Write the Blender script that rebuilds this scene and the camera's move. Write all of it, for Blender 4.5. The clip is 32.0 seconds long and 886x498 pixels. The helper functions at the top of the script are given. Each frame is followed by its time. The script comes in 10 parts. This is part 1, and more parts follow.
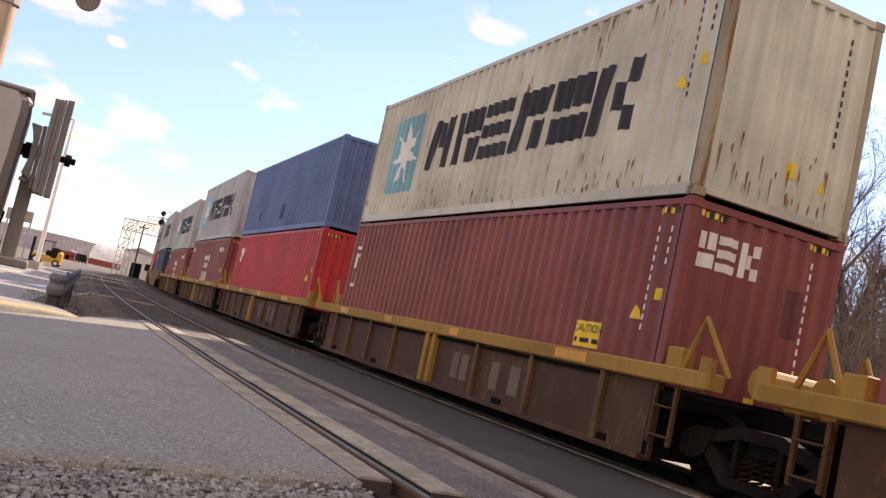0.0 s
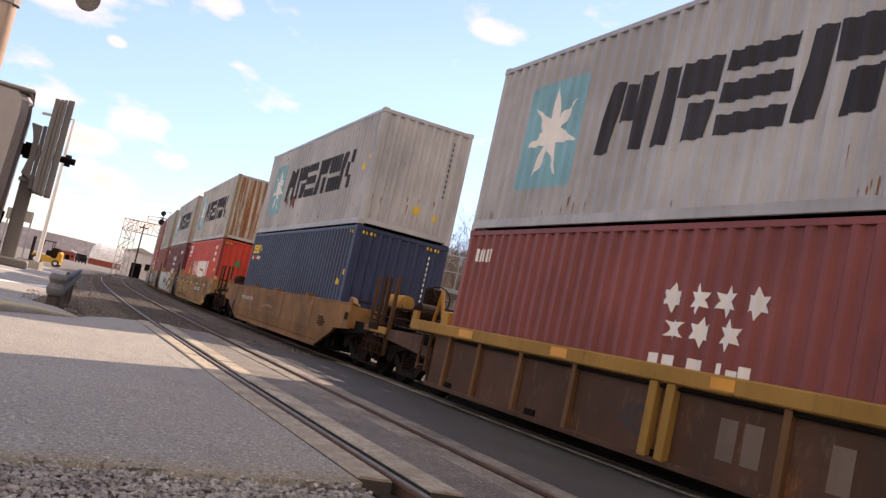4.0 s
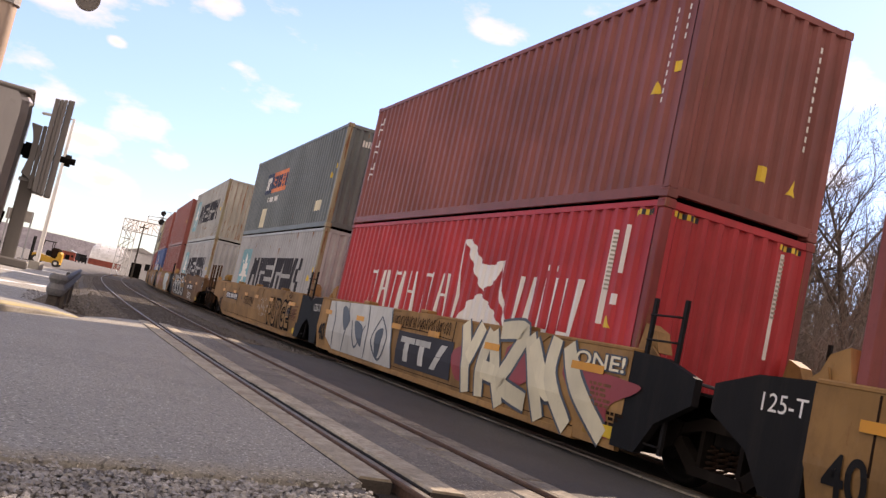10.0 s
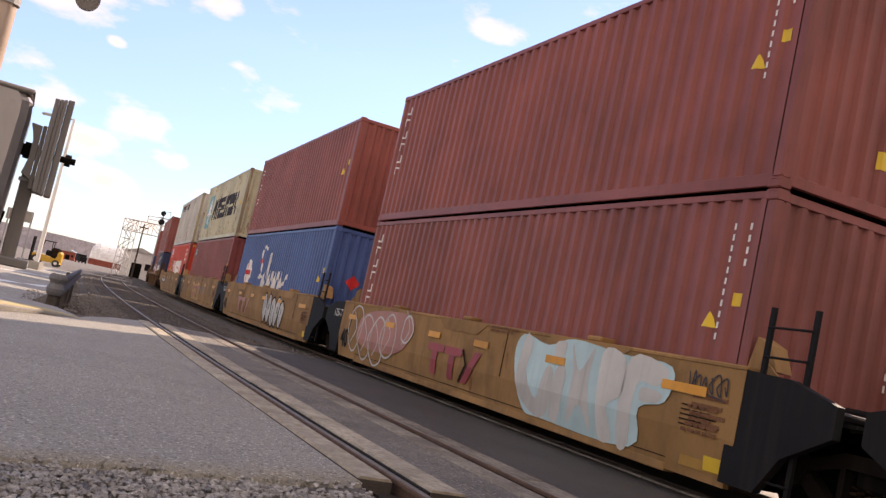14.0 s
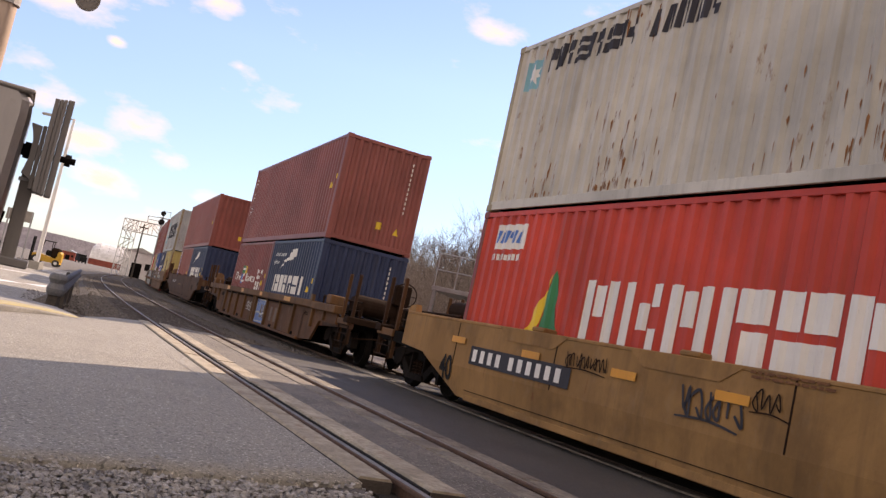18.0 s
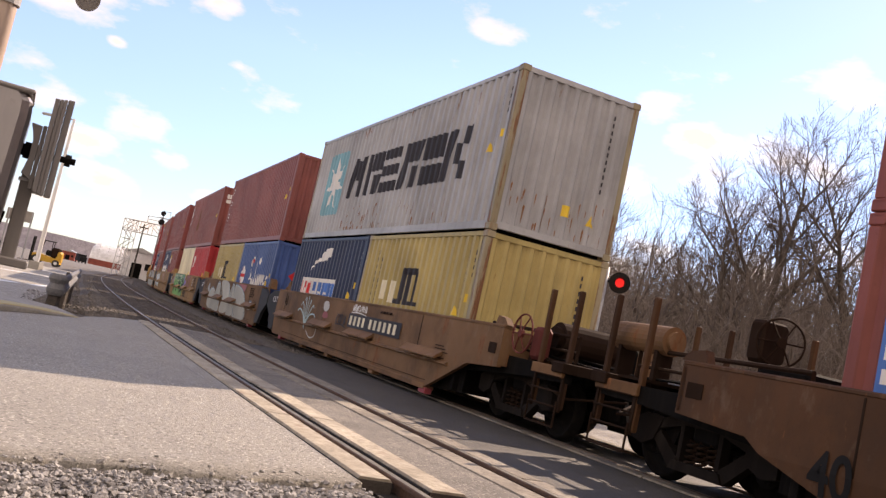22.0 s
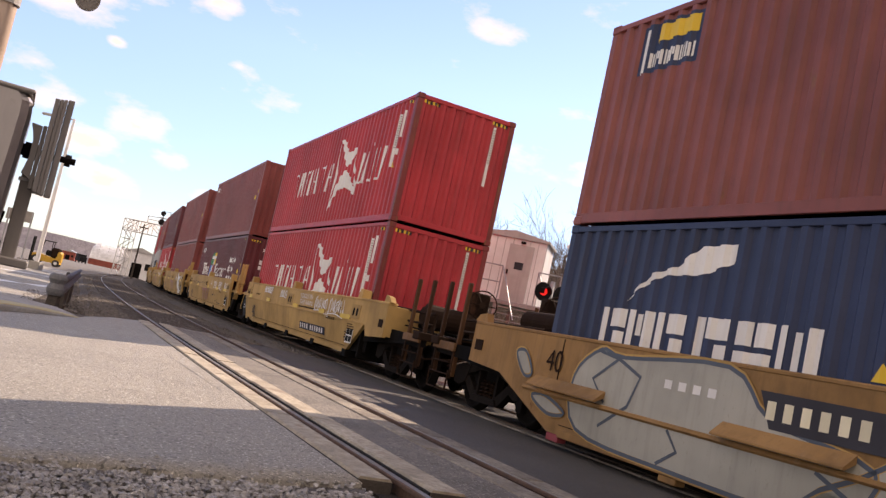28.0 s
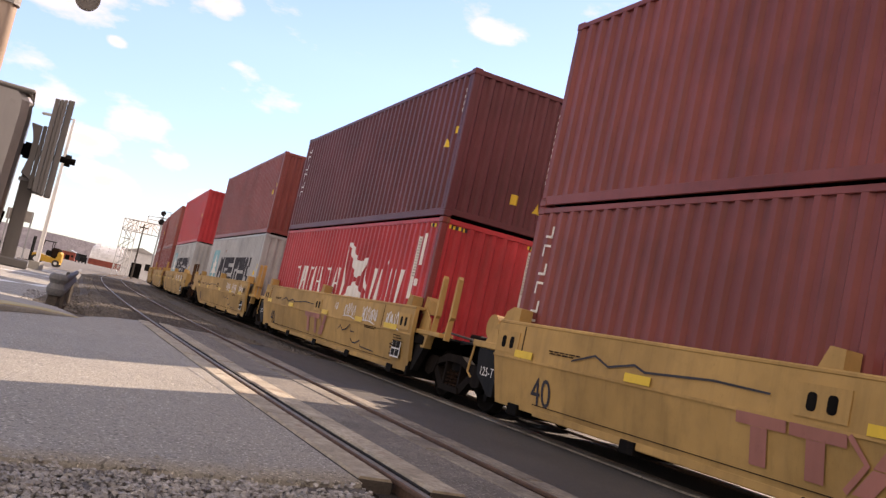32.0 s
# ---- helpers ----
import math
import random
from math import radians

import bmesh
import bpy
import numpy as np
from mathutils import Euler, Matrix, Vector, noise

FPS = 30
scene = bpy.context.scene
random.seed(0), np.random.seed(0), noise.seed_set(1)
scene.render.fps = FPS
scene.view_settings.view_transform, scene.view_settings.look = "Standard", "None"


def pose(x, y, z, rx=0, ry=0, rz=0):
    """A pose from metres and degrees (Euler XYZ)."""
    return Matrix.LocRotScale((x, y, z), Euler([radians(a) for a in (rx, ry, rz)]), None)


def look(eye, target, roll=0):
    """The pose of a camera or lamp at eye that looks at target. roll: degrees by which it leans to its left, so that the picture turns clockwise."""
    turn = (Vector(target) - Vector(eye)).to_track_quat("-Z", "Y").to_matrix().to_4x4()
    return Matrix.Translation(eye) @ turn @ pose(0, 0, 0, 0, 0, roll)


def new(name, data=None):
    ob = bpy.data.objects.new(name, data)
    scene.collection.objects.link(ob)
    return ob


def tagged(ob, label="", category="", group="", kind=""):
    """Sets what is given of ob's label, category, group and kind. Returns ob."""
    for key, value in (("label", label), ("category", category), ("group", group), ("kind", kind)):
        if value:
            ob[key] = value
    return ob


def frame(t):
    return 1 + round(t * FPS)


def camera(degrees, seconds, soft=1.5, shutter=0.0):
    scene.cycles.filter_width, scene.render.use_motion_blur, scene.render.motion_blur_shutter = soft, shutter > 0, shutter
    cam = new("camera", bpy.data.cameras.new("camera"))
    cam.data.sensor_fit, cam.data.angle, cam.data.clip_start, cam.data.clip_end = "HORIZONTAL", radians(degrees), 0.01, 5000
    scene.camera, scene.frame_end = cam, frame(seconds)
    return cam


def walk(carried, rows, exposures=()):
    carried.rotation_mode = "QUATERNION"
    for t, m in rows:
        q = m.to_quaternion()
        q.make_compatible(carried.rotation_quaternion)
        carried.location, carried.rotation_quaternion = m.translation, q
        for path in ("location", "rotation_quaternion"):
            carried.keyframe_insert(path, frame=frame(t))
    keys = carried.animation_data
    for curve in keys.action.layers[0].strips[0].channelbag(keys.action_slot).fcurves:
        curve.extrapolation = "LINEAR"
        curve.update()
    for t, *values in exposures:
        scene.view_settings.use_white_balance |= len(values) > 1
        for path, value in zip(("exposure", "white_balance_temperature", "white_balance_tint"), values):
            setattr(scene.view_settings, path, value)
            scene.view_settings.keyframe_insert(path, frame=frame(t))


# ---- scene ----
EYE = (0.0, 0.0, 1.014)
PITCH, ROLL = 5.50, 12.54
cam = camera(51.53, 32.0, soft=1.4)
AIM = (0.0, math.cos(radians(PITCH)), EYE[2] + math.sin(radians(PITCH)))
walk(cam, [(0.0, look(EYE, AIM, ROLL)), (32.0, look(EYE, AIM, ROLL))], exposures=[(t, 0.93 + e, 8500, 24) for t, e in (
    (0.0, 0.08), (2.0, 0.17), (3.2, 0.08), (6.0, 0.02), (7.0, 0.0), (8.0, 0.07), (9.0, 0.16), (10.0, 0.06), (11.0, 0.12), (12.0, 0.02), (13.0, -0.03), (14.0, 0.06),
    (18.0, -0.10), (19.0, -0.07), (21.0, 0.06), (23.0, 0.02), (25.0, 0.08), (28.0, 0.01), (29.0, -0.03), (31.0, 0.12), (32.0, 0.10))])

# ---- light ----
SUN_YAW, SUN_UP = 40.0, 34.0      # degrees to the right of straight ahead, and above the horizon
world = bpy.data.worlds.new("sky")
scene.world = world
world.use_nodes = True
wn, wl = world.node_tree.nodes, world.node_tree.links
wn.clear()
w_out, w_bg = wn.new("ShaderNodeOutputWorld"), wn.new("ShaderNodeBackground")
w_sky = wn.new("ShaderNodeTexSky")
w_sky.sky_type, w_sky.sun_disc = "NISHITA", False
w_sky.sun_elevation, w_sky.sun_rotation = radians(SUN_UP), radians(SUN_YAW)
w_sky.air_density, w_sky.dust_density, w_sky.ozone_density = 1.0, 0.15, 2.0
w_co, w_map = wn.new("ShaderNodeTexCoord"), wn.new("ShaderNodeMapping")
w_map.inputs["Scale"].default_value = (1.0, 1.0, 2.2)
w_noise = wn.new("ShaderNodeTexNoise")
w_noise.inputs["Scale"].default_value, w_noise.inputs["Detail"].default_value, w_noise.inputs["Roughness"].default_value = 9.0, 9.0, 0.60
w_ramp = wn.new("ShaderNodeValToRGB")
w_ramp.color_ramp.elements[0].position, w_ramp.color_ramp.elements[1].position = 0.60, 0.82
wl.new(w_co.outputs["Generated"], w_map.inputs["Vector"])
wl.new(w_map.outputs["Vector"], w_noise.inputs["Vector"])
# cloud puffs: degrees to the right of straight ahead, degrees up, half width in degrees
CLOUDS = ((-14.8, 13.4, 1.3), (0.7, 19.1, 1.5), (-24.8, 14.1, 2.1), (-17.0, 16.6, 1.5), (-25.9, 10.2, 2.2), (-21.9, 12.7, 0.6), (-24.9, 8.7, 1.9), (-19.6, 8.3, 1.7), (-22.6, 6.9, 1.6), (-17.2, 6.9, 1.6), (-20.8, 4.6, 1.9), (-14.9, 5.2, 1.5), (-11.5, 4.4, 1.3), (11.3, 16.6, 1.8), (14.2, 15.2, 2.0), (10.0, 11.9, 2.5), (17.8, 11.8, 3.6), (-23.6, 3.0, 2.0), (-17.8, 2.8, 1.8), (22.0, 19.3, 2.6), (21.3, 14.4, 3.4), (13.6, 8.2, 2.6), (19.4, 7.8, 3.0), (24.2, 9.4, 2.8), (16.4, 4.6, 2.6), (22.4, 4.4, 2.8), (10.4, 6.4, 2.2))
w_high = None
for c_yaw, c_up, c_half in CLOUDS:
    a, e = radians(c_yaw), radians(c_up)
    d = (math.sin(a) * math.cos(e), math.cos(a) * math.cos(e), 2.2 * math.sin(e))
    w_d = wn.new("ShaderNodeVectorMath"); w_d.operation = "DISTANCE"
    wl.new(w_map.outputs["Vector"], w_d.inputs[0])
    w_d.inputs[1].default_value = d
    w_r = wn.new("ShaderNodeMapRange")
    w_r.inputs["From Min"].default_value, w_r.inputs["From Max"].default_value = 0.0, radians(c_half) * 1.5
    w_r.inputs["To Min"].default_value, w_r.inputs["To Max"].default_value = 0.31, 0.0
    wl.new(w_d.outputs["Value"], w_r.inputs["Value"])
    if w_high is None:
        w_high = w_r.outputs["Result"]
    else:
        w_m = wn.new("ShaderNodeMath"); w_m.operation = "MAXIMUM"
        wl.new(w_high, w_m.inputs[0]); wl.new(w_r.outputs["Result"], w_m.inputs[1])
        w_high = w_m.outputs["Value"]
w_sep = wn.new("ShaderNodeSeparateXYZ")
w_low = wn.new("ShaderNodeMapRange")     # haze along the horizon
w_low.inputs["From Min"].default_value, w_low.inputs["From Max"].default_value = 0.0, 0.14
w_low.inputs["To Min"].default_value, w_low.inputs["To Max"].default_value = 0.06, 0.0
w_add, w_add2 = wn.new("ShaderNodeMath"), wn.new("ShaderNodeMath")
w_mix = wn.new("ShaderNodeMixRGB")
w_mix.inputs["Color2"].default_value = (4.05, 4.0, 4.0, 1)
wl.new(w_co.outputs["Generated"], w_sep.inputs["Vector"])
wl.new(w_sep.outputs["Z"], w_low.inputs["Value"])
wl.new(w_noise.outputs["Fac"], w_add.inputs[0])
wl.new(w_low.outputs["Result"], w_add.inputs[1])
wl.new(w_add.outputs["Value"], w_add2.inputs[0])
wl.new(w_high, w_add2.inputs[1])
w_back = wn.new("ShaderNodeMapRange")     # unseen cloud added to the south and overhead, for neutral fill in the shade
w_back.inputs["From Min"].default_value, w_back.inputs["From Max"].default_value = 0.35, -0.25
w_back.inputs["To Min"].default_value, w_back.inputs["To Max"].default_value = 0.0, 0.32
w_add3 = wn.new("ShaderNodeMath")
wl.new(w_sep.outputs["Y"], w_back.inputs["Value"])
wl.new(w_add2.outputs["Value"], w_add3.inputs[0])
wl.new(w_back.outputs["Result"], w_add3.inputs[1])
wl.new(w_add3.outputs["Value"], w_ramp.inputs["Fac"])
wl.new(w_ramp.outputs["Color"], w_mix.inputs["Fac"])
w_tone = wn.new("ShaderNodeMixRGB"); w_tone.blend_type = "MULTIPLY"
w_tone.inputs["Fac"].default_value = 1.0
w_tint, w_rise = wn.new("ShaderNodeMixRGB"), wn.new("ShaderNodeMapRange")     # the clear sky is dimmer low down
w_tint.inputs["Color1"].default_value, w_tint.inputs["Color2"].default_value = (0.42, 0.55, 0.79, 1), (0.675, 0.785, 1.0, 1)
w_rise.inputs["From Min"].default_value, w_rise.inputs["From Max"].default_value = 0.0, 0.26
wl.new(w_sep.outputs["Z"], w_rise.inputs["Value"])
wl.new(w_rise.outputs["Result"], w_tint.inputs["Fac"])
wl.new(w_tint.outputs["Color"], w_tone.inputs["Color2"])
wl.new(w_sky.outputs["Color"], w_tone.inputs["Color1"])
wl.new(w_tone.outputs["Color"], w_mix.inputs["Color1"])
wl.new(w_mix.outputs["Color"], w_bg.inputs["Color"])
w_bg.inputs["Strength"].default_value = 0.145
wl.new(w_bg.outputs["Background"], w_out.inputs["Surface"])

sun_data = bpy.data.lights.new("sun", "SUN")
sun_data.energy, sun_data.angle, sun_data.color = 3.6, radians(0.6), (1.0, 0.95, 0.88)
sun = new("sun", sun_data)
_a, _e = radians(SUN_YAW), radians(SUN_UP)
SUN_DIR = Vector((math.sin(_a) * math.cos(_e), math.cos(_a) * math.cos(_e), math.sin(_e)))
sun.matrix_world = look(SUN_DIR * 200, (0, 0, 0))
# ---- materials ----
def shader(name):
    m = bpy.data.materials.new(name)
    m.use_nodes = True
    return m, m.node_tree.nodes, m.node_tree.links, m.node_tree.nodes["Principled BSDF"]


def noise_node(n, l, scale, stretch=(1, 1, 1), detail=5.0, rough=0.6, coord="Object"):
    co, mp, tx = n.new("ShaderNodeTexCoord"), n.new("ShaderNodeMapping"), n.new("ShaderNodeTexNoise")
    info = n.new("ShaderNodeObjectInfo")
    mp.inputs["Scale"].default_value = stretch
    ml = n.new("ShaderNodeVectorMath"); ml.operation = "ADD"
    sc = n.new("ShaderNodeVectorMath"); sc.operation = "SCALE"
    sc.inputs[0].default_value = (37.0, 91.0, 53.0)
    l.new(info.outputs["Random"], sc.inputs["Scale"])
    l.new(co.outputs[coord], ml.inputs[0])
    l.new(sc.outputs["Vector"], ml.inputs[1])
    l.new(ml.outputs["Vector"], mp.inputs["Vector"])
    l.new(mp.outputs["Vector"], tx.inputs["Vector"])
    tx.inputs["Scale"].default_value, tx.inputs["Detail"].default_value, tx.inputs["Roughness"].default_value = scale, detail, rough
    return tx.outputs["Fac"]


def ramp(n, l, fac, a, b):
    r = n.new("ShaderNodeMapRange")
    r.inputs["From Min"].default_value, r.inputs["From Max"].default_value = a, b
    l.new(fac, r.inputs["Value"])
    return r.outputs["Result"]


def mixed(n, l, fac, a, b):
    x = n.new("ShaderNodeMixRGB")
    for key, v in (("Fac", fac), ("Color1", a), ("Color2", b)):
        if isinstance(v, tuple):
            x.inputs[key].default_value = (*v, 1) if len(v) == 3 else v
        elif isinstance(v, (int, float)):
            x.inputs[key].default_value = v
        else:
            l.new(v, x.inputs[key])
    return x.outputs["Color"]


def scaled(c, k):
    return tuple(min(1, v * k) for v in c)


def paint(name, col, rough=0.48, gloss=0.30, rust=0.0, fade=0.22, grime=0.35, bump=0.15, metal=0.0, coat=(0.12, 0.05, 0.022), run=(2.0, 2.0, 0.55), stain=0.0):
    """Weathered paint on steel: faded patches, grime in streaks that run down, and rust that breaks through."""
    m, n, l, b = shader(name)
    big = noise_node(n, l, 0.55, (1, 1, 1), 4)
    c = mixed(n, l, ramp(n, l, big, 0.35, 0.7), scaled(col, 1 - fade), tuple(min(0.9, v * (1 + 0.9 * fade) + 0.01 * fade) for v in col))
    streak = noise_node(n, l, 2.2, (3.2, 3.2, 0.22), 5)
    c = mixed(n, l, ramp(n, l, streak, 0.50, 0.86), c, mixed(n, l, grime, c, (0.05, 0.04, 0.032)))
    fine = noise_node(n, l, 24.0, (1, 1, 0.6), 6, 0.7)
    c = mixed(n, l, ramp(n, l, fine, 0.58, 0.95), c, scaled(col, 0.55))
    if stain > 0:
        blot = noise_node(n, l, 1.05, (1, 1, 0.75), 9, 0.66)
        c = mixed(n, l, ramp(n, l, blot, 0.46, 0.60), c, mixed(n, l, stain, c, (0.045, 0.030, 0.022)))
        dust = noise_node(n, l, 2.6, (1.6, 1.6, 0.8), 8, 0.7)
        c = mixed(n, l, ramp(n, l, dust, 0.56, 0.74), c, mixed(n, l, stain * 0.6, c, (0.30, 0.24, 0.19)))
    if rust > 0:
        r = noise_node(n, l, 1.7, run, 9, 0.68)
        k = ramp(n, l, r, 0.70 - 0.22 * rust, 0.76 - 0.20 * rust)
        tone = mixed(n, l, ramp(n, l, fine, 0.35, 0.65), coat, scaled(coat, 2.15))
        c = mixed(n, l, k, c, tone)
    l.new(c, b.inputs["Base Color"])
    b.inputs["Roughness"].default_value, b.inputs["Metallic"].default_value = rough, metal
    b.inputs["Specular IOR Level"].default_value = gloss
    bp = n.new("ShaderNodeBump")
    bp.inputs["Strength"].default_value, bp.inputs["Distance"].default_value = bump, 0.02
    l.new(fine, bp.inputs["Height"])
    l.new(bp.outputs["Normal"], b.inputs["Normal"])
    return m


def rough_mat(name, a, bcol, scale=3.0, rough=0.9, stretch=(1, 1, 1), bump=0.4, dist=0.02, fine=30.0, metal=0.0, spots=None, grit=0.0):
    """A rough surface of two tones with fine grain."""
    m, n, l, b = shader(name)
    f1 = noise_node(n, l, scale, stretch, 5)
    f2 = noise_node(n, l, fine, stretch, 6, 0.75)
    c = mixed(n, l, ramp(n, l, f1, 0.32, 0.68), a, bcol)
    c = mixed(n, l, ramp(n, l, f2, 0.40, 0.75), c, scaled(a, 0.6))
    if spots:
        c = mixed(n, l, ramp(n, l, noise_node(n, l, spots[0], (1, 1, 1), 3), 0.62, 0.70), c, spots[1])
    if grit:
        c = mixed(n, l, ramp(n, l, noise_node(n, l, grit, (1, 1, 1), 2), 0.56, 0.66), c, scaled(a, 0.42))
        c = mixed(n, l, ramp(n, l, noise_node(n, l, grit * 1.3, (1, 1, 1), 2), 0.60, 0.68), c, scaled(bcol, 1.75))
        c = mixed(n, l, ramp(n, l, noise_node(n, l, 0.35, (1, 1, 1), 6, 0.7), 0.52, 0.72), c, mixed(n, l, 0.28, c, (0.05, 0.045, 0.04)))
    l.new(c, b.inputs["Base Color"])
    b.inputs["Roughness"].default_value, b.inputs["Metallic"].default_value = rough, metal
    bp = n.new("ShaderNodeBump")
    bp.inputs["Strength"].default_value, bp.inputs["Distance"].default_value = bump, dist
    l.new(f2, bp.inputs["Height"])
    l.new(bp.outputs["Normal"], b.inputs["Normal"])
    return m


MAROON = paint("maroon_paint", (0.225, 0.056, 0.050), rust=0.10)
MAROON_B = paint("brown_red_paint", (0.245, 0.073, 0.062), rust=0.22)
MAROON_D = paint("dark_maroon_paint", (0.12, 0.028, 0.034), rust=0.05)
BRICK = paint("brick_red_paint", (0.265, 0.074, 0.060), rust=0.14)
RED = paint("bright_red_paint", (0.45, 0.034, 0.042), rust=0.05)
ORANGE_RED = paint("orange_red_paint", (0.535, 0.055, 0.034), rust=0.10)
BLUE = paint("faded_blue_paint", (0.085, 0.138, 0.29), rust=0.22)
NAVY = paint("navy_paint", (0.022, 0.036, 0.086), rust=0.05)
MIDBLUE = paint("royal_blue_paint", (0.052, 0.105, 0.275), rust=0.10)
GREY = paint("pale_grey_paint", (0.390, 0.397, 0.405), rust=0.12, grime=0.3)
GREY_R = paint("rust_streaked_grey_paint", (0.42, 0.41, 0.39), rust=0.42, grime=0.4)
RUSTY_END = paint("rust_run_grey_paint", (0.48, 0.45, 0.38), rust=1.12, grime=0.4, run=(4.5, 4.5, 0.16), coat=(0.16, 0.062, 0.026))
BEIGE = paint("beige_paint", (0.52, 0.50, 0.41), rust=0.25, grime=0.35)
WARMGREY = paint("warm_grey_paint", (0.385, 0.38, 0.355), rust=0.25, grime=0.4)
FAINT = paint("faint_worn_marking", (0.17, 0.125, 0.10), grime=0.3, bump=0.02, rough=0.68, gloss=0.14)
BEIGE_R = paint("worn_beige_paint", (0.50, 0.47, 0.33), rust=0.5, grime=0.4)
FADED = paint("faded_grey_repaint", (0.37, 0.37, 0.34), grime=0.3)
BRIGHTSKY = paint("clean_sky_blue_marking", (0.15, 0.42, 0.62), grime=0.1, bump=0.02)
SLATE = paint("slate_grey_paint", (0.30, 0.305, 0.29), rust=0.15)
DARKGREEN = paint("grey_green_paint", (0.135, 0.155, 0.155), rust=0.3)
MUSTARD = paint("mustard_yellow_paint", (0.41, 0.32, 0.125), rust=0.3)
CREAM = paint("cream_paint", (0.70, 0.64, 0.46), rust=0.03, grime=0.15)
TAN = paint("tan_car_paint", (0.325, 0.182, 0.073), rust=0.28, grime=0.4, rough=0.68, gloss=0.14, stain=0.3)
OFFWHITE = paint("weathered_off_white_paint", (0.50, 0.48, 0.43), rust=0.36, grime=0.4)
RED_POST = paint("rust_stained_red_post", (0.22, 0.034, 0.032), rust=0.72, run=(5, 5, 0.4))
RUSTCAR = paint("rusty_brown_smooth_car_paint", (0.098, 0.046, 0.023), rust=0.4, grime=0.35, rough=0.68, gloss=0.14, stain=0.4)
SHIELD = paint("slate_black_shield_paint", (0.040, 0.040, 0.044), rough=0.7, rust=0.15, gloss=0.14)
END_STREAK = paint("rust_edged_grey_paint", (0.41, 0.395, 0.35), rust=0.66, grime=0.4, run=(4.5, 4.5, 0.16), coat=(0.16, 0.062, 0.026))
BRAKE_RED = paint("dull_brake_red", (0.13, 0.032, 0.026), rough=0.7, rust=0.4, gloss=0.14)
GREASE = rough_mat("oily_dirt", (0.016, 0.013, 0.011), (0.030, 0.025, 0.021), 4.0, 0.9, bump=0.5)
TAN_B = paint("brown_tan_car_paint", (0.185, 0.097, 0.045), rust=0.35, grime=0.25, rough=0.68, gloss=0.14, stain=0.45)
ORANGE_TAN = paint("orange_tan_car_paint", (0.25, 0.124, 0.046), rust=0.35, grime=0.25, rough=0.68, gloss=0.14, stain=0.35)
DUSTY = paint("dusty_brown_car_paint", (0.195, 0.108, 0.056), rust=0.5, grime=0.12, rough=0.68, gloss=0.14, stain=0.45)
RIBEDGE = paint("orange_brown_car_paint", (0.155, 0.080, 0.036), rust=0.4, grime=0.5, rough=0.68, gloss=0.14, stain=0.35)
RIB_B = paint("dark_rusty_car_paint", (0.125, 0.058, 0.027), rust=0.5, grime=0.5, rough=0.68, gloss=0.14, stain=0.35)
RIB = paint("rusty_brown_car_paint", (0.085, 0.042, 0.026), rust=0.55, grime=0.6, rough=0.68, gloss=0.14, stain=0.35)
RIB_TOP = paint("dull_yellow_car_paint", (0.34, 0.19, 0.05), rust=0.3, grime=0.4, rough=0.68, gloss=0.14)
YELLOW_CAR = paint("yellow_car_paint", (0.48, 0.30, 0.112), rust=0.08, grime=0.3, rough=0.68, gloss=0.14, stain=0.18)
STEEL_D = paint("dark_running_gear", (0.0060, 0.0052, 0.0048), rough=0.85, rust=0.06, grime=0.3, gloss=0.06, coat=(0.032, 0.016, 0.010))
STEEL_B = paint("black_car_paint", (0.011, 0.0105, 0.011), rough=0.7, rust=0.12, gloss=0.14, coat=(0.032, 0.016, 0.010))
TRUCK = paint("brown_truck_iron", (0.013, 0.0100, 0.0085), rough=0.85, rust=0.25, gloss=0.06, coat=(0.026, 0.014, 0.009))
RUSTPOST = paint("rusty_post", (0.085, 0.040, 0.018), rough=0.7, rust=0.35, gloss=0.14)
POST_D = paint("dark_rusty_post", (0.050, 0.025, 0.014), rough=0.75, rust=0.3, gloss=0.1, coat=(0.07, 0.03, 0.014))
STEEL_BR = paint("brown_iron", (0.026, 0.0145, 0.0095), rough=0.85, rust=0.4, gloss=0.06, coat=(0.032, 0.016, 0.010))
BARE = rough_mat("bare_wheel_steel", (0.07, 0.062, 0.055), (0.15, 0.14, 0.13), 6, 0.45, metal=0.4, bump=0.1)
POST_RUST = paint("rusted_post_paint", (0.30, 0.255, 0.165), rust=0.8, run=(5, 5, 0.5))
WHITE = paint("white_marking", (0.74, 0.73, 0.70), rust=0.0, grime=0.2, fade=0.1, bump=0.02)
CHALK = paint("faded_white_marking", (0.50, 0.50, 0.47), grime=0.3, bump=0.02)
BLACKP = paint("black_marking", (0.045, 0.045, 0.055), grime=0.1, bump=0.02, rough=0.68, gloss=0.14)
ORANGE = paint("orange_reflector", (0.66, 0.29, 0.035), rough=0.4, grime=0.2, bump=0.02)
YELLOW = paint("yellow_sticker", (0.80, 0.52, 0.05), rough=0.45, grime=0.15, bump=0.02)
SKYBLUE = paint("sky_blue_marking", (0.17, 0.40, 0.47), grime=0.2, bump=0.02)
PALEBLUE = paint("pale_blue_spray", (0.42, 0.60, 0.62), grime=0.2, bump=0.02)
GREENP = paint("green_marking", (0.02, 0.22, 0.09), grime=0.2, bump=0.02)
LEAFGREEN = paint("green_spray", (0.10, 0.36, 0.06), grime=0.2, bump=0.02)
PURPLE = paint("purple_spray", (0.26, 0.17, 0.50), grime=0.2, bump=0.02)
GREYSPRAY = paint("grey_spray", (0.36, 0.35, 0.30), grime=0.3, bump=0.02)
CRIMSON = paint("crimson_marking", (0.30, 0.05, 0.06), grime=0.2, bump=0.02)
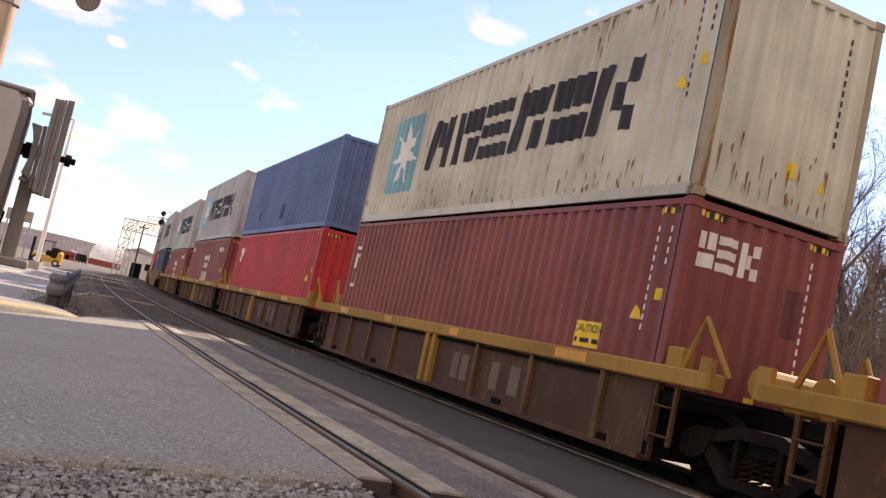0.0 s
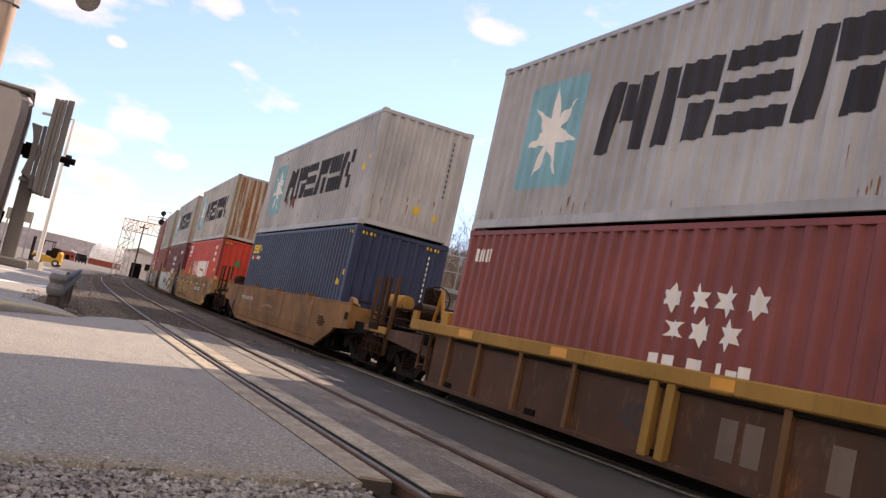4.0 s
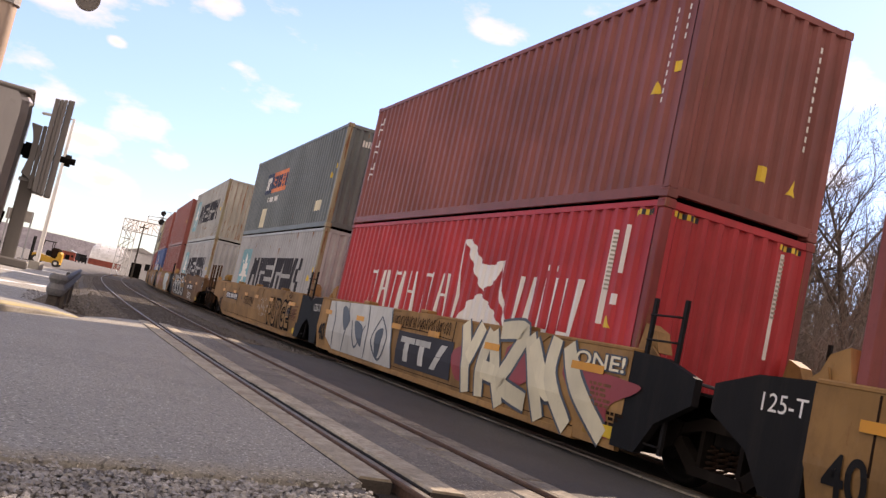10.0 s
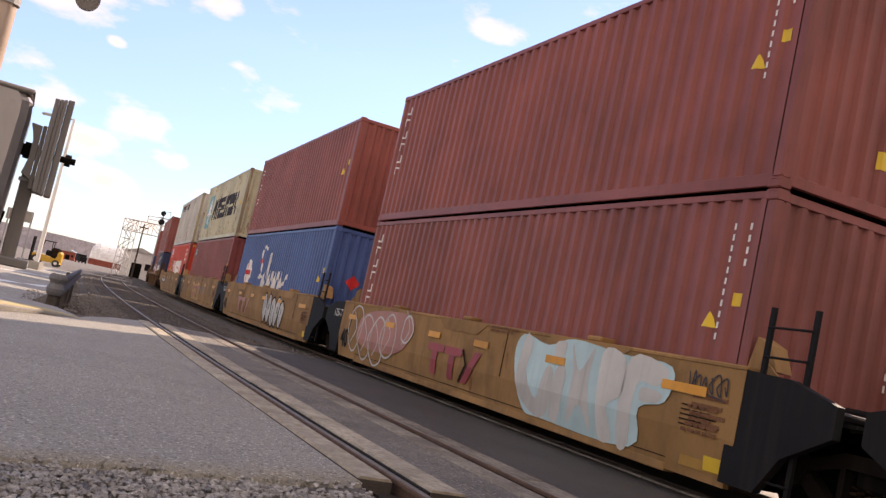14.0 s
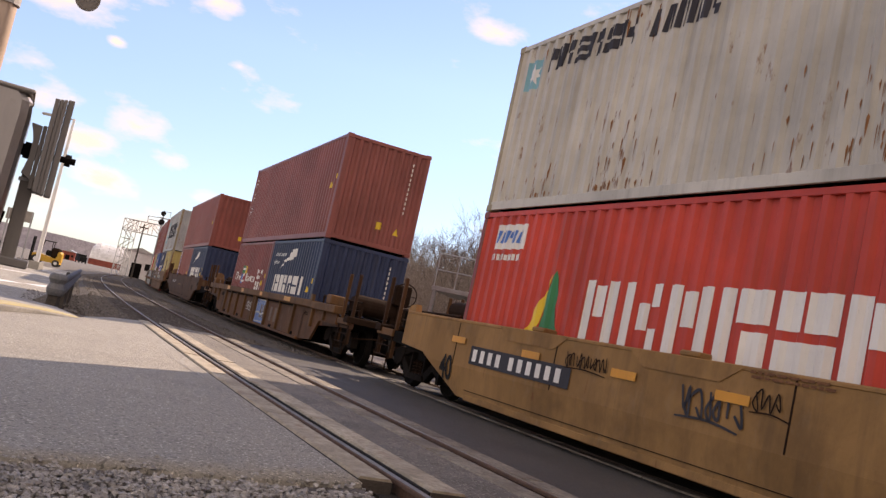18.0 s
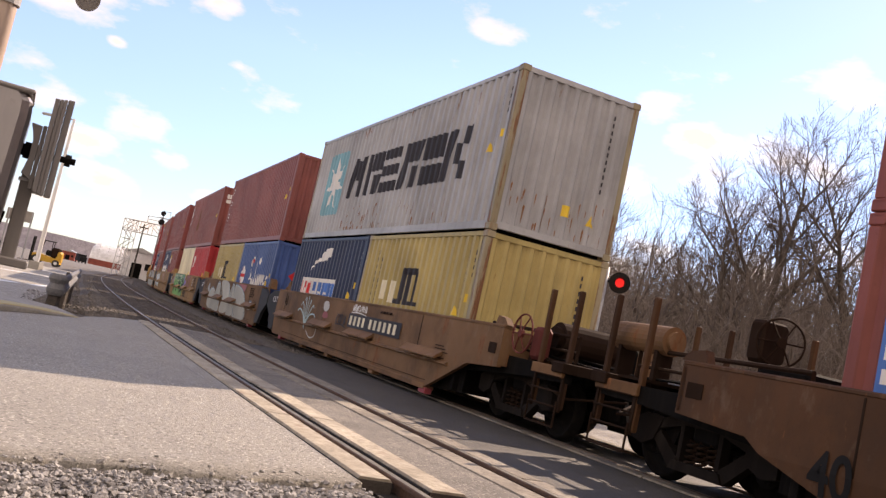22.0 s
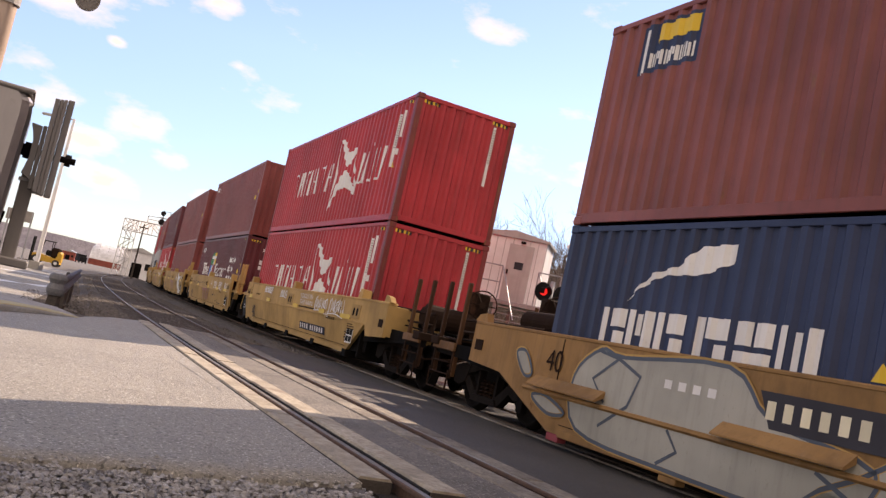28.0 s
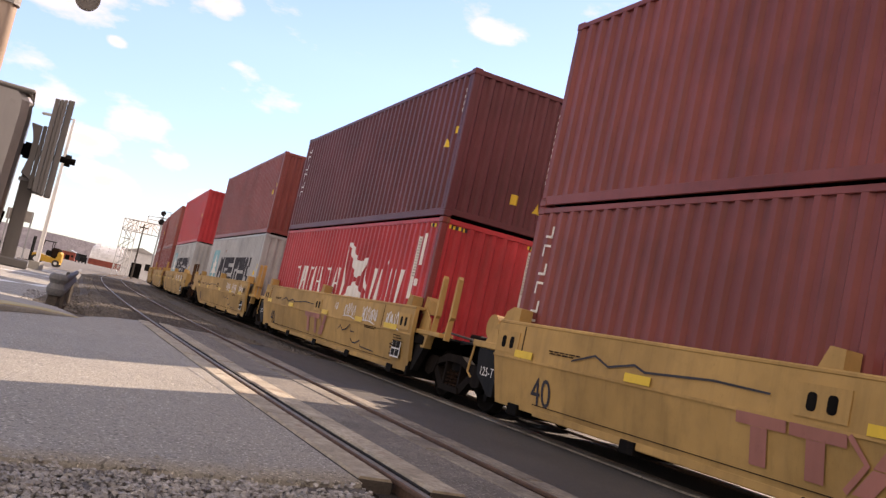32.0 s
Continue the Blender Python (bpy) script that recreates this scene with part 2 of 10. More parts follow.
PINK = paint("faded_crimson_marking", (0.38, 0.16, 0.13), grime=0.2, bump=0.02)
SALMON = paint("orange_marking", (0.75, 0.22, 0.09), grime=0.2, bump=0.02)
REDMARK = paint("red_marking", (0.62, 0.03, 0.03), grime=0.1, bump=0.02)
AQUA = paint("aqua_spray", (0.25, 0.46, 0.52), grime=0.25, bump=0.02)
PALETAN = paint("fresh_tan_repaint", (0.44, 0.275, 0.10), grime=0.3, bump=0.05, rough=0.68, gloss=0.14)
SLATEBLUE = paint("slate_blue_spray", (0.075, 0.095, 0.125), grime=0.2, bump=0.02)
AZURE = paint("azure_marking", (0.06, 0.18, 0.50), grime=0.1, bump=0.02)
RUSTDRIP = rough_mat("rust_drip", (0.24, 0.10, 0.04), (0.34, 0.16, 0.07), 9, 0.9)
RUSTP = rough_mat("rust_patch", (0.15, 0.062, 0.028), (0.24, 0.105, 0.045), 5, 0.9)
ASPHALT = rough_mat("asphalt", (0.325, 0.302, 0.257), (0.412, 0.382, 0.326), 0.7, 0.8, bump=1.0, dist=0.014, fine=60.0, spots=(1.3, (0.285, 0.262, 0.222)), grit=30.0)
ASPHALT_M = rough_mat("stained_asphalt", (0.155, 0.138, 0.117), (0.275, 0.246, 0.207), 1.6, 0.85, (1, 1, 1), bump=1.0, dist=0.012, fine=60.0, spots=(2.9, (0.12, 0.108, 0.098)), grit=34.0)
# Oil-stained asphalt, darkened further to carry the train's shade in its colour.
ASPHALT_D = rough_mat("oily_shaded_asphalt", (0.060, 0.054, 0.046), (0.092, 0.082, 0.070), 0.9, 0.75, (1, 1, 1), bump=0.9, dist=0.010, fine=70.0, spots=(2.3, (0.06, 0.056, 0.051)), grit=34.0)
KERBPAINT = rough_mat("faded_kerb_paint", (0.50, 0.40, 0.16), (0.42, 0.38, 0.28), 3.0, 0.85)
TAR = rough_mat("tar_seal", (0.20, 0.186, 0.174), (0.28, 0.258, 0.238), 5, 0.7)
CONCRETE = rough_mat("concrete", (0.30, 0.28, 0.25), (0.40, 0.38, 0.34), 2.0, 0.9, bump=0.4)
DIRT = rough_mat("gravel_ground", (0.15, 0.135, 0.12), (0.22, 0.20, 0.18), 0.8, 1.0, bump=0.9, dist=0.05, fine=14.0)
FIELD = rough_mat("winter_field", (0.20, 0.165, 0.11), (0.13, 0.12, 0.075), 0.05, 1.0, bump=0.5, fine=3.0)
BALLAST = rough_mat("dirty_ballast", (0.085, 0.07, 0.058), (0.13, 0.11, 0.092), 0.8, 1.0, bump=0.9, dist=0.05, fine=14.0)
STONE_D = rough_mat("dirty_ballast_stone", (0.10, 0.088, 0.075), (0.24, 0.21, 0.185), 6.0, 0.95, bump=0.4)
STONE = rough_mat("ballast_stone", (0.20, 0.19, 0.18), (0.55, 0.53, 0.50), 9.0, 0.95, bump=0.4)
TIMBER_D = rough_mat("grimy_timber", (0.15, 0.125, 0.098), (0.36, 0.32, 0.255), 1.6, 0.9, bump=0.8, dist=0.012, fine=14.0, spots=(1.9, (0.10, 0.08, 0.065)))
TIMBER = rough_mat("weathered_timber", (0.30, 0.255, 0.19), (0.56, 0.49, 0.375), 1.6, 0.9, bump=0.8, dist=0.012, fine=14.0, spots=(1.9, (0.27, 0.20, 0.15)))
TIE = rough_mat("creosoted_tie", (0.06, 0.05, 0.042), (0.11, 0.09, 0.075), 2.5, 0.95, (1, 4, 4), 0.6)
RAIL_SIDE = rough_mat("rusty_rail", (0.10, 0.055, 0.035), (0.16, 0.09, 0.055), 5, 0.8)
RAIL_TOP = rough_mat("worn_rail_head", (0.13, 0.115, 0.085), (0.25, 0.225, 0.17), 4, 0.5, metal=0.15, bump=0.1)
GALV = rough_mat("galvanised_steel", (0.32, 0.33, 0.34), (0.42, 0.43, 0.44), 5, 0.5, metal=0.35, bump=0.1)
PALEZINC = rough_mat("pale_galvanised_lattice", (0.50, 0.50, 0.50), (0.62, 0.62, 0.61), 5, 0.6, bump=0.1)
# Darker copy of the galvanised steel, with backlit shade put into its colour.
ZINC = rough_mat("backlit_zinc", (0.13, 0.132, 0.14), (0.20, 0.203, 0.21), 6, 0.7, metal=0.2, bump=0.2)
ALU = paint("aluminium_grey_paint", (0.42, 0.41, 0.40), rough=0.45, grime=0.3, metal=0.2)
CASE = paint("dull_cast_case", (0.30, 0.28, 0.27), rough=0.32, grime=0.3, metal=0.75)
GREYPOST = paint("grey_mast_paint", (0.24, 0.22, 0.20), rough=0.6, grime=0.4, rust=0.1)
BARK = rough_mat("winter_bark", (0.075, 0.06, 0.05), (0.15, 0.12, 0.10), 2.0, 1.0, (3, 3, 0.5), 0.8)
# Distance haze put into the colour: paler than the nearer twigs.
FARTWIG = rough_mat("hazed_winter_thicket", (0.158, 0.126, 0.105), (0.245, 0.20, 0.168), 0.3, 1.0, bump=0.1)
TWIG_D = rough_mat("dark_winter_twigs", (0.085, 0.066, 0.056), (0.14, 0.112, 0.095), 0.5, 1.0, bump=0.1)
BRUSH = rough_mat("dry_brush", (0.15, 0.11, 0.075), (0.22, 0.175, 0.12), 0.3, 1.0, bump=0.1)
TANPIPE = paint("tan_mast_paint", (0.50, 0.38, 0.30), rough=0.5)
WHITEBLD = paint("white_building_panel", (0.84, 0.83, 0.82), rough=0.6, grime=0.12)
REDBLD = paint("red_building_panel", (0.28, 0.07, 0.05), rough=0.8)
MACHINE = paint("machine_yellow", (0.62, 0.36, 0.05), rough=0.5)
RUBBER = rough_mat("black_rubber", (0.02, 0.02, 0.02), (0.035, 0.035, 0.035), 6, 0.85)
PLATE = paint("worn_grey_plate", (0.20, 0.185, 0.175), rough=0.6, grime=0.4, rust=0.15)
# Pale lilac puts the haze of distance into the colour of the woods.
HILL = rough_mat("hazed_hill_woods", (0.40, 0.37, 0.42), (0.56, 0.52, 0.56), 0.02, 1.0, bump=0.2, fine=0.3)


def glow(name, col, power):
    m, n, l, b = shader(name)
    b.inputs["Base Color"].default_value = (*scaled(col, 0.5), 1)
    b.inputs["Emission Color"].default_value = (*col, 1)
    b.inputs["Emission Strength"].default_value = power
    return m


RED_LAMP = glow("lit_red_lens", (1.0, 0.03, 0.03), 0.42)
DARK_LENS = paint("dark_red_lens", (0.08, 0.008, 0.008), rough=0.15, bump=0.0)
# ---- mesh helpers ----
class Shape:
    """Points and faces of one mesh."""

    def __init__(self):
        self.v, self.f = [], []

    def add(self, pts, faces):
        k = len(self.v)
        self.v += [tuple(p) for p in pts]
        self.f += [tuple(k + i for i in f) for f in faces]
        return self

    def box(self, x0, x1, y0, y1, z0, z1, c=0.0):
        """A box, with its edges cut off by c."""
        if c <= 0:
            p = [(x, y, z) for x in (x0, x1) for y in (y0, y1) for z in (z0, z1)]
            return self.add(p, [(0, 1, 3, 2), (4, 6, 7, 5), (0, 4, 5, 1), (2, 3, 7, 6), (0, 2, 6, 4), (1, 5, 7, 3)])
        c = min(c, (x1 - x0) * 0.45, (y1 - y0) * 0.45, (z1 - z0) * 0.45)
        ring = lambda x, k: [(x, y0 + k, z0 + k + c), (x, y0 + k + c, z0 + k), (x, y1 - k - c, z0 + k), (x, y1 - k, z0 + k + c),
                             (x, y1 - k, z1 - k - c), (x, y1 - k - c, z1 - k), (x, y0 + k + c, z1 - k), (x, y0 + k, z1 - k - c)]
        rows = [[(x, min(max(y, y0), y1), min(max(z, z0), z1)) for x, y, z in r] for r in (ring(x0, c * 0.6), ring(x0 + c, 0), ring(x1 - c, 0), ring(x1, c * 0.6))]
        return self.loft(rows)

    def loft(self, rows, closed=True, caps=True):
        n = len(rows[0])
        faces = []
        for i in range(len(rows) - 1):
            for j in range(n if closed else n - 1):
                a, b = i * n + j, i * n + (j + 1) % n
                faces.append((a, a + n, b + n, b))
        if caps and closed:
            faces += [tuple(range(n)), tuple(reversed(range((len(rows) - 1) * n, len(rows) * n)))]
        return self.add([p for r in rows for p in r], faces)

    def tube(self, pts, r, seg=8, taper=None):
        """A round bar along the points."""
        pts = [Vector(p) for p in pts]
        rows = []
        for i, p in enumerate(pts):
            d = (pts[min(i + 1, len(pts) - 1)] - pts[max(i - 1, 0)]).normalized()
            a = d.orthogonal().normalized() if i == 0 else (a - d * a.dot(d)).normalized()
            b = d.cross(a)
            k = r if taper is None else taper[i]
            rows.append([tuple(p + (a * math.cos(t) + b * math.sin(t)) * k) for t in (2 * math.pi * j / seg for j in range(seg))])
        return self.loft(rows)

    def prism(self, poly, y0, y1):
        """A polygon in x and z, from y0 to y1."""
        n = len(poly)
        return self.add([(x, y0, z) for x, z in poly] + [(x, y1, z) for x, z in poly],
                        [tuple(range(n)), tuple(reversed(range(n, 2 * n)))] + [(i, i + n, (i + 1) % n + n, (i + 1) % n) for i in range(n)])

    def slab(self, poly, z0, z1):
        """A polygon in x and y, from z0 to z1."""
        n = len(poly)
        return self.add([(x, y, z0) for x, y in poly] + [(x, y, z1) for x, y in poly],
                        [tuple(range(n)), tuple(range(n, 2 * n))] + [(i, (i + 1) % n, (i + 1) % n + n, i + n) for i in range(n)])

    def disc(self, c, axis, r, depth, seg=20, r2=None):
        c, d = Vector(c), Vector(axis).normalized()
        return self.tube([c - d * depth / 2, c + d * depth / 2], r, seg, None if r2 is None else (r, r2))

    def moved(self, m):
        s = Shape()
        s.v, s.f = [tuple(m @ Vector(p)) for p in self.v], list(self.f)
        return s

    def join(self, other):
        return self.add(other.v, other.f)

    def mesh(self, name, material, smooth=False):
        me = bpy.data.meshes.new(name)
        me.from_pydata(self.v, [], self.f)
        bm = bmesh.new()
        bm.from_mesh(me)
        bmesh.ops.recalc_face_normals(bm, faces=bm.faces)
        bm.to_mesh(me)
        bm.free()
        me.materials.append(material)
        if smooth:
            me.polygons.foreach_set("use_smooth", [True] * len(me.polygons))
        return me


STORE = {}


def stored(key, make, material, smooth=False):
    """One mesh for all parts of the same shape and paint."""
    k = (key, material.name)
    if k not in STORE:
        STORE[k] = make().mesh(key if isinstance(key, str) else key[0], material, smooth)
    return STORE[k]


def part(name, shape, material, parent, label="", m=None, smooth=False):
    me = shape if isinstance(shape, bpy.types.Mesh) else shape.mesh(name, material, smooth)
    ob = new(name, me)
    ob.parent = parent
    if m is not None:
        ob.matrix_basis = m
    return tagged(ob, label)


def thing(name, label, category, group="", m=None):
    ob = new(name)
    ob.empty_display_size = 0.3
    if m is not None:
        ob.matrix_basis = m
    return tagged(ob, label, category, group)


def structure(name, shape, material, label, smooth=False):
    return tagged(new(name, shape.mesh(name, material, smooth)), label, "", "", "structure")


TEXTS = {}


def text_shape(words, height):
    """Flat letters of the built-in font: width and triangles in x and z."""
    if words not in TEXTS:
        cu = bpy.data.curves.new("words", "FONT")
        cu.body, cu.size = words, 1.0
        ob = new("words", cu)
        me = ob.to_mesh()
        TEXTS[words] = ([tuple(v.co[:2]) for v in me.vertices], [tuple(p.vertices) for p in me.polygons])
        ob.to_mesh_clear()
        bpy.data.objects.remove(ob)
        bpy.data.curves.remove(cu)
    pts, faces = TEXTS[words]
    top = max(p[1] for p in pts)
    return [(p[0] * height / top, p[1] * height / top) for p in pts], faces


# ---- the line of the tracks ----
def line_table():
    ds = 0.5
    s = np.arange(-460, 620, ds)
    k = np.interp(s, [-60, -30, 0, 30, 60, 100, 130, 160, 620], [0, -0.0012, -0.001879, -0.000957, -0.001074, -0.001227, -0.0003, -0.0012, -0.0012])
    i0 = int(np.argmin(abs(s)))
    th = np.cumsum(k) * ds
    th = th - th[i0] + 0.42674
    x, y = np.cumsum(-np.sin(th) * ds), np.cumsum(np.cos(th) * ds)
    return s, x - x[i0] + 3.797, y - y[i0], th


LINE = line_table()
GAP = 4.403       # from the middle of the empty track to the middle of the train's track


def on_line(s, right=0.0, z=0.0):
    """The place s metres along the empty track, and so far to its right."""
    x, y, t = (float(np.interp(s, LINE[0], c)) for c in LINE[1:])
    return Vector((x + right * math.cos(t), y + right * math.sin(t), z))


def line_turn(s):
    return math.degrees(float(np.interp(s, LINE[0], LINE[3]))) + 90.0


def travelled(t):
    """How far the train has gone at t seconds."""
    tt = np.linspace(0, 34, 681)
    v = np.interp(tt, [0, 11, 21, 32], [13.006, 12.861, 12.798, 12.568])
    return float(np.interp(t, tt, np.concatenate(([0], np.cumsum((v[1:] + v[:-1]) / 2 * 0.05)))))


def sweep(section, s0, s1, right, step=2.0):
    """A section (sideways, up) drawn along the track."""
    rows = []
    for i in range(int(math.ceil((s1 - s0) / step)) + 1):
        s = min(s0 + i * step, s1)
        rows.append([tuple(on_line(s, right + a, b)) for a, b in section])
    return Shape().loft(rows)
# ---- containers ----
# A container's space: x along the train with its far end at +x, y to the camera's side, z up from its base.
HALF_W = 1.219


def wave(x0, x1, pitch, depth):
    """Corrugated line: points (along, inset) and the flats and slopes between them."""
    n = max(1, round((x1 - x0) / pitch))
    p = (x1 - x0) / n
    pts = [(x0, 0.0)]
    for i in range(n):
        a = x0 + i * p
        pts += [(a + p * 0.30, 0.0), (a + p * 0.48, depth), (a + p * 0.82, depth), (a + p, 0.0)]
    return pts


def clip_strip(poly, a, b):
    """The part of a polygon between u = a and u = b."""
    for sign, lim in ((1, a), (-1, -b)):
        out = []
        for i, p in enumerate(poly):
            q = poly[(i + 1) % len(poly)]
            ip, iq = sign * p[0] >= lim, sign * q[0] >= lim
            if ip:
                out.append(p)
            if ip != iq:
                t = (sign * lim - p[0]) / (q[0] - p[0])
                out.append((sign * lim, p[1] + t * (q[1] - p[1])))
        poly = out
        if len(poly) < 3:
            return []
    return poly


def on_wave(polys, pts, lift=0.003):
    """Painted marks: polygons (along, up) laid over a corrugated wall."""
    s, known = Shape(), {}

    def spot(p):
        key = tuple(round(v, 4) for v in p)
        if key not in known:
            known[key] = len(s.v)
            s.v.append(p)
        return known[key]
    for poly in polys:
        lo, hi = min(p[0] for p in poly), max(p[0] for p in poly)
        for (a, da), (b, db) in zip(pts, pts[1:]):
            if b <= lo or a >= hi or b - a < 1e-6:
                continue
            piece = clip_strip(poly, a, b)
            if len(piece) >= 3:
                ids = [spot((u, da + (db - da) * (u - a) / (b - a) - lift, z)) for u, z in piece]
                if len(set(ids)) == len(ids):
                    s.f.append(tuple(ids))
    return s


def side_wave(length):
    return wave(-length / 2 + 0.15, length / 2 - 0.15, 0.278, 0.046)


END_WAVE = wave(-HALF_W + 0.13, HALF_W - 0.13, 0.245, 0.046)


def wall_shape(pts, z0, z1):
    s = Shape()
    n = len(pts)
    s.add([(x, d, z0) for x, d in pts] + [(x, d, z1) for x, d in pts], [(i, i + 1, n + i + 1, n + i) for i in range(n - 1)])
    return s


def side_place(sign):
    """From wall space (along, inset, up) to the container's side."""
    return Matrix(((1, 0, 0, 0), (0, -sign, 0, sign * (HALF_W - 0.006)), (0, 0, 1, 0), (0, 0, 0, 1)))


def end_place(length):
    """From wall space to the container's near end; along runs from the camera's side to the far side."""
    return Matrix(((0, 1, 0, -length / 2 + 0.012), (-1, 0, 0, 0), (0, 0, 1, 0), (0, 0, 0, 1)))


def build_container(label, colour, height=2.896, length=12.192, post=None, end_colour=None, group="containers on the train"):
    c = thing("shipping_container", label, "container", group)
    post, end_colour = post or colour, end_colour or colour
    h, hl, key = height, length / 2, (round(length, 1), height)
    sw = stored(("side_wall", key, 1), lambda: wall_shape(side_wave(length), 0.15, h - 0.09).moved(side_place(1)), colour)
    part("side_wall", sw, colour, c)
    part("side_wall", stored(("side_wall", key, -1), lambda: wall_shape(side_wave(length), 0.15, h - 0.09).moved(side_place(-1)), colour), colour, c)
    part("end_wall", stored(("end_wall", key), lambda: wall_shape(END_WAVE, 0.16, h - 0.11).moved(end_place(length)), end_colour), end_colour, c)
    for s in (-1, 1):
        part("door_leaf", stored(("door_leaf", key, s), lambda: Shape().box(hl - 0.06, hl - 0.02, min(0.01 * s, 1.13 * s), max(0.01 * s, 1.13 * s), 0.16, h - 0.11, 0.008), colour), colour, c)
        part("locking_bar", stored(("locking_bar", key, s), lambda: Shape().tube([(hl - 0.005, 0.5 * s, 0.12), (hl - 0.005, 0.5 * s, h - 0.1)], 0.017, 6), GALV), GALV, c)
        part("top_side_rail", stored(("top_side_rail", key, s), lambda: Shape().box(-hl + 0.12, hl - 0.12, min(s * 1.150, s * 1.217), max(s * 1.150, s * 1.217), h - 0.10, h - 0.022, 0.006), colour), colour, c)
        part("bottom_side_rail", stored(("bottom_side_rail", key, s), lambda: Shape().box(-hl + 0.12, hl - 0.12, min(s * 1.165, s * 1.213), max(s * 1.165, s * 1.213), 0.018, 0.158, 0.006), colour), colour, c)
        for e in (-1, 1):
            part("corner_post", stored(("corner_post", key, s, e), lambda: Shape().box(min(e * hl, e * (hl - 0.15)) + 0.004, max(e * hl, e * (hl - 0.15)) - 0.004, min(s * 1.215, s * 1.085), max(s * 1.215, s * 1.085), 0.11, h - 0.11, 0.02), post), post, c)
            for z in (0, 1):
                part("corner_casting", stored(("corner_casting", key, s, e, z), lambda: casting(e, s, z, hl, h), post), post, c)
    for e in (-1, 1):
        part("end_header", stored(("end_header", key, e), lambda: Shape().box(min(e * hl, e * (hl - 0.07)) + 0.006, max(e * hl, e * (hl - 0.07)) - 0.006, -1.1, 1.1, h - 0.115, h - 0.02, 0.008), colour), colour, c)
        part("end_sill", stored(("end_sill", key, e), lambda: Shape().box(min(e * hl, e * (hl - 0.09)) + 0.006, max(e * hl, e * (hl - 0.09)) - 0.006, -1.1, 1.1, 0.045, 0.165, 0.008), colour), colour, c)
    part("roof_panel", stored(("roof_panel", key), lambda: roof_shape(hl, h), colour), colour, c)
    part("underframe", stored(("underframe", key), lambda: under_shape(hl), STEEL_D), STEEL_D, c)
    c["h"], c["len"] = h, length
    return c


def casting(e, s, z, hl, h):
    """A corner casting with its oval hole as a dark recess."""
    x0, x1 = sorted((e * (hl + 0.003), e * (hl - 0.178)))
    y0, y1 = sorted((s * 1.221, s * 1.06))
    z0, z1 = (0.0, 0.118) if z == 0 else (h - 0.118, h)
    sh = Shape().box(x0, x1, y0, y1, z0, z1, 0.012)
    zc = (z0 + z1) / 2
    sh.box((x0 + x1) / 2 - 0.045, (x0 + x1) / 2 + 0.045, *sorted((s * 1.2215, s * 1.227)), zc + 0.030, zc + 0.040)
    return sh


def roof_shape(hl, h):
    pts = wave(-hl + 0.1, hl - 0.1, 0.56, 0.018)
    n = len(pts)
    return Shape().add([(x, -1.15, h - 0.03 - d) for x, d in pts] + [(x, 1.15, h - 0.03 - d) for x, d in pts], [(i, i + 1, n + i + 1, n + i) for i in range(n - 1)])


def under_shape(hl):
    s = Shape().box(-hl + 0.1, hl - 0.1, -1.16, 1.16, 0.10, 0.17)
    n = int(hl / 0.6)
    for i in range(-n, n + 1):
        s.box(i * 0.58 - 0.025, i * 0.58 + 0.025, -1.15, 1.15, 0.03, 0.10)
    return s


SPLIT, TINY = ("sticker", "patch", "rust_patch"), ("serial_mark", "small_print", "height_mark", "rust_drip")
UNDER = ("emblem", "flag", "panel", "strip", "serial_strip", "patch", "rust_patch", "caution_board")


def mark_side(c, name, polys, material, label=""):
    """A mark on the camera's side. u runs from the far end (0) to the near end, up from the base."""
    hl = c["len"] / 2
    sh = on_wave([[(hl - u, z) for u, z in p] for p in polys], side_wave(c["len"]), 0.003 if name in UNDER else 0.008)
    if len(polys) > 1 and (name in SPLIT or name == "lettering" and max(p[2][1] - p[0][1] for p in polys) > 0.36):
        for p in polys:
            mark_side(c, name, [p], material, label)
    elif sh.f:
        o = part(name, sh.moved(side_place(1)), material, c, label)
        if name in TINY:
            tagged(o, kind="stuff")


def mark_end(c, name, polys, material, label=""):
    """A mark on the near end. v runs from the camera's side (0) to the far side."""
    sh = on_wave([[(v - HALF_W, z) for v, z in p] for p in polys], END_WAVE, 0.003 if name in UNDER else 0.008)
    if name in SPLIT and len(polys) > 1:
        for p in polys:
            mark_end(c, name, [p], material, label)
    elif sh.f:
        o = part(name, sh.moved(end_place(c["len"])), material, c, label)
        if name in TINY:
            tagged(o, kind="stuff")


def rect(u0, u1, z0, z1, lean=0.0):
    return [(u0, z0), (u1, z0), (u1 + lean, z1), (u0 + lean, z1)]


def star(u, z, r, points=7, inner=0.42, squash=1.0, turn=90.0):
    out = []
    for i in range(points * 2):
        k, a = (r if i % 2 == 0 else r * inner), radians(turn + 180.0 * i / points)
        out.append((u + k * math.cos(a), z + k * math.sin(a) * squash))
    return out


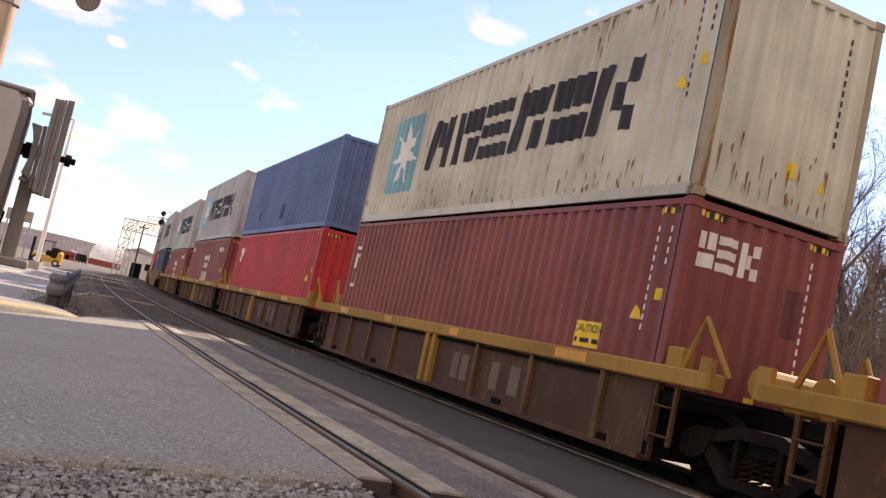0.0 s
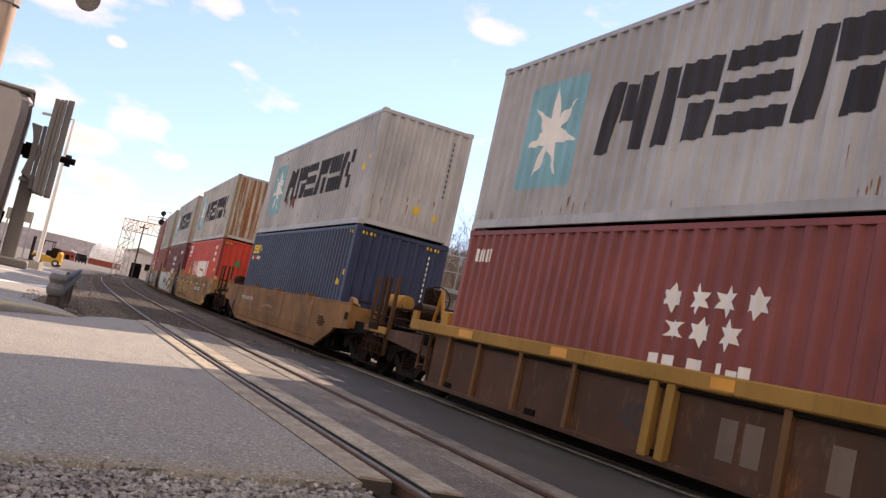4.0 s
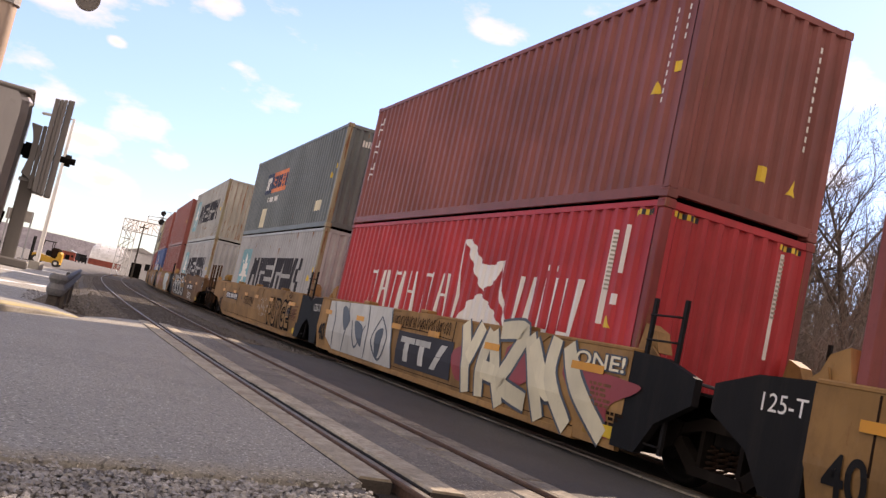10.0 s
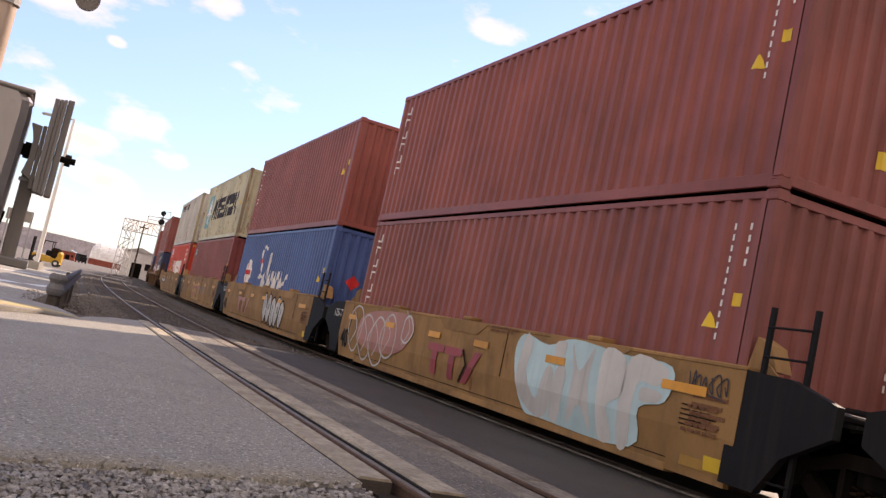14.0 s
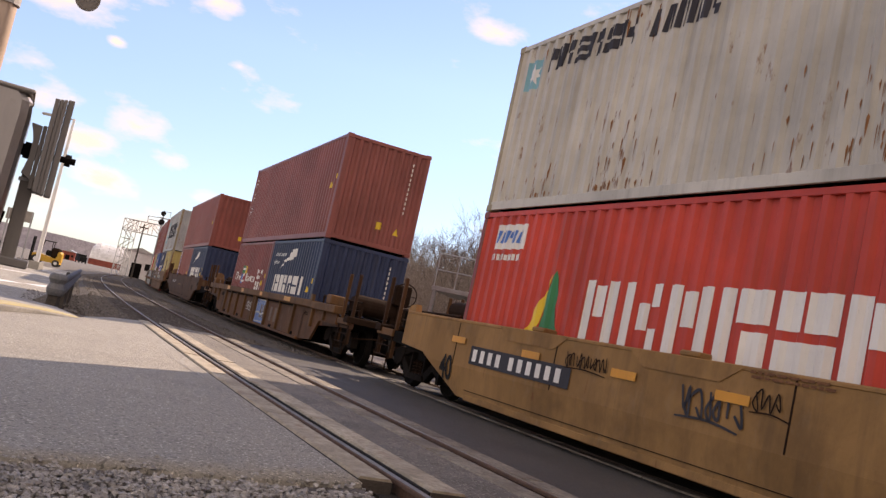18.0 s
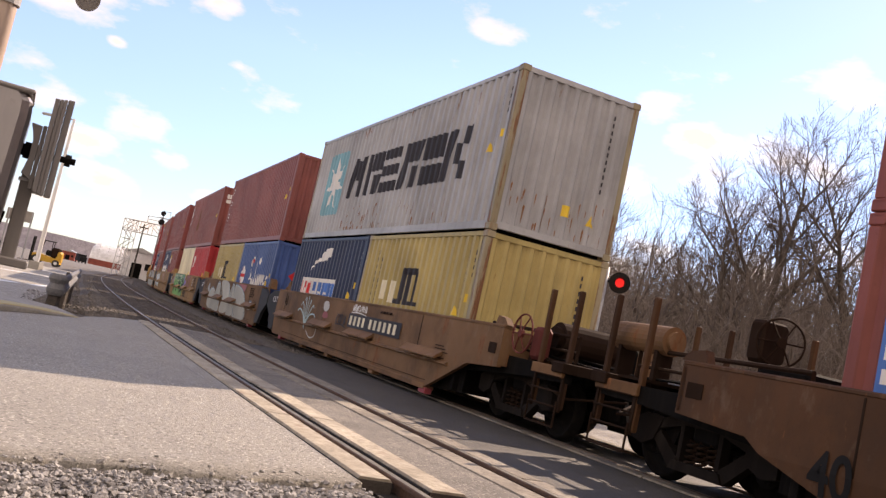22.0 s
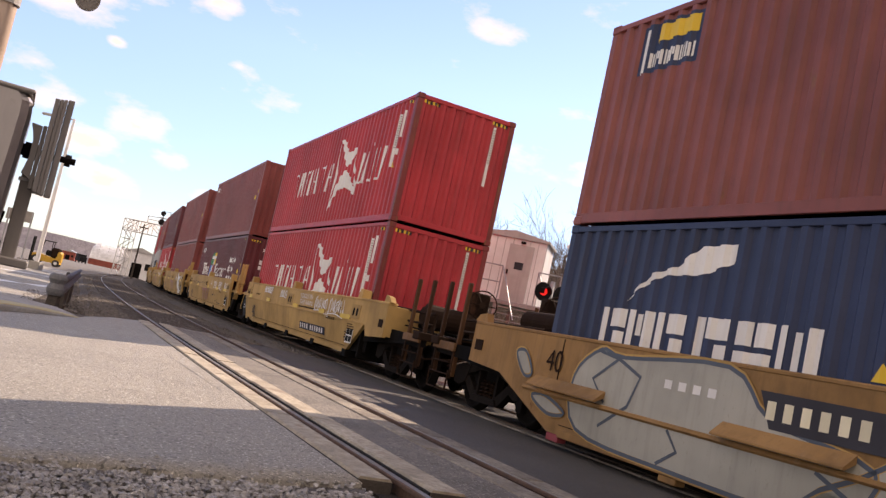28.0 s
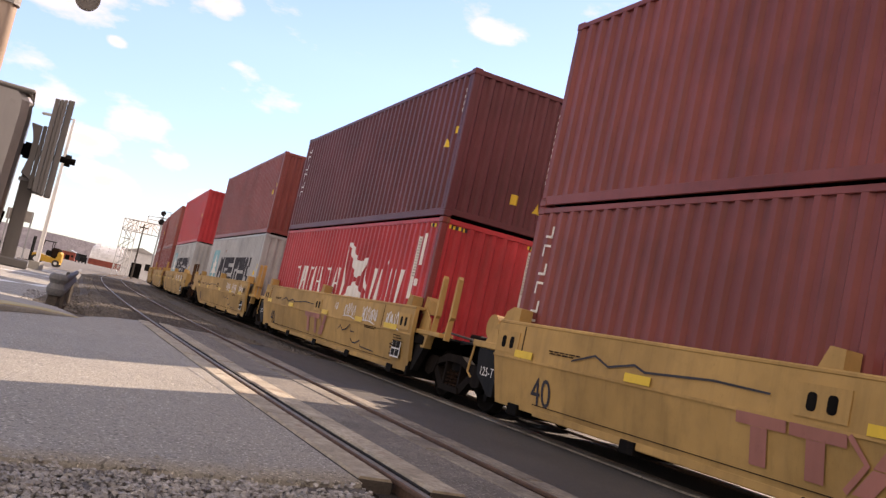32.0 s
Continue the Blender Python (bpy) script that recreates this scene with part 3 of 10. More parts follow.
# Plain block patterns that stand where trade names are painted: rectangles (u0, u1, z0, z1) in a unit cell.
BLOCKS = {
    "a": ((0.0, 0.26, 0.0, 1.0), (0.62, 0.88, 0.0, 1.0), (0.30, 0.58, 0.42, 0.92)),
    "b": ((0.0, 0.88, 0.76, 1.0), (0.0, 0.88, 0.38, 0.62), (0.0, 0.88, 0.0, 0.24)),
    "c": ((0.0, 0.26, 0.0, 1.0), (0.32, 0.88, 0.56, 1.0), (0.50, 0.88, 0.0, 0.46)),
    "d": ((0.0, 0.40, 0.52, 1.0), (0.46, 0.88, 0.52, 1.0), (0.0, 0.88, 0.0, 0.40)),
    "e": ((0.0, 0.26, 0.0, 1.0), (0.36, 0.62, 0.30, 0.70), (0.64, 0.88, 0.0, 0.34), (0.64, 0.88, 0.66, 1.0)),
    "i": ((0.28, 0.60, 0.0, 1.0),),
    "n": ((0.0, 0.22, 0.0, 1.0), (0.33, 0.55, 0.0, 0.9), (0.66, 0.88, 0.0, 1.0)),
}


def blocks(pattern, u, z, width, height, lean=0.0):
    """A row of block patterns from u, in cells of the given size."""
    out = []
    for i, k in enumerate(pattern):
        for a, b, lo, hi in BLOCKS.get(k, ()):
            x, y = u + (i + a) * width, z + lo * height
            out.append([(x + lean * lo, y), (u + (i + b) * width + lean * lo, y), (u + (i + b) * width + lean * hi, z + hi * height), (x + lean * hi, z + hi * height)])
    return out


def down_row(n, u, top, size, gap, width=None):
    """A column of n short bars, from the top down."""
    w = width or size * 0.7
    return [rect(u, u + w, top - i * (size + gap) - size, top - i * (size + gap)) for i in range(n)]
# ---- well cars ----
# A car's space: x along the train (far end +x), y to the camera's side, z up from the top of the rails; x = 0 is the middle of the load.
FLOOR_Z = 0.365
WHEELS = []


def side_frame_shape(y):
    s = Shape()
    arch = [(-1.12, 0.40), (-1.12, 0.62), (-0.92, 0.72), (-0.55, 0.70), (-0.30, 0.80), (0.30, 0.80), (0.55, 0.70), (0.92, 0.72), (1.12, 0.62), (1.12, 0.40), (0.92, 0.36), (0.74, 0.44), (0.60, 0.56), (-0.60, 0.56), (-0.74, 0.44), (-0.92, 0.36)]
    s.prism([(-1.12, 0.40), (-1.12, 0.62), (-0.92, 0.72), (-0.62, 0.70), (-0.74, 0.44), (-0.92, 0.36)], y - 0.08, y + 0.08)
    s.prism([(1.12, 0.40), (1.12, 0.62), (0.92, 0.72), (0.62, 0.70), (0.74, 0.44), (0.92, 0.36)], y - 0.08, y + 0.08)
    s.prism([(-0.66, 0.58), (-0.62, 0.70), (-0.30, 0.81), (0.30, 0.81), (0.62, 0.70), (0.66, 0.58), (0.26, 0.68), (-0.26, 0.68)], y - 0.07, y + 0.07)
    s.prism([(-0.76, 0.46), (-0.66, 0.56), (-0.30, 0.30), (-0.30, 0.20), (-0.44, 0.20)], y - 0.06, y + 0.06)
    s.prism([(0.76, 0.46), (0.66, 0.56), (0.30, 0.30), (0.30, 0.20), (0.44, 0.20)], y - 0.06, y + 0.06)
    s.prism([(-0.42, 0.19), (-0.36, 0.29), (0.36, 0.29), (0.42, 0.19)], y - 0.09, y + 0.09)
    for x in (-0.33, 0.27):
        s.box(x, x + 0.06, y - 0.06, y + 0.06, 0.28, 0.70)
    return s


def spring_shape(y):
    s = Shape()
    for x in (-0.16, 0.0, 0.16):
        pts = [(x + 0.06 * math.cos(a * 1.05), y + 0.06 * math.sin(a * 1.05), 0.29 + 0.245 * a / 24) for a in range(25)]
        s.tube(pts, 0.015, 4)
    return s


def wheel_set_shape():
    s = Shape().tube([(0, -0.92, 0), (0, 0.92, 0)], 0.075, 10)
    for g in (-1, 1):
        prof = [(0.60, 0.09), (0.62, 0.16), (0.71, 0.20), (0.69, 0.36), (0.665, 0.40), (0.665, 0.447), (0.69, 0.450), (0.705, 0.422), (0.80, 0.415), (0.80, 0.37), (0.745, 0.35), (0.755, 0.20), (0.82, 0.15), (0.83, 0.09)]
        s.loft([[(r * math.cos(a), g * y, r * math.sin(a)) for y, r in prof] for a in (2 * math.pi * i / 28 for i in range(29))], closed=True, caps=False)
        for i in range(3):
            a = 2 * math.pi * i / 3
            s.disc((0.12 * math.cos(a), g * 0.99, 0.12 * math.sin(a)), (0, 1, 0), 0.02, 0.03, 6)
        s.disc((0, g * 0.95, 0), (0, 1, 0), 0.17, 0.06, 12)
    return s


def build_truck(car, x):
    t = part("truck", stored("bolster", lambda: Shape().box(-0.2, 0.2, -1.02, 1.02, 0.52, 0.72, 0.03), STEEL_D), STEEL_D, car, m=pose(x, 0, 0))
    for g in (-1, 1):
        part("side_frame", stored(("side_frame", g), lambda: side_frame_shape(g * 1.02), TRUCK), TRUCK, t)
        part("spring_nest", stored(("spring_nest", g), lambda: spring_shape(g * 1.02), STEEL_BR), STEEL_BR, t)
    for wx in (-0.36, 0.36):
        part("brake_beam", stored("brake_beam", lambda: Shape().box(-0.07, 0.07, -0.88, 0.88, 0.30, 0.50, 0.02), STEEL_D), STEEL_D, t, m=pose(wx, 0, 0))
    for wx in (-0.89, 0.89):
        w = part("wheel_set", stored("wheel_set", wheel_set_shape, STEEL_D, True), STEEL_D, t)
        w.matrix_parent_inverse = Matrix.Translation((wx, 0, 0.445))
        WHEELS.append(w)
    return t


def ladder_shape(x0, x1, z0, z1, y, n, r=0.014):
    s = Shape()
    for x in (x0, x1):
        s.box(x - 0.025, x + 0.025, y - 0.02, y + 0.02, z0, z1)
    for i in range(n):
        z = z0 + (z1 - z0) * (i + 0.3) / n
        s.tube([(x0, y, z), (x0 + 0.02, y + 0.05, z), (x1 - 0.02, y + 0.05, z), (x1, y, z)], r, 6)
    return s


def brake_wheel_shape(r=0.28):
    s = Shape().tube([(r * math.cos(a), 0, r * math.sin(a)) for a in (2 * math.pi * i / 24 for i in range(25))], 0.014, 6)
    for i in range(6):
        a = math.pi * i / 3
        s.tube([(0.05 * math.cos(a), 0.03, 0.05 * math.sin(a)), (r * math.cos(a), 0, r * math.sin(a))], 0.011, 5)
    return s.disc((0, 0.02, 0), (0, 1, 0), 0.06, 0.05, 12)


def fold(poly_hi, poly_lo, y, th, tuck):
    """A side plate with a crease: the lower part leans in by tuck at its foot."""
    s = Shape().prism(poly_hi, y - th, y)
    n = len(poly_lo)
    zt, zb = max(p[1] for p in poly_lo), min(p[1] for p in poly_lo)
    yy = lambda z: y - tuck * (zt - z) / (zt - zb)
    return s.add([(x, yy(z) - th, z) for x, z in poly_lo] + [(x, yy(z), z) for x, z in poly_lo],
                 [tuple(range(n)), tuple(reversed(range(n, 2 * n)))] + [(i, i + n, (i + 1) % n + n, (i + 1) % n) for i in range(n)])


def flip(shape, g):
    return shape if g > 0 else shape.moved(Matrix.Diagonal((1, -1, 1, 1)))


def car_frame(car, colour, dark, near, far, wide=1.40):
    """Floor beams of the well, its end walls, and the platforms over the trucks."""
    for x in (-5.4, -2.7, 0.0, 2.7, 5.4):
        part("floor_beam", stored("floor_beam", lambda: Shape().box(-0.14, 0.14, -1.38, 1.38, 0.20, 0.355, 0.01), dark), dark, car, m=pose(x, 0, 0))
    for e, (kind, reach) in ((-1, near), (1, far)):
        a = 6.096 + 0.12
        part("end_bulkhead", stored(("end_bulkhead", e), lambda: Shape().box(min(e * a, e * (a + 0.10)), max(e * a, e * (a + 0.10)), -1.36, 1.36, 0.25, 1.05, 0.01), dark), dark, car)
        b = 6.096 + reach - 0.12
        sh = Shape().box(*sorted((e * a, e * b)), -0.42, 0.42, 0.74, 1.02, 0.02)
        sh.box(*sorted((e * (a + 0.05), e * (a + 0.55))), -1.36, 1.36, 0.84, 1.0, 0.02)
        part("centre_sill", sh, dark, car)
        if kind == "coupler":
            c = Shape().box(*sorted((e * (b - 0.05), e * (b + 0.35))), -0.09, 0.09, 0.78, 0.95, 0.02)
            c.box(*sorted((e * (b + 0.30), e * (b + 0.52))), -0.17, 0.15, 0.72, 1.0, 0.04)
            part("coupler", c, STEEL_BR, car)
            part("brake_hose", Shape().tube([(e * (b - 0.1), 0.3, 0.8), (e * (b + 0.1), 0.34, 0.5), (e * (b + 0.35), 0.25, 0.36), (e * (b + 0.55), 0.1, 0.42)], 0.025, 6), RUBBER, car)
            t = Shape().box(*sorted((e * (b - 0.32), e * (b - 0.02))), -1.40, 1.40, 0.92, 1.06, 0.015)
            part("end_beam", t, colour if colour in (RIB_TOP, RIBEDGE) else STEEL_BR, car)
        else:
            part("joint_casting", Shape().box(*sorted((e * (b - 0.1), e * (b + 0.1))), -0.30, 0.30, 0.70, 0.98, 0.03), dark, car)


def coupler_dress(car, e, reach, colour, red=False, tank=True, posts=True):
    """Fittings at a coupled end: ladder posts, hand brake, air tank, pipes, sill steps."""
    b = 6.096 + reach - 0.15
    x = lambda d: e * (6.096 + d)
    iron = STEEL_BR
    part("draft_sill", Shape().box(*sorted((x(0.2), x(reach - 0.25))), -0.34, 0.34, 0.42, 0.76, 0.03), STEEL_D, car)
    part("brake_cylinder", Shape().disc((x(reach * 0.42), 0.62, 1.20), (1, 0, 0), 0.16, 0.62, 14).box(*sorted((x(reach * 0.42 - 0.5), x(reach * 0.42 - 0.3))), 0.50, 0.74, 1.02, 1.30, 0.02), STEEL_D, car, "black brake cylinder")
    part("equipment_box", Shape().box(*sorted((x(reach * 0.36), x(reach * 0.36 + 0.75))), -0.75, 0.20, 1.04, 1.52, 0.05), STEEL_D, car, "dark equipment box")
    part("equipment_frame", Shape().tube([(x(0.5), 1.0, 1.02), (x(0.5), 1.0, 1.46), (x(reach - 0.5), 1.0, 1.42), (x(reach - 0.5), 1.0, 1.02)], 0.03, 6).tube([(x(0.5), 1.0, 1.24), (x(reach - 0.5), 1.0, 1.22)], 0.022, 6), iron, car)
    for d, y, z in ((0.8, 1.10, 1.12), (1.0, 0.55, 1.16)):
        part("air_pipe", Shape().tube([(x(0.25), y, z), (x(d + 0.3), y - 0.04, z + 0.03), (x(reach - 0.35), y - 0.12, z - 0.04)], 0.016, 6), STEEL_D, car)
    for g in (1, -1):
        part("hanger_plate", flip(Shape().prism([(x(reach - 1.5), 0.78), (x(reach - 1.35), 0.34), (x(reach - 1.10), 0.30), (x(reach - 1.0), 0.78)], 0.92, 1.0), g), STEEL_D, car)
        part("lever", flip(Shape().tube([(x(reach - 0.9), 1.05, 0.66), (x(reach - 0.4), 1.10, 0.60), (x(reach + 0.1), 0.5, 0.72)], 0.018, 6), g), iron, car)
    back = 0.0
    if posts:
        back = 0.38 if colour in (TAN, TAN_B) and e < 0 else 0.0
        for d in (reach - 1.0 - back, reach - 0.28 - back):
            for g in (1, -1):
                part("ladder_post", flip(Shape().box(*sorted((x(d), x(d) + e * 0.07)), 1.23, 1.30, 0.45, 2.02, 0.012), g), RUSTPOST if d < reach - 0.5 - back else POST_D, car)
        for g in (1, -1):
            lo, hi = sorted((x(reach - 1.0) + e * 0.05, x(reach - 0.28) + e * 0.05))
            part("ladder", flip(ladder_shape(lo, hi, 0.42, 1.0, 1.30, 3), g), iron, car)
            part("step", flip(Shape().tube([(lo, 1.34, 0.55), (lo, 1.34, 0.22), (hi, 1.34, 0.22), (hi, 1.34, 0.55)], 0.016, 6), g), iron, car)
        part("crossover_walk", Shape().box(*sorted((x(reach - 0.95), x(reach - 0.25))), -1.2, 1.2, 1.04, 1.075, 0.0), iron, car)
    for g in (1, -1):
        part("platform_side", flip(Shape().prism([(x(0.15), 0.62), (x(reach - 1.1), 0.78), (x(reach - 0.2), 0.80), (x(reach - 0.2), 0.98), (x(0.15), 1.02)], 1.20, 1.30), g), STEEL_D if colour not in (RIB_TOP, RIBEDGE) else RIB, car)
        part("step_board", flip(Shape().box(*sorted((x(reach - 1.02), x(reach - 0.20))), 1.31, 1.36, 0.86, 1.0, 0.01), g), TAN_B if colour not in (RIB_TOP, RIBEDGE) else colour, car)
    part("train_pipe", Shape().tube([(x(0.2), 0.72, 1.06), (x(reach * 0.5), 0.72, 1.10), (x(reach - 0.3), 0.62, 1.07)], 0.014, 6).tube([(x(0.2), 0.86, 1.04), (x(reach * 0.6), 0.86, 1.05), (x(reach - 0.4), 0.50, 1.05)], 0.012, 6), BARE, car)
    if tank and colour in (TAN, TAN_B, ORANGE_TAN, RUSTCAR):
        d, y, z, skin = (2.0, 0.35, 1.60, STEEL_BR if colour is TAN else RIB_TOP) if colour is not RUSTCAR else (0.50, 0.95, 1.56, DUSTY)
        mid = x(reach - d)
        part("air_reservoir", Shape().disc((mid, y, z), (1, 0, 0), 0.175, 1.0, 20).disc((mid, y, z), (1, 0, 0), 0.12, 1.12, 20), skin, car, "dull steel air tank lying along the platform", smooth=False)
        for q in (mid - 0.35, mid + 0.35):
            part("tank_bracket", Shape().box(q - 0.03, q + 0.03, y - 0.12, y + 0.12, 1.0, z - 0.12), iron, car)
    elif tank:
        part("air_reservoir", Shape().disc((x(reach * 0.64), 0.35, 1.38), (0, 1, 0), 0.24, 1.05, 18).disc((x(reach * 0.64), 0.35, 1.38), (0, 1, 0), 0.17, 1.19, 18), iron, car, "dark steel air tank", smooth=False)
        for y in (-0.06, 0.76):
            part("tank_bracket", Shape().box(*sorted((x(reach * 0.64 - 0.2), x(reach * 0.64 + 0.2))), y - 0.04, y + 0.04, 1.0, 1.30), iron, car)
    if red:
        hx = x(reach - 1.46)
        part("hand_brake_box", Shape().box(*sorted((hx + e * 0.16, hx + e * 0.44)), 1.10, 1.30, 1.02, 1.48, 0.05), BRAKE_RED, car, "faded red hand brake housing")
        part("brake_stand", Shape().box(hx - 0.07, hx + 0.07, 1.04, 1.16, 0.86, 1.36, 0.02), iron, car)
        part("brake_wheel", stored("red_brake_wheel", brake_wheel_shape, BRAKE_RED), BRAKE_RED, car, m=pose(hx, 1.36, 1.34))
    else:
        hx, up = (x(reach - 1.50), 0.16) if back else (x(reach - 1.30), 0.0)
        part("hand_brake_box", Shape().box(hx - 0.12, hx + 0.12, -0.35, 0.05, 1.55 + up, 2.05 + up, 0.04), iron, car)
        part("brake_stand", Shape().box(hx - 0.05, hx + 0.05, -0.22, -0.12, 1.0, 1.60 + up, 0.01), iron, car)
        part("brake_wheel", stored("brake_wheel", brake_wheel_shape, iron), iron, car, m=pose(hx - 0.20, -0.15, 1.82 + up, 0, 0, 62))
    part("brake_chain", Shape().tube([(hx, -0.15, 1.2), (hx + e * 0.25, 0.3, 0.9), (hx + e * 0.1, 0.6, 0.72)], 0.018, 6), iron, car)
    part("valve", Shape().box(*sorted((x(0.75), x(1.05))), -0.75, -0.45, 1.0, 1.32, 0.03).disc((x(0.9), -0.6, 1.38), (0, 0, 1), 0.07, 0.14, 10), iron, car)


def joint_dress(car, e, colour, dark, reach, plate="", ladder=True, guide=None):
    """Fittings at an articulated end: side shield, ladder, guides, hoses."""
    x = lambda d: e * (6.096 + d)
    guide = guide or colour
    yellow = colour is YELLOW_CAR
    for g in (1, -1):
        sh = Shape().prism([(x(0.16), 0.26), (x(0.62), 0.26), (x(0.88), 0.62), (x(reach - 0.1), 0.90), (x(reach - 0.1), 1.18), (x(0.86), 1.34), (x(0.16), 1.37)], 1.36, 1.455)
        if yellow and e < 0:
            sh = Shape().prism([(x(0.16), 0.36), (x(0.30), 0.36), (x(0.62), 0.78), (x(0.62), 1.00), (x(0.16), 1.02)], 1.18, 1.30)
            part("end_ledge", flip(Shape().box(*sorted((x(0.16), x(1.30))), 1.08, 1.36, 1.03, 1.11, 0.012), g), colour, car)
            part("ledge_bracket", flip(Shape().prism([(x(0.55), 0.80), (x(0.60), 1.03), (x(0.78), 1.03), (x(0.72), 0.80)], 1.20, 1.34), g), colour, car)
        elif yellow:
            sh = Shape().prism([(x(-0.05), 0.34), (x(0.10), 0.34), (x(0.55), 0.62), (x(0.62), 0.86), (x(0.62), 1.02), (x(-0.05), 1.02)], 1.28, 1.38)
            part("end_ledge", flip(Shape().box(*sorted((x(-0.08), x(0.85))), 1.06, 1.40, 1.03, 1.13, 0.012), g), colour, car)
            part("lug_plate", flip(Shape().prism([(x(0.10), 1.13), (x(0.16), 1.34), (x(0.34), 1.34), (x(0.48), 1.13)], 1.30, 1.38), g), colour, car)
            part("step", flip(Shape().tube([(x(0.80), 1.38, 1.05), (x(0.84), 1.40, 0.62), (x(0.70), 1.40, 0.55)], 0.018, 6), g), colour, car)
        part("end_shield", flip(sh, g), STEEL_B if yellow else dark, car)
        part("container_guide", flip(Shape().prism([(x(0.02), 1.40), (x(0.10), 1.72), (x(0.30), 1.64), (x(0.42), 1.40)], 1.02, 1.22), g), guide, car)
        part("guide_plate", flip(Shape().prism([(x(0.10), 1.0), (x(0.62), 1.0), (x(0.58), 1.30), (x(0.26), 1.52)], 1.24, 1.27), g), guide, car)
        if plate and g > 0:
            pts, faces = text_shape(plate, 0.13 if yellow else 0.17)
            wide = max(p[0] for p in pts)
            x0 = (x(0.25) if yellow else x(0.52)) + wide / 2
            part("stencil", Shape().add([(x0 - px, 1.384 if yellow else 1.459, (0.62 if yellow else 1.02) + pz) for px, pz in pts], faces), WHITE, car, "white stencilled number")
        if ladder:
            lo, hi = sorted((x(0.40), x(0.95)))
            part("ladder", flip(ladder_shape(lo, hi, 0.30, 2.0, 1.36, 6), g), dark, car)
    part("brake_pipe", Shape().tube([(x(0.2), 0.9, 1.06), (x(0.7), 0.95, 1.16), (x(reach), 0.8, 1.10), (x(reach + 0.5), 0.9, 1.0)], 0.02, 6), BARE, car)
    part("walkway", Shape().box(*sorted((x(0.3), x(reach - 0.1))), -1.2, 1.2, 1.03, 1.06).box(*sorted((x(0.5), x(0.9))), -0.7, 0.4, 1.06, 1.22, 0.03), dark, car)


def bars_on_side(car, name, rects, y, material, label=""):
    """Marks on the camera's side of a car: (x0, x1, z0, z1)."""
    if name in ("owner_blocks", "patch") and len(rects) > 1:
        for r in rects:
            bars_on_side(car, "owner_block" if name == "owner_blocks" else name, [r], y, material, label)
        return
    s = Shape()
    for x0, x1, z0, z1 in rects:
        s.box(x0, x1, y, y + 0.004, z0, z1)
    part(name, s, material, car, label)


def words_on_side(car, words, x_left, z, height, y, material, label, lean=0.0):
    """Letters on the camera's side; x_left is their far end."""
    pts, faces = text_shape(words, height)
    part("stencil", Shape().add([(x_left - px, y + lean * pz, z + pz) for px, pz in pts], faces), material, car, label)


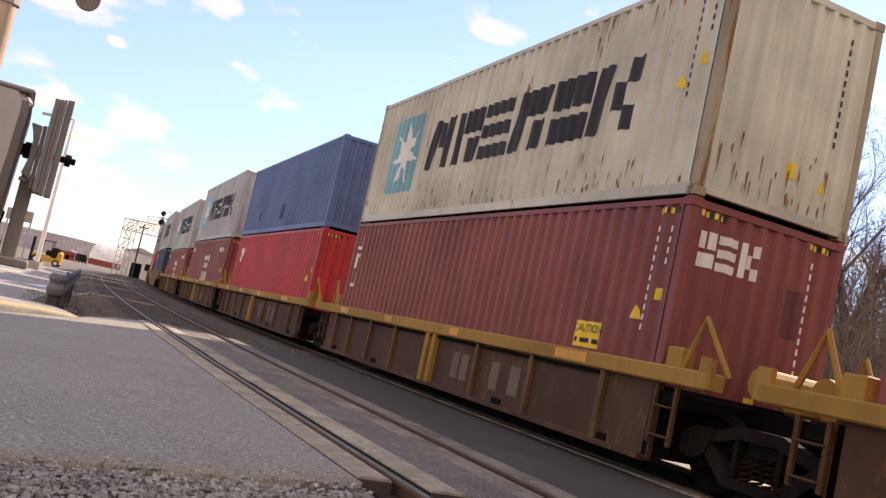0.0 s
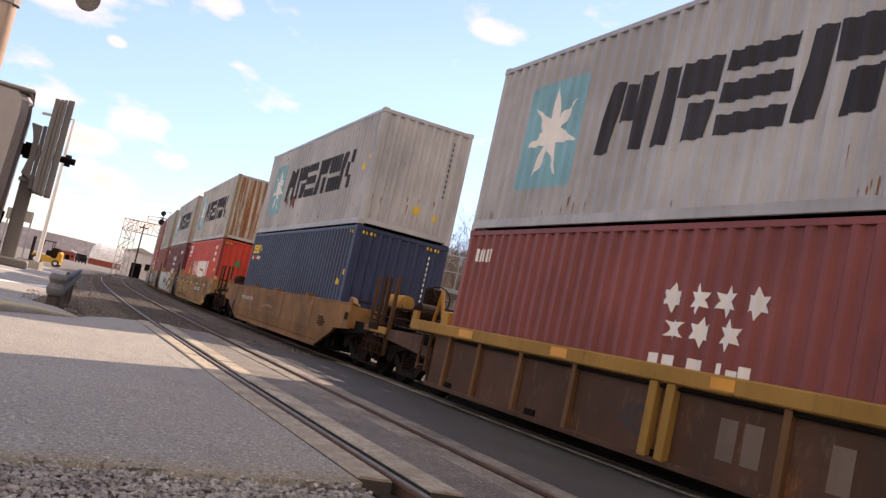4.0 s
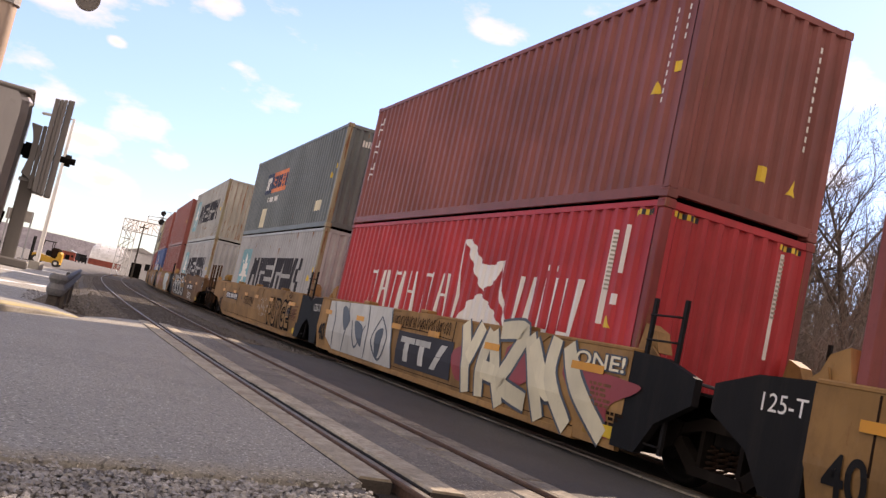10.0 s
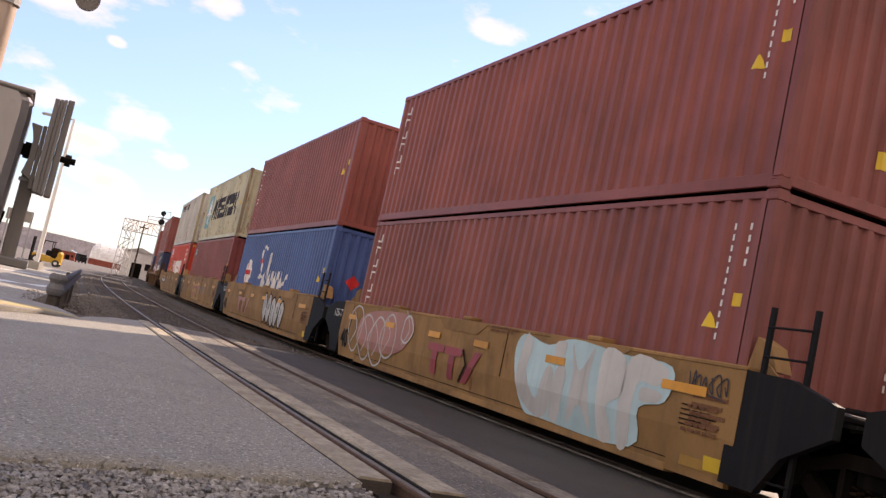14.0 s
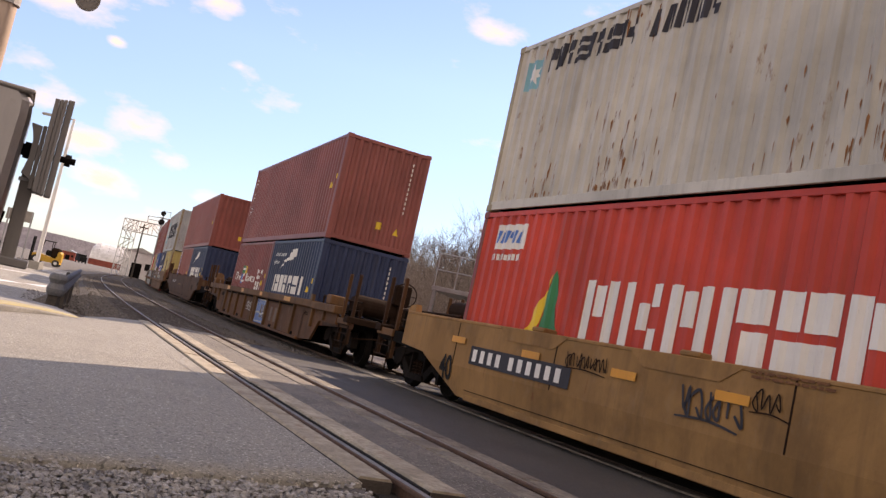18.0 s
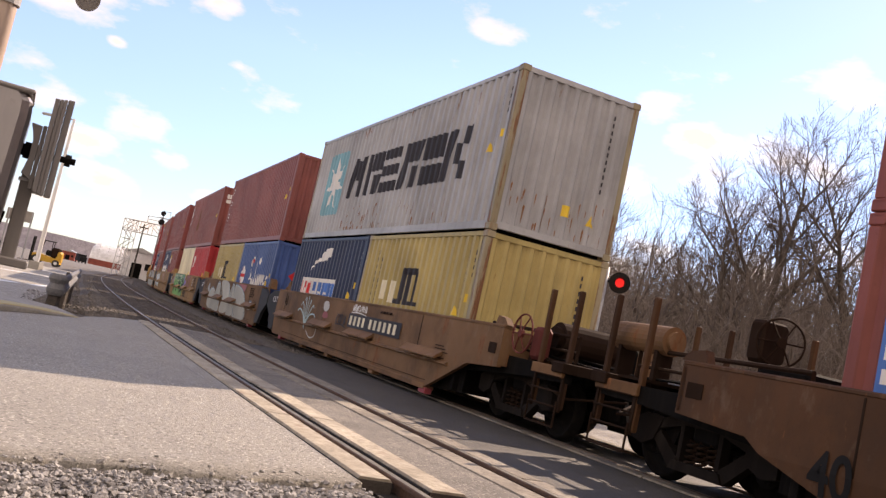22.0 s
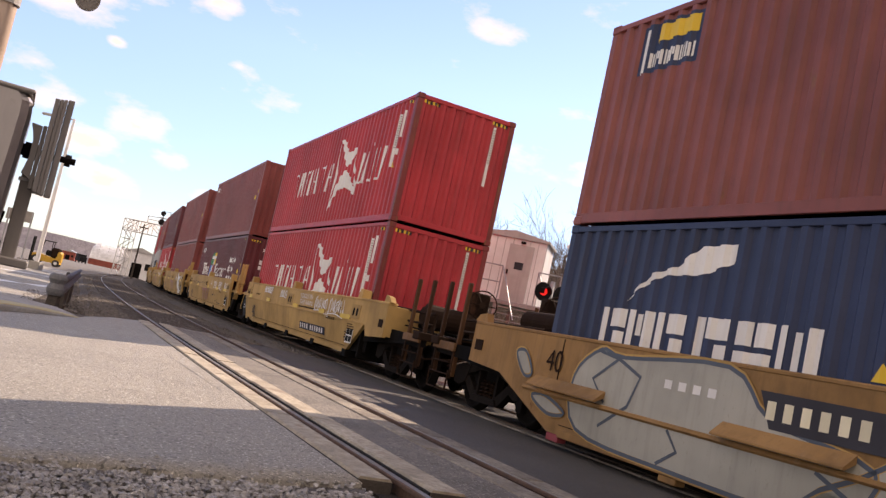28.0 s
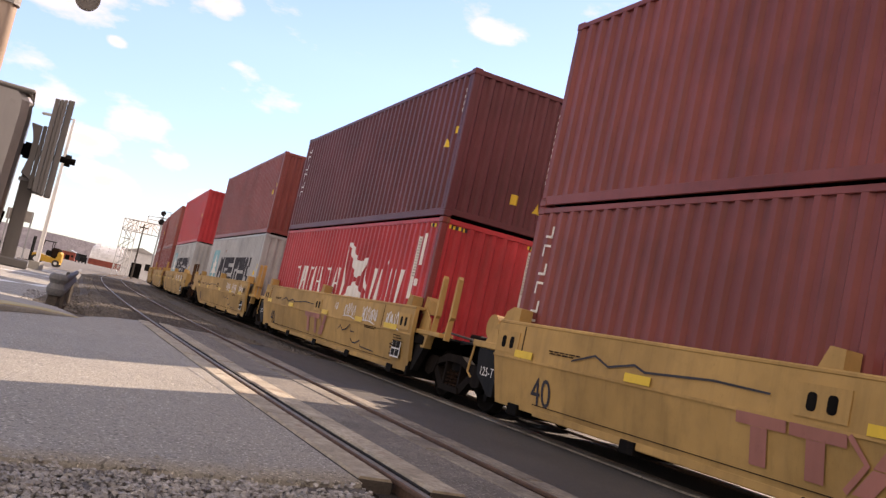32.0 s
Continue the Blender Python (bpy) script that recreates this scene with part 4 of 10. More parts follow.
def well_car(kind, colour, near, far, label, dark=None, trucks=(True, False), red_brake=False, plate="125-T"):
    """near and far: ('joint' or 'coupler', how far the end reaches past the load)."""
    car = thing("well_car", label, "railway car", "well cars of the train")
    dark = dark or (SHIELD if kind == "ledge" else STEEL_B)
    car_frame(car, colour, STEEL_D, near, far)
    nx, fx = -6.096 - 0.14, 6.096 + 0.14
    if kind == "ribbed":
        chord = RIB_TOP if colour is RIB else RIBEDGE
        for g in (1, -1):
            if near[1] > 4.2:
                for e in (-1, 1):
                    q = lambda d: e * (6.096 + d)
                    part("end_panel", flip(Shape().prism([(q(0.1), 0.24), (q(0.1), 1.10), (q(3.2), 1.10), (q(3.2), 0.82), (q(1.75), 0.80), (q(1.25), 0.30)], 1.30, 1.36), g), colour, car)
                    part("end_chord", flip(Shape().box(*sorted((q(1.08), q(3.25))), 1.22, 1.472, 1.06, 1.25, 0.02), g), chord, car)
                    for d in (1.15, 2.2):
                        part("rib", flip(Shape().box(q(d) - 0.05, q(d) + 0.05, 1.355, 1.43, 0.62 if d < 2 else 0.84, 1.075, 0.012), g), RIBEDGE, car)
                    part("anchor_block", flip(Shape().box(*sorted((q(2.35), q(2.75))), 1.10, 1.46, 1.25, 1.48, 0.03), g), chord, car)
            part("side_panel", flip(stored_shape("rib_panel", lambda: Shape().prism([(nx - 0.1, 0.24), (nx - 0.1, 1.10), (fx + 0.1, 1.10), (fx + 0.1, 0.24)], 1.30, 1.36)), g), colour, car)
            part("top_chord", flip(stored_shape("rib_chord", lambda: Shape().box(nx - 0.95, fx + 0.95, 1.22, 1.475, 1.08, 1.27, 0.02)), g), chord, car)
            part("bottom_chord", flip(stored_shape("rib_foot", lambda: Shape().box(nx, fx, 1.22, 1.43, 0.20, 0.27, 0.01)), g), colour, car)
            for i, x in enumerate((-5.3, -3.55, -1.85, -0.2, 0.1, 1.75, 3.15, 4.45, 5.55)):
                w = 0.05 if i not in (3, 4) else 0.07
                rib_paint = chord if i in (3, 4) else RIBEDGE
                part("rib", stored(("rib", g, i in (3, 4)), lambda: flip(Shape().box(-w, w, 1.355, 1.455 if i in (3, 4) else 1.43, 0.25, 1.085, 0.012), g), rib_paint), rib_paint, car, m=pose(x, 0, 0))
            for x, w, mt in ((-4.6, 0.75, ORANGE), (-1.0, 0.35, ORANGE), (2.1, 0.4, ORANGE), (4.9, 0.5, ORANGE)):
                part("reflector", flip(Shape().box(x - w / 2, x + w / 2, 1.477, 1.481, 1.12, 1.24), g), mt, car)
            part("conduit", flip(Shape().tube([(-5.2, 1.40, 1.04), (5.4, 1.40, 1.04)], 0.02, 6), g), STEEL_D, car)
        bars_on_side(car, "owner_blocks", [(-2.60, -2.35, 0.45, 0.86), (-3.25, -2.95, 0.45, 0.86), (-1.55, -1.30, 0.45, 0.86), (-1.20, -0.95, 0.45, 0.86)], 1.3615, FAINT, "faint worn blocks")
        words_on_side(car, "40", 0.72, 0.45, 0.34, 1.363, BLACKP, "black stencilled forty")
        for e, (k, reach) in ((-1, near), (1, far)):
            for g in (1, -1):
                x = lambda d: e * (6.096 + d)
                part("lifting_lug", flip(Shape().prism([(x(0.95), 1.10), (x(0.95), 1.42), (x(1.12), 1.42), (x(1.14), 1.10)], 1.40, 1.47), g), chord, car)
                if near[1] > 4.2:
                    continue
                part("step", flip(ladder_shape(*sorted((x(0.25), x(0.60))), 0.42, 1.05, 1.40, 2), g), RUSTPOST, car)
                part("guide_arm", flip(Shape().tube([(x(0.35), 1.2, 1.25), (x(0.62), 1.2, 1.85), (x(1.0), 1.1, 1.25)], 0.035, 6), g), chord, car)
                part("container_guide", flip(Shape().box(*sorted((x(0.10), x(0.36))), 1.05, 1.25, 1.24, 1.50, 0.02), g), chord, car)
            if k == "coupler":
                coupler_dress(car, e, reach, chord, red_brake)
            else:
                part("brake_rigging", Shape().box(*sorted((x(0.35), x(0.9))), -0.9, -0.3, 1.02, 1.42, 0.04).disc((x(1.0), 0.3, 1.28), (0, 1, 0), 0.17, 0.8, 14), chord, car)
    else:
        top = {"tan": 1.40, "brown": 1.36, "ledge": 1.42, "yellow": 1.50}[kind]
        low = {"tan": 0.20, "brown": 0.22, "ledge": 0.16, "yellow": 0.30}[kind]
        crease = {"tan": 0.66, "brown": 0.62, "ledge": 0.66, "yellow": 0.98}[kind]
        tuck = {"tan": 0.06, "brown": 0.05, "ledge": 0.02, "yellow": 0.12}[kind]
        a, b = nx - 0.15, fx + (-0.16 if kind == "yellow" else 0.04)
        for g in (1, -1):
            fc, nc = far[0] == "coupler", near[0] == "coupler"
            hi = [(-6.65, crease), (-6.85, 0.74), (-7.88, 0.80), (-7.88, top - 0.05)] if nc else [(a, crease), (a, top - 0.05)]
            hi += [(7.88, top - 0.05), (7.88, 0.80), (6.85, 0.74), (6.65, crease)] if fc else [(b, top - 0.05), (b, crease)]
            lo = [(-6.65, crease), (-5.35, low)] if nc else [(a, crease), (a + 0.1, low)]
            lo += [(5.35, low), (6.65, crease)] if fc else [(b - 0.1, low), (b, crease)]
            part("side_panel", flip(fold(hi, lo, 1.46, 0.07, tuck), g), colour, car)
            part("top_chord", flip(stored_shape(("top_chord", kind, nc, fc), lambda: Shape().box(-7.88 if nc else a, 7.88 if fc else b, 1.27, 1.468, top - 0.055, top, 0.015)), g), colour, car)
            part("bottom_chord", flip(stored_shape(("bottom_chord", kind), lambda: Shape().box(a + 1.0, b - 1.2, 1.25, 1.475 - tuck, low - 0.03, low + 0.07, 0.012)), g), colour, car)
            if kind in ("tan", "brown"):
                for x in (-3.6, 0.1, 3.3):
                    part("gusset", flip(Shape().prism([(x - 0.95, top - 0.01), (x + 0.95, top - 0.01), (x + 0.62, top - 0.20), (x - 0.62, top - 0.20)], 1.466, 1.472).box(x - 0.16, x + 0.16, 1.16, 1.40, top, top + 0.07, 0.02), g), colour, car)
            if kind == "ledge":
                for x in (-5.1, -1.6, 1.4, 5.0):
                    sec = ((1.458, 0.76), (1.458, 0.83), (1.475, 0.83), (1.620, 0.705), (1.620, 0.685), (1.605, 0.680))
                    v = [(q, yy, zz) for q in (x - 0.80, x + 0.80) for yy, zz in sec]
                    n = len(sec)
                    part("ledge", flip(Shape().add(v, [tuple(range(n)), tuple(reversed(range(n, 2 * n)))] + [(i, i + n, (i + 1) % n + n, (i + 1) % n) for i in range(n)]), g), colour, car, "sloping plate welded along the side")
                part("belt_rail", flip(Shape().tube([(a + 0.2, 1.47, 0.64), (b - 0.2, 1.47, 0.64)], 0.035, 6), g), colour, car)
                for x in (-5.3, -2.6, 0.6, 2.9, 5.2):
                    part("foot", flip(Shape().box(x - 0.14, x + 0.14, 1.30, 1.44, low - 0.10, low, 0.01), g), CRIMSON if abs(x) > 5 else colour, car)
            if kind == "yellow":
                part("crease_rail", flip(Shape().box(a, b, 1.455, 1.475, crease - 0.015, crease + 0.015), g), colour, car)
                for x in (nx + 0.30, 0.0, fx - 0.52):
                    w = 0.30
                    part("hook_plate", flip(Shape().prism([(x - w, 1.04), (x - w, 1.34), (x + w, 1.34), (x + w, 1.04)], 1.46, 1.474), g), colour, car)
                    for hx in (x - 0.115, x + 0.115):
                        part("hook_hole", flip(Shape().prism(rounded(hx - 0.055, hx + 0.055, 1.10, 1.27, 0.04), 1.4745, 1.478), g), STEEL_D, car)
                    part("stacking_post", flip(Shape().prism([(x - 0.13, 1.48), (x - 0.13, 1.68), (x + 0.05, 1.70), (x + 0.16, 1.48)], 1.24, 1.44), g), colour, car)
            ry = 1.484
            zz = {"tan": 1.02, "brown": 1.0, "ledge": 1.15, "yellow": 1.0}[kind]
            if kind in ("tan", "yellow"):
                for x in ((5.5, 3.2, 1.05, -0.75, -2.95, -5.55) if kind == "tan" else (5.2, 2.6, -0.75, -3.35, -5.3)):
                    w = 0.36 if x < -5 else 0.24
                    part("reflector", flip(Shape().box(x - w, x + w, ry, ry + 0.003, zz, zz + 0.10), g), ORANGE if kind == "tan" else YELLOW, car)
        if kind in ("tan", "yellow", "brown"):
            if kind == "yellow":
                words_on_side(car, "40", 4.95, 0.43, 0.36, 1.373, BLACKP, "black stencilled forty", 0.177)
            else:
                words(car, kind, "40", 6.05, 0.40, 0.40, STEEL_B, 0.46, fat=0.02, label="black stencilled forty")
        for xs in ((-4.75, -1.5, 2.6, 5.6) if kind in ("tan", "brown") else (-4.75, 5.3)):
            part("weld_seam", Shape().box(xs - 0.012, xs + 0.012, 1.4605, 1.4645, crease + 0.01, top - 0.06), STEEL_BR, car)
        part("sill_seam", Shape().box(a + 1.0, b - 1.2, 1.4645 - tuck * 0.72, 1.4675 - tuck * 0.72, low + 0.12, low + 0.13), STEEL_BR, car)
        bars_on_side(car, "capacity_data", [(-5.9 - 0.1 * (i % 3), -5.55, 0.90 - i * 0.05, 0.915 - i * 0.05) for i in range(5)], 1.4665, STEEL_BR, "rows of dark stencilled data")
        if kind == "tan":
            bars_on_side(car, "data_panel", [(-6.30, -5.62, 0.30, 0.44)], 1.4225, RIB_TOP, "dull yellow data label")
            for k in range(4):
                bars_on_side(car, "data_row", [(-6.22 + 0.06 * (k % 2), -5.70, 1.0 - k * 0.09, 1.04 - k * 0.09)], 1.4665, RUSTP)
        if kind == "yellow":
            bars_on_side(car, "consolidated_label", [(-5.95, -5.50, 0.50, 0.80)], 1.4320, WHITE, "white-edged service label")
            for dx, dz in ((0.03, 0.18), (0.24, 0.18), (0.03, 0.03), (0.24, 0.03)):
                bars_on_side(car, "label_cell", [(-5.95 + dx, -5.95 + dx + 0.18, 0.50 + dz, 0.50 + dz + 0.12)], 1.4365, STEEL_B)
        for e, (k, reach) in ((-1, near), (1, far)):
            x = lambda d: e * (6.096 + d)
            if k == "coupler":
                coupler_dress(car, e, reach, colour, red_brake)
                part("end_web", Shape().prism([(x(-0.95), low + 0.02), (x(0.42), low + 0.10), (x(0.42), crease + 0.06), (x(-0.95), crease + 0.06)], 1.238, 1.268), STEEL_D, car)
                part("end_plate", Shape().box(*sorted((x(1.70), x(1.785))), -1.46, 1.46, 0.82, top - 0.06, 0.01), colour, car)
                part("end_deck", Shape().prism([(x(0.20), 1.06), (x(0.20), 1.10), (x(1.70), top - 0.08), (x(1.70), top - 0.12)], -1.38, 1.38), STEEL_BR, car)
                for g in (1, -1):
                    part("lifting_lug", flip(Shape().prism([(x(1.45), top), (x(1.50), top + 0.13), (x(1.72), top + 0.10), (x(1.84), top)], 1.34, 1.45), g), colour, car)
                    if kind != "tan":
                        part("tie_down", flip(Shape().box(*sorted((x(1.42), x(1.66))), 1.462, 1.472, 0.98, 1.14, 0.002), g), STEEL_BR, car)
                if kind == "tan" and e < 0:
                    part("service_label", Shape().box(*sorted((x(1.36), x(1.68))), 1.462, 1.466, 0.92, 1.20), CHALK, car, "white-edged service label")
                    for d0, d1, z0, z1 in ((1.38, 1.54, 0.995, 1.185), (1.555, 1.665, 0.995, 1.185), (1.38, 1.665, 0.93, 0.98)):
                        part("label_cell", Shape().box(*sorted((x(d0), x(d1))), 1.466, 1.469, z0, z1), STEEL_B, car)
            else:
                d = dark
                joint_dress(car, e, colour, d, reach, plate if e > 0 else "", kind in ("tan",) and e < 0)
                if kind == "yellow" and e < 0:
                    for dd in (0.85, 1.48):
                        for g in (1, -1):
                            part("ladder_post", flip(Shape().prism([(x(dd), 1.0), (x(dd + 0.02), 1.35), (x(dd + 0.07), 1.40), (x(dd + 0.07), 2.06), (x(dd + 0.03), 2.11), (x(dd), 2.06), (x(dd - 0.02), 1.35), (x(dd - 0.06), 1.2), (x(dd - 0.06), 1.0)], 1.22, 1.31), g), colour, car)
                if kind == "yellow" and e > 0:
                    part("air_reservoir", Shape().disc((x(0.95), 0.45, 1.38), (0, 1, 0), 0.20, 1.25, 18), colour, car, "yellow air tank")
    for e, (k, reach), want in ((-1, near, trucks[0]), (1, far, trucks[1])):
        if want:
            build_truck(car, e * (6.096 + (1.55 if k == "joint" else 2.75 if reach > 4.2 else 1.75)))
    return car


SHAPES = {}


def stored_shape(key, make):
    if key not in SHAPES:
        SHAPES[key] = make()
    return SHAPES[key]
# ---- ground, road and tracks ----
ground = Shape()
N = 24
for i in range(N):
    for j in range(N):
        xs, ys = [-3000 + 6000 * k / N for k in (i, i + 1)], [-3000 + 6000 * k / N for k in (j, j + 1)]
        ground.add([(xs[0], ys[0], -0.31), (xs[1], ys[0], -0.31), (xs[1], ys[1], -0.31), (xs[0], ys[1], -0.31)], [(0, 1, 2, 3)])
structure("ground", ground, DIRT, "grey gravelly ground that reaches the horizon")


def ragged(a, b, n, amp, seed):
    """A broken edge between two points."""
    rng = random.Random(seed)
    out = []
    for i in range(n + 1):
        t = i / n
        k = 0 if i in (0, n) else rng.uniform(-amp, amp)
        d = Vector((b[0] - a[0], b[1] - a[1])).normalized()
        out.append((a[0] + (b[0] - a[0]) * t - d.y * k, a[1] + (b[1] - a[1]) * t + d.x * k))
    return out


def on2(s, right):
    p = on_line(s, right)
    return (p.x, p.y)


# near side of the crossing: the asphalt falls away from the empty track
def road_z(off):
    return -0.03 if off > -1.1 else max(-0.17, -0.03 + 0.048 * (off + 1.1))


OFFS = [-1.095 - 0.15 * i for i in range(24)] + [-5.0, -6.0, -7.5, -9.0, -11.0, -14.0]
rng = random.Random(21)
rows = []
for off in OFFS:
    near = 7.12 + rng.uniform(-0.05, 0.05) + 0.30 * math.exp((off + 1.0) * 3)
    far = float(np.interp(off, [-14, -8.3, -5.4, -3.71, -3.18, -2.39, -2.26, -1.66, -1.13], [14.5, 16.6, 17.8, 19.1, 19.7, 20.4, 21.2, 22.35, 22.7])) + rng.uniform(-0.05, 0.05)
    z = road_z(off)
    row = [tuple(on_line(near, off, z - 0.10))]
    for i in range(31):
        row.append(tuple(on_line(near + (far - near) * i / 30, off, z + rng.uniform(-0.0015, 0.0015))))
    rows.append(row + [tuple(on_line(far, off, z - 0.10))])
structure("road", Shape().loft(rows, closed=False), ASPHALT, "worn grey asphalt of the level crossing", smooth=True)
mid = [on2(s, -0.312) for s in (7.0, 12, 18, 23.2)] + [on2(s, 0.312) for s in (23.0, 18, 12, 6.4)]
structure("road_panel_1", Shape().slab(mid, -0.15, -0.020), ASPHALT_M, "asphalt between the rails of the empty track")
# The strips beside and under the train have its shade in their colour.
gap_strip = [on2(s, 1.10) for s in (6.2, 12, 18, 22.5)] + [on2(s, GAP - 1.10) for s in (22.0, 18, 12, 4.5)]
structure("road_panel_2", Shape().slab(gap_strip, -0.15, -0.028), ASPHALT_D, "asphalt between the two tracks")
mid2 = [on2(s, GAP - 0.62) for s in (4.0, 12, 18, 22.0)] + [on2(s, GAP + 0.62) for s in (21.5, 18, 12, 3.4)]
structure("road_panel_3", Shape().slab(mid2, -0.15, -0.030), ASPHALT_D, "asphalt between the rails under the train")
far_strip = [on2(s, GAP + 1.05) for s in (3.0, 12, 21.0)] + [(13.0, 30.0), (30, 44), (40, 38), (24.0, 20.0)]
structure("road_far", Shape().slab(far_strip, -0.15, -0.030), ASPHALT, "asphalt beyond the train")

# street that runs off beyond the kerb
structure("street", Shape().slab([(-8.3, 17.0), (-8.4, 18.6), (-9.6, 22.6), (-13.2, 33.0), (-30, 80), (-70, 80), (-70, 40), (-30, 12), (-12, 10)], -0.32, -0.285), ASPHALT, "grey street beyond the kerb")
for n, (a, b) in enumerate((((-20.8, 45.0), (-20.6, 48.3)), ((-14.6, 31.0), (-14.65, 33.0)), ((-14.3, 33.6), (-14.55, 36.3)), ((-20.2, 48.8), (-20.2, 50.4)), ((-28.2, 65.0), (-26.0, 62.6)), ((-14.65, 37.9), (-14.4, 40.8)), ((-19.2, 50.0), (-20.8, 57.5)), ((-26.0, 67.0), (-24.6, 68.4)))):
    a, b = Vector(a), Vector(b)
    d = (b - a).normalized()
    q = Vector((0.93, 0.36)) * 0.28
    structure("lane_mark_%d" % (n + 1), Shape().slab([tuple(a - q), tuple(a + q), tuple(b + q), tuple(b - q)], -0.29, -0.280), WHITE, "worn white line on the street")

# raised nose of the pavement with a dipping kerb
NOSE = ((-14.0, 6.5, -13.0, 15.5, -0.02), (-9.2, 12.6, -10.5, 17.6, -0.02), (-7.95, 14.6, -9.0, 18.5, -0.02), (-7.24, 16.06, -8.1, 18.85, -0.02), (-6.99, 16.84, -7.4, 18.75, -0.03), (-6.72, 17.45, -6.95, 18.35, -0.06), (-6.53, 17.85, -6.62, 18.05, -0.095))
rows = []
for x, y, xb, yb, h in NOSE:
    u = Vector((xb - x, yb - y)); u = u / max(0.3, u.length)
    rows.append([(x, y, -0.30), (x + u.x * 0.01, y + u.y * 0.01, h - 0.04), (x + u.x * 0.045, y + u.y * 0.045, h - 0.006), (x + u.x * 0.10, y + u.y * 0.10, h), (xb, yb, h), (xb + u.x * 0.03, yb + u.y * 0.03, -0.31)])
structure("kerb", Shape().loft(rows), CONCRETE, "low concrete pavement nose with a worn kerb edge")
rows = [[(r[1][0] - 0.004, r[1][1] - 0.004, r[1][2]), (r[2][0] - 0.002, r[2][1] - 0.002, r[2][2] + 0.004), (r[3][0] * 1.0, r[3][1], r[3][2] + 0.004), (r[3][0] + (r[4][0] - r[3][0]) * 0.30, r[3][1] + (r[4][1] - r[3][1]) * 0.30, r[3][2] + 0.004), (r[3][0] + (r[4][0] - r[3][0]) * 0.30, r[3][1] + (r[4][1] - r[3][1]) * 0.30, r[3][2] - 0.02)] for r in rows]
structure("kerb_paint", Shape().loft(rows), KERBPAINT, "faded yellow paint along the kerb's edge")

RAIL = [(-0.070, -0.170), (-0.070, -0.155), (-0.012, -0.135), (-0.012, -0.045), (-0.036, -0.034), (-0.036, -0.008), (-0.028, -0.001), (0.028, -0.001), (0.036, -0.008), (0.036, -0.034), (0.012, -0.045), (0.012, -0.135), (0.070, -0.155), (0.070, -0.170)]
HEAD = [(-0.030, -0.006), (-0.026, 0.0), (0.026, 0.0), (0.030, -0.006)]
for t, (mid_, lo, hi) in enumerate(((0.0, -60, 230), (GAP, -60, 230))):
    for g in (-1, 1):
        k = 2 * t + (g > 0) + 1
        structure("rail_%d" % k, sweep(RAIL, lo, hi, mid_ + g * 0.7525, 2.5), RAIL_SIDE, "rusty steel rail")
        structure("rail_head_%d" % k, sweep(HEAD, lo, hi, mid_ + g * 0.7525, 2.5), RAIL_TOP, "worn bright rail head")

# ballast under the tracks, clear of the crossing
BED = [(-2.6, -0.32), (-1.75, -0.075), (1.75, -0.075), (2.6, -0.32)]
for n, (mid_, lo, hi) in enumerate(((0.0, 23.4, 230), (GAP, 22.3, 230), (0.0, -60, 5.2), (GAP, -60, 3.2))):
    structure("ballast_%d" % (n + 1), sweep(BED, lo, hi, mid_, 4.0), BALLAST, "ballast bed of the track")


for n, off in enumerate((-0.7525, 0.7525, GAP - 0.7525, GAP + 0.7525)):
    lo = (7.3, 6.3, 4.6, 3.2)[n]
    structure("flangeway_%d" % (n + 1), sweep([(-0.20, -0.155), (-0.20, -0.105), (0.20, -0.105), (0.20, -0.155)], lo, 22.4, off, 2.0), GREASE, "dark oily dirt packed beside the rail")


def plank_row(name, lo, hi, mid_, side, label, n=1, w=0.25, wood=TIMBER):
    """Timber planks along a rail in the crossing."""
    base = structure(name, sweep([(-0.02, -0.16), (-0.02, -0.05), (0.02, -0.05), (0.02, -0.16)], lo, hi, mid_ + side, 2.0), TIE, label)
    rng = random.Random(int(abs(side) * 1000) + int(lo))
    s = lo
    while s < hi - 0.4:
        length = min(rng.choice((2.4, 2.7, 3.0)), hi - s)
        a, b, up = s + 0.015, s + length - 0.015, rng.uniform(-0.006, 0.004)
        sh = sweep([(-w / 2, -0.15), (-w / 2, -0.022 + up), (-w / 2 + 0.012, -0.006 + up), (w / 2 - 0.015, -0.004 + up), (w / 2, -0.02 + up), (w / 2, -0.15)], a, b, mid_ + side, 1.5)
        plank = part("plank", sh, wood, base)
        if s == lo:
            part("plank_end", sweep([(-w / 2 + 0.002, -0.15), (-w / 2 + 0.002, -0.024 + up), (w / 2 - 0.002, -0.022 + up), (w / 2 - 0.002, -0.15)], a - 0.012, a, mid_ + side, 1.5), TIE, plank, "dark tarred end of the plank")
        part("tarred_edge", sweep([(w / 2 + 0.001, -0.15), (w / 2 + 0.001, -0.024 + up), (w / 2 + 0.012, -0.03 + up), (w / 2 + 0.012, -0.15)], a, b, mid_ + side, 1.5), GREASE, plank, "black tarred edge")
        part("tarred_edge", sweep([(-w / 2 - 0.012, -0.15), (-w / 2 - 0.012, -0.03 + up), (-w / 2 - 0.001, -0.026 + up), (-w / 2 - 0.001, -0.15)], a, b, mid_ + side, 1.5), GREASE, plank, "black tarred edge")
        s += length
    return base


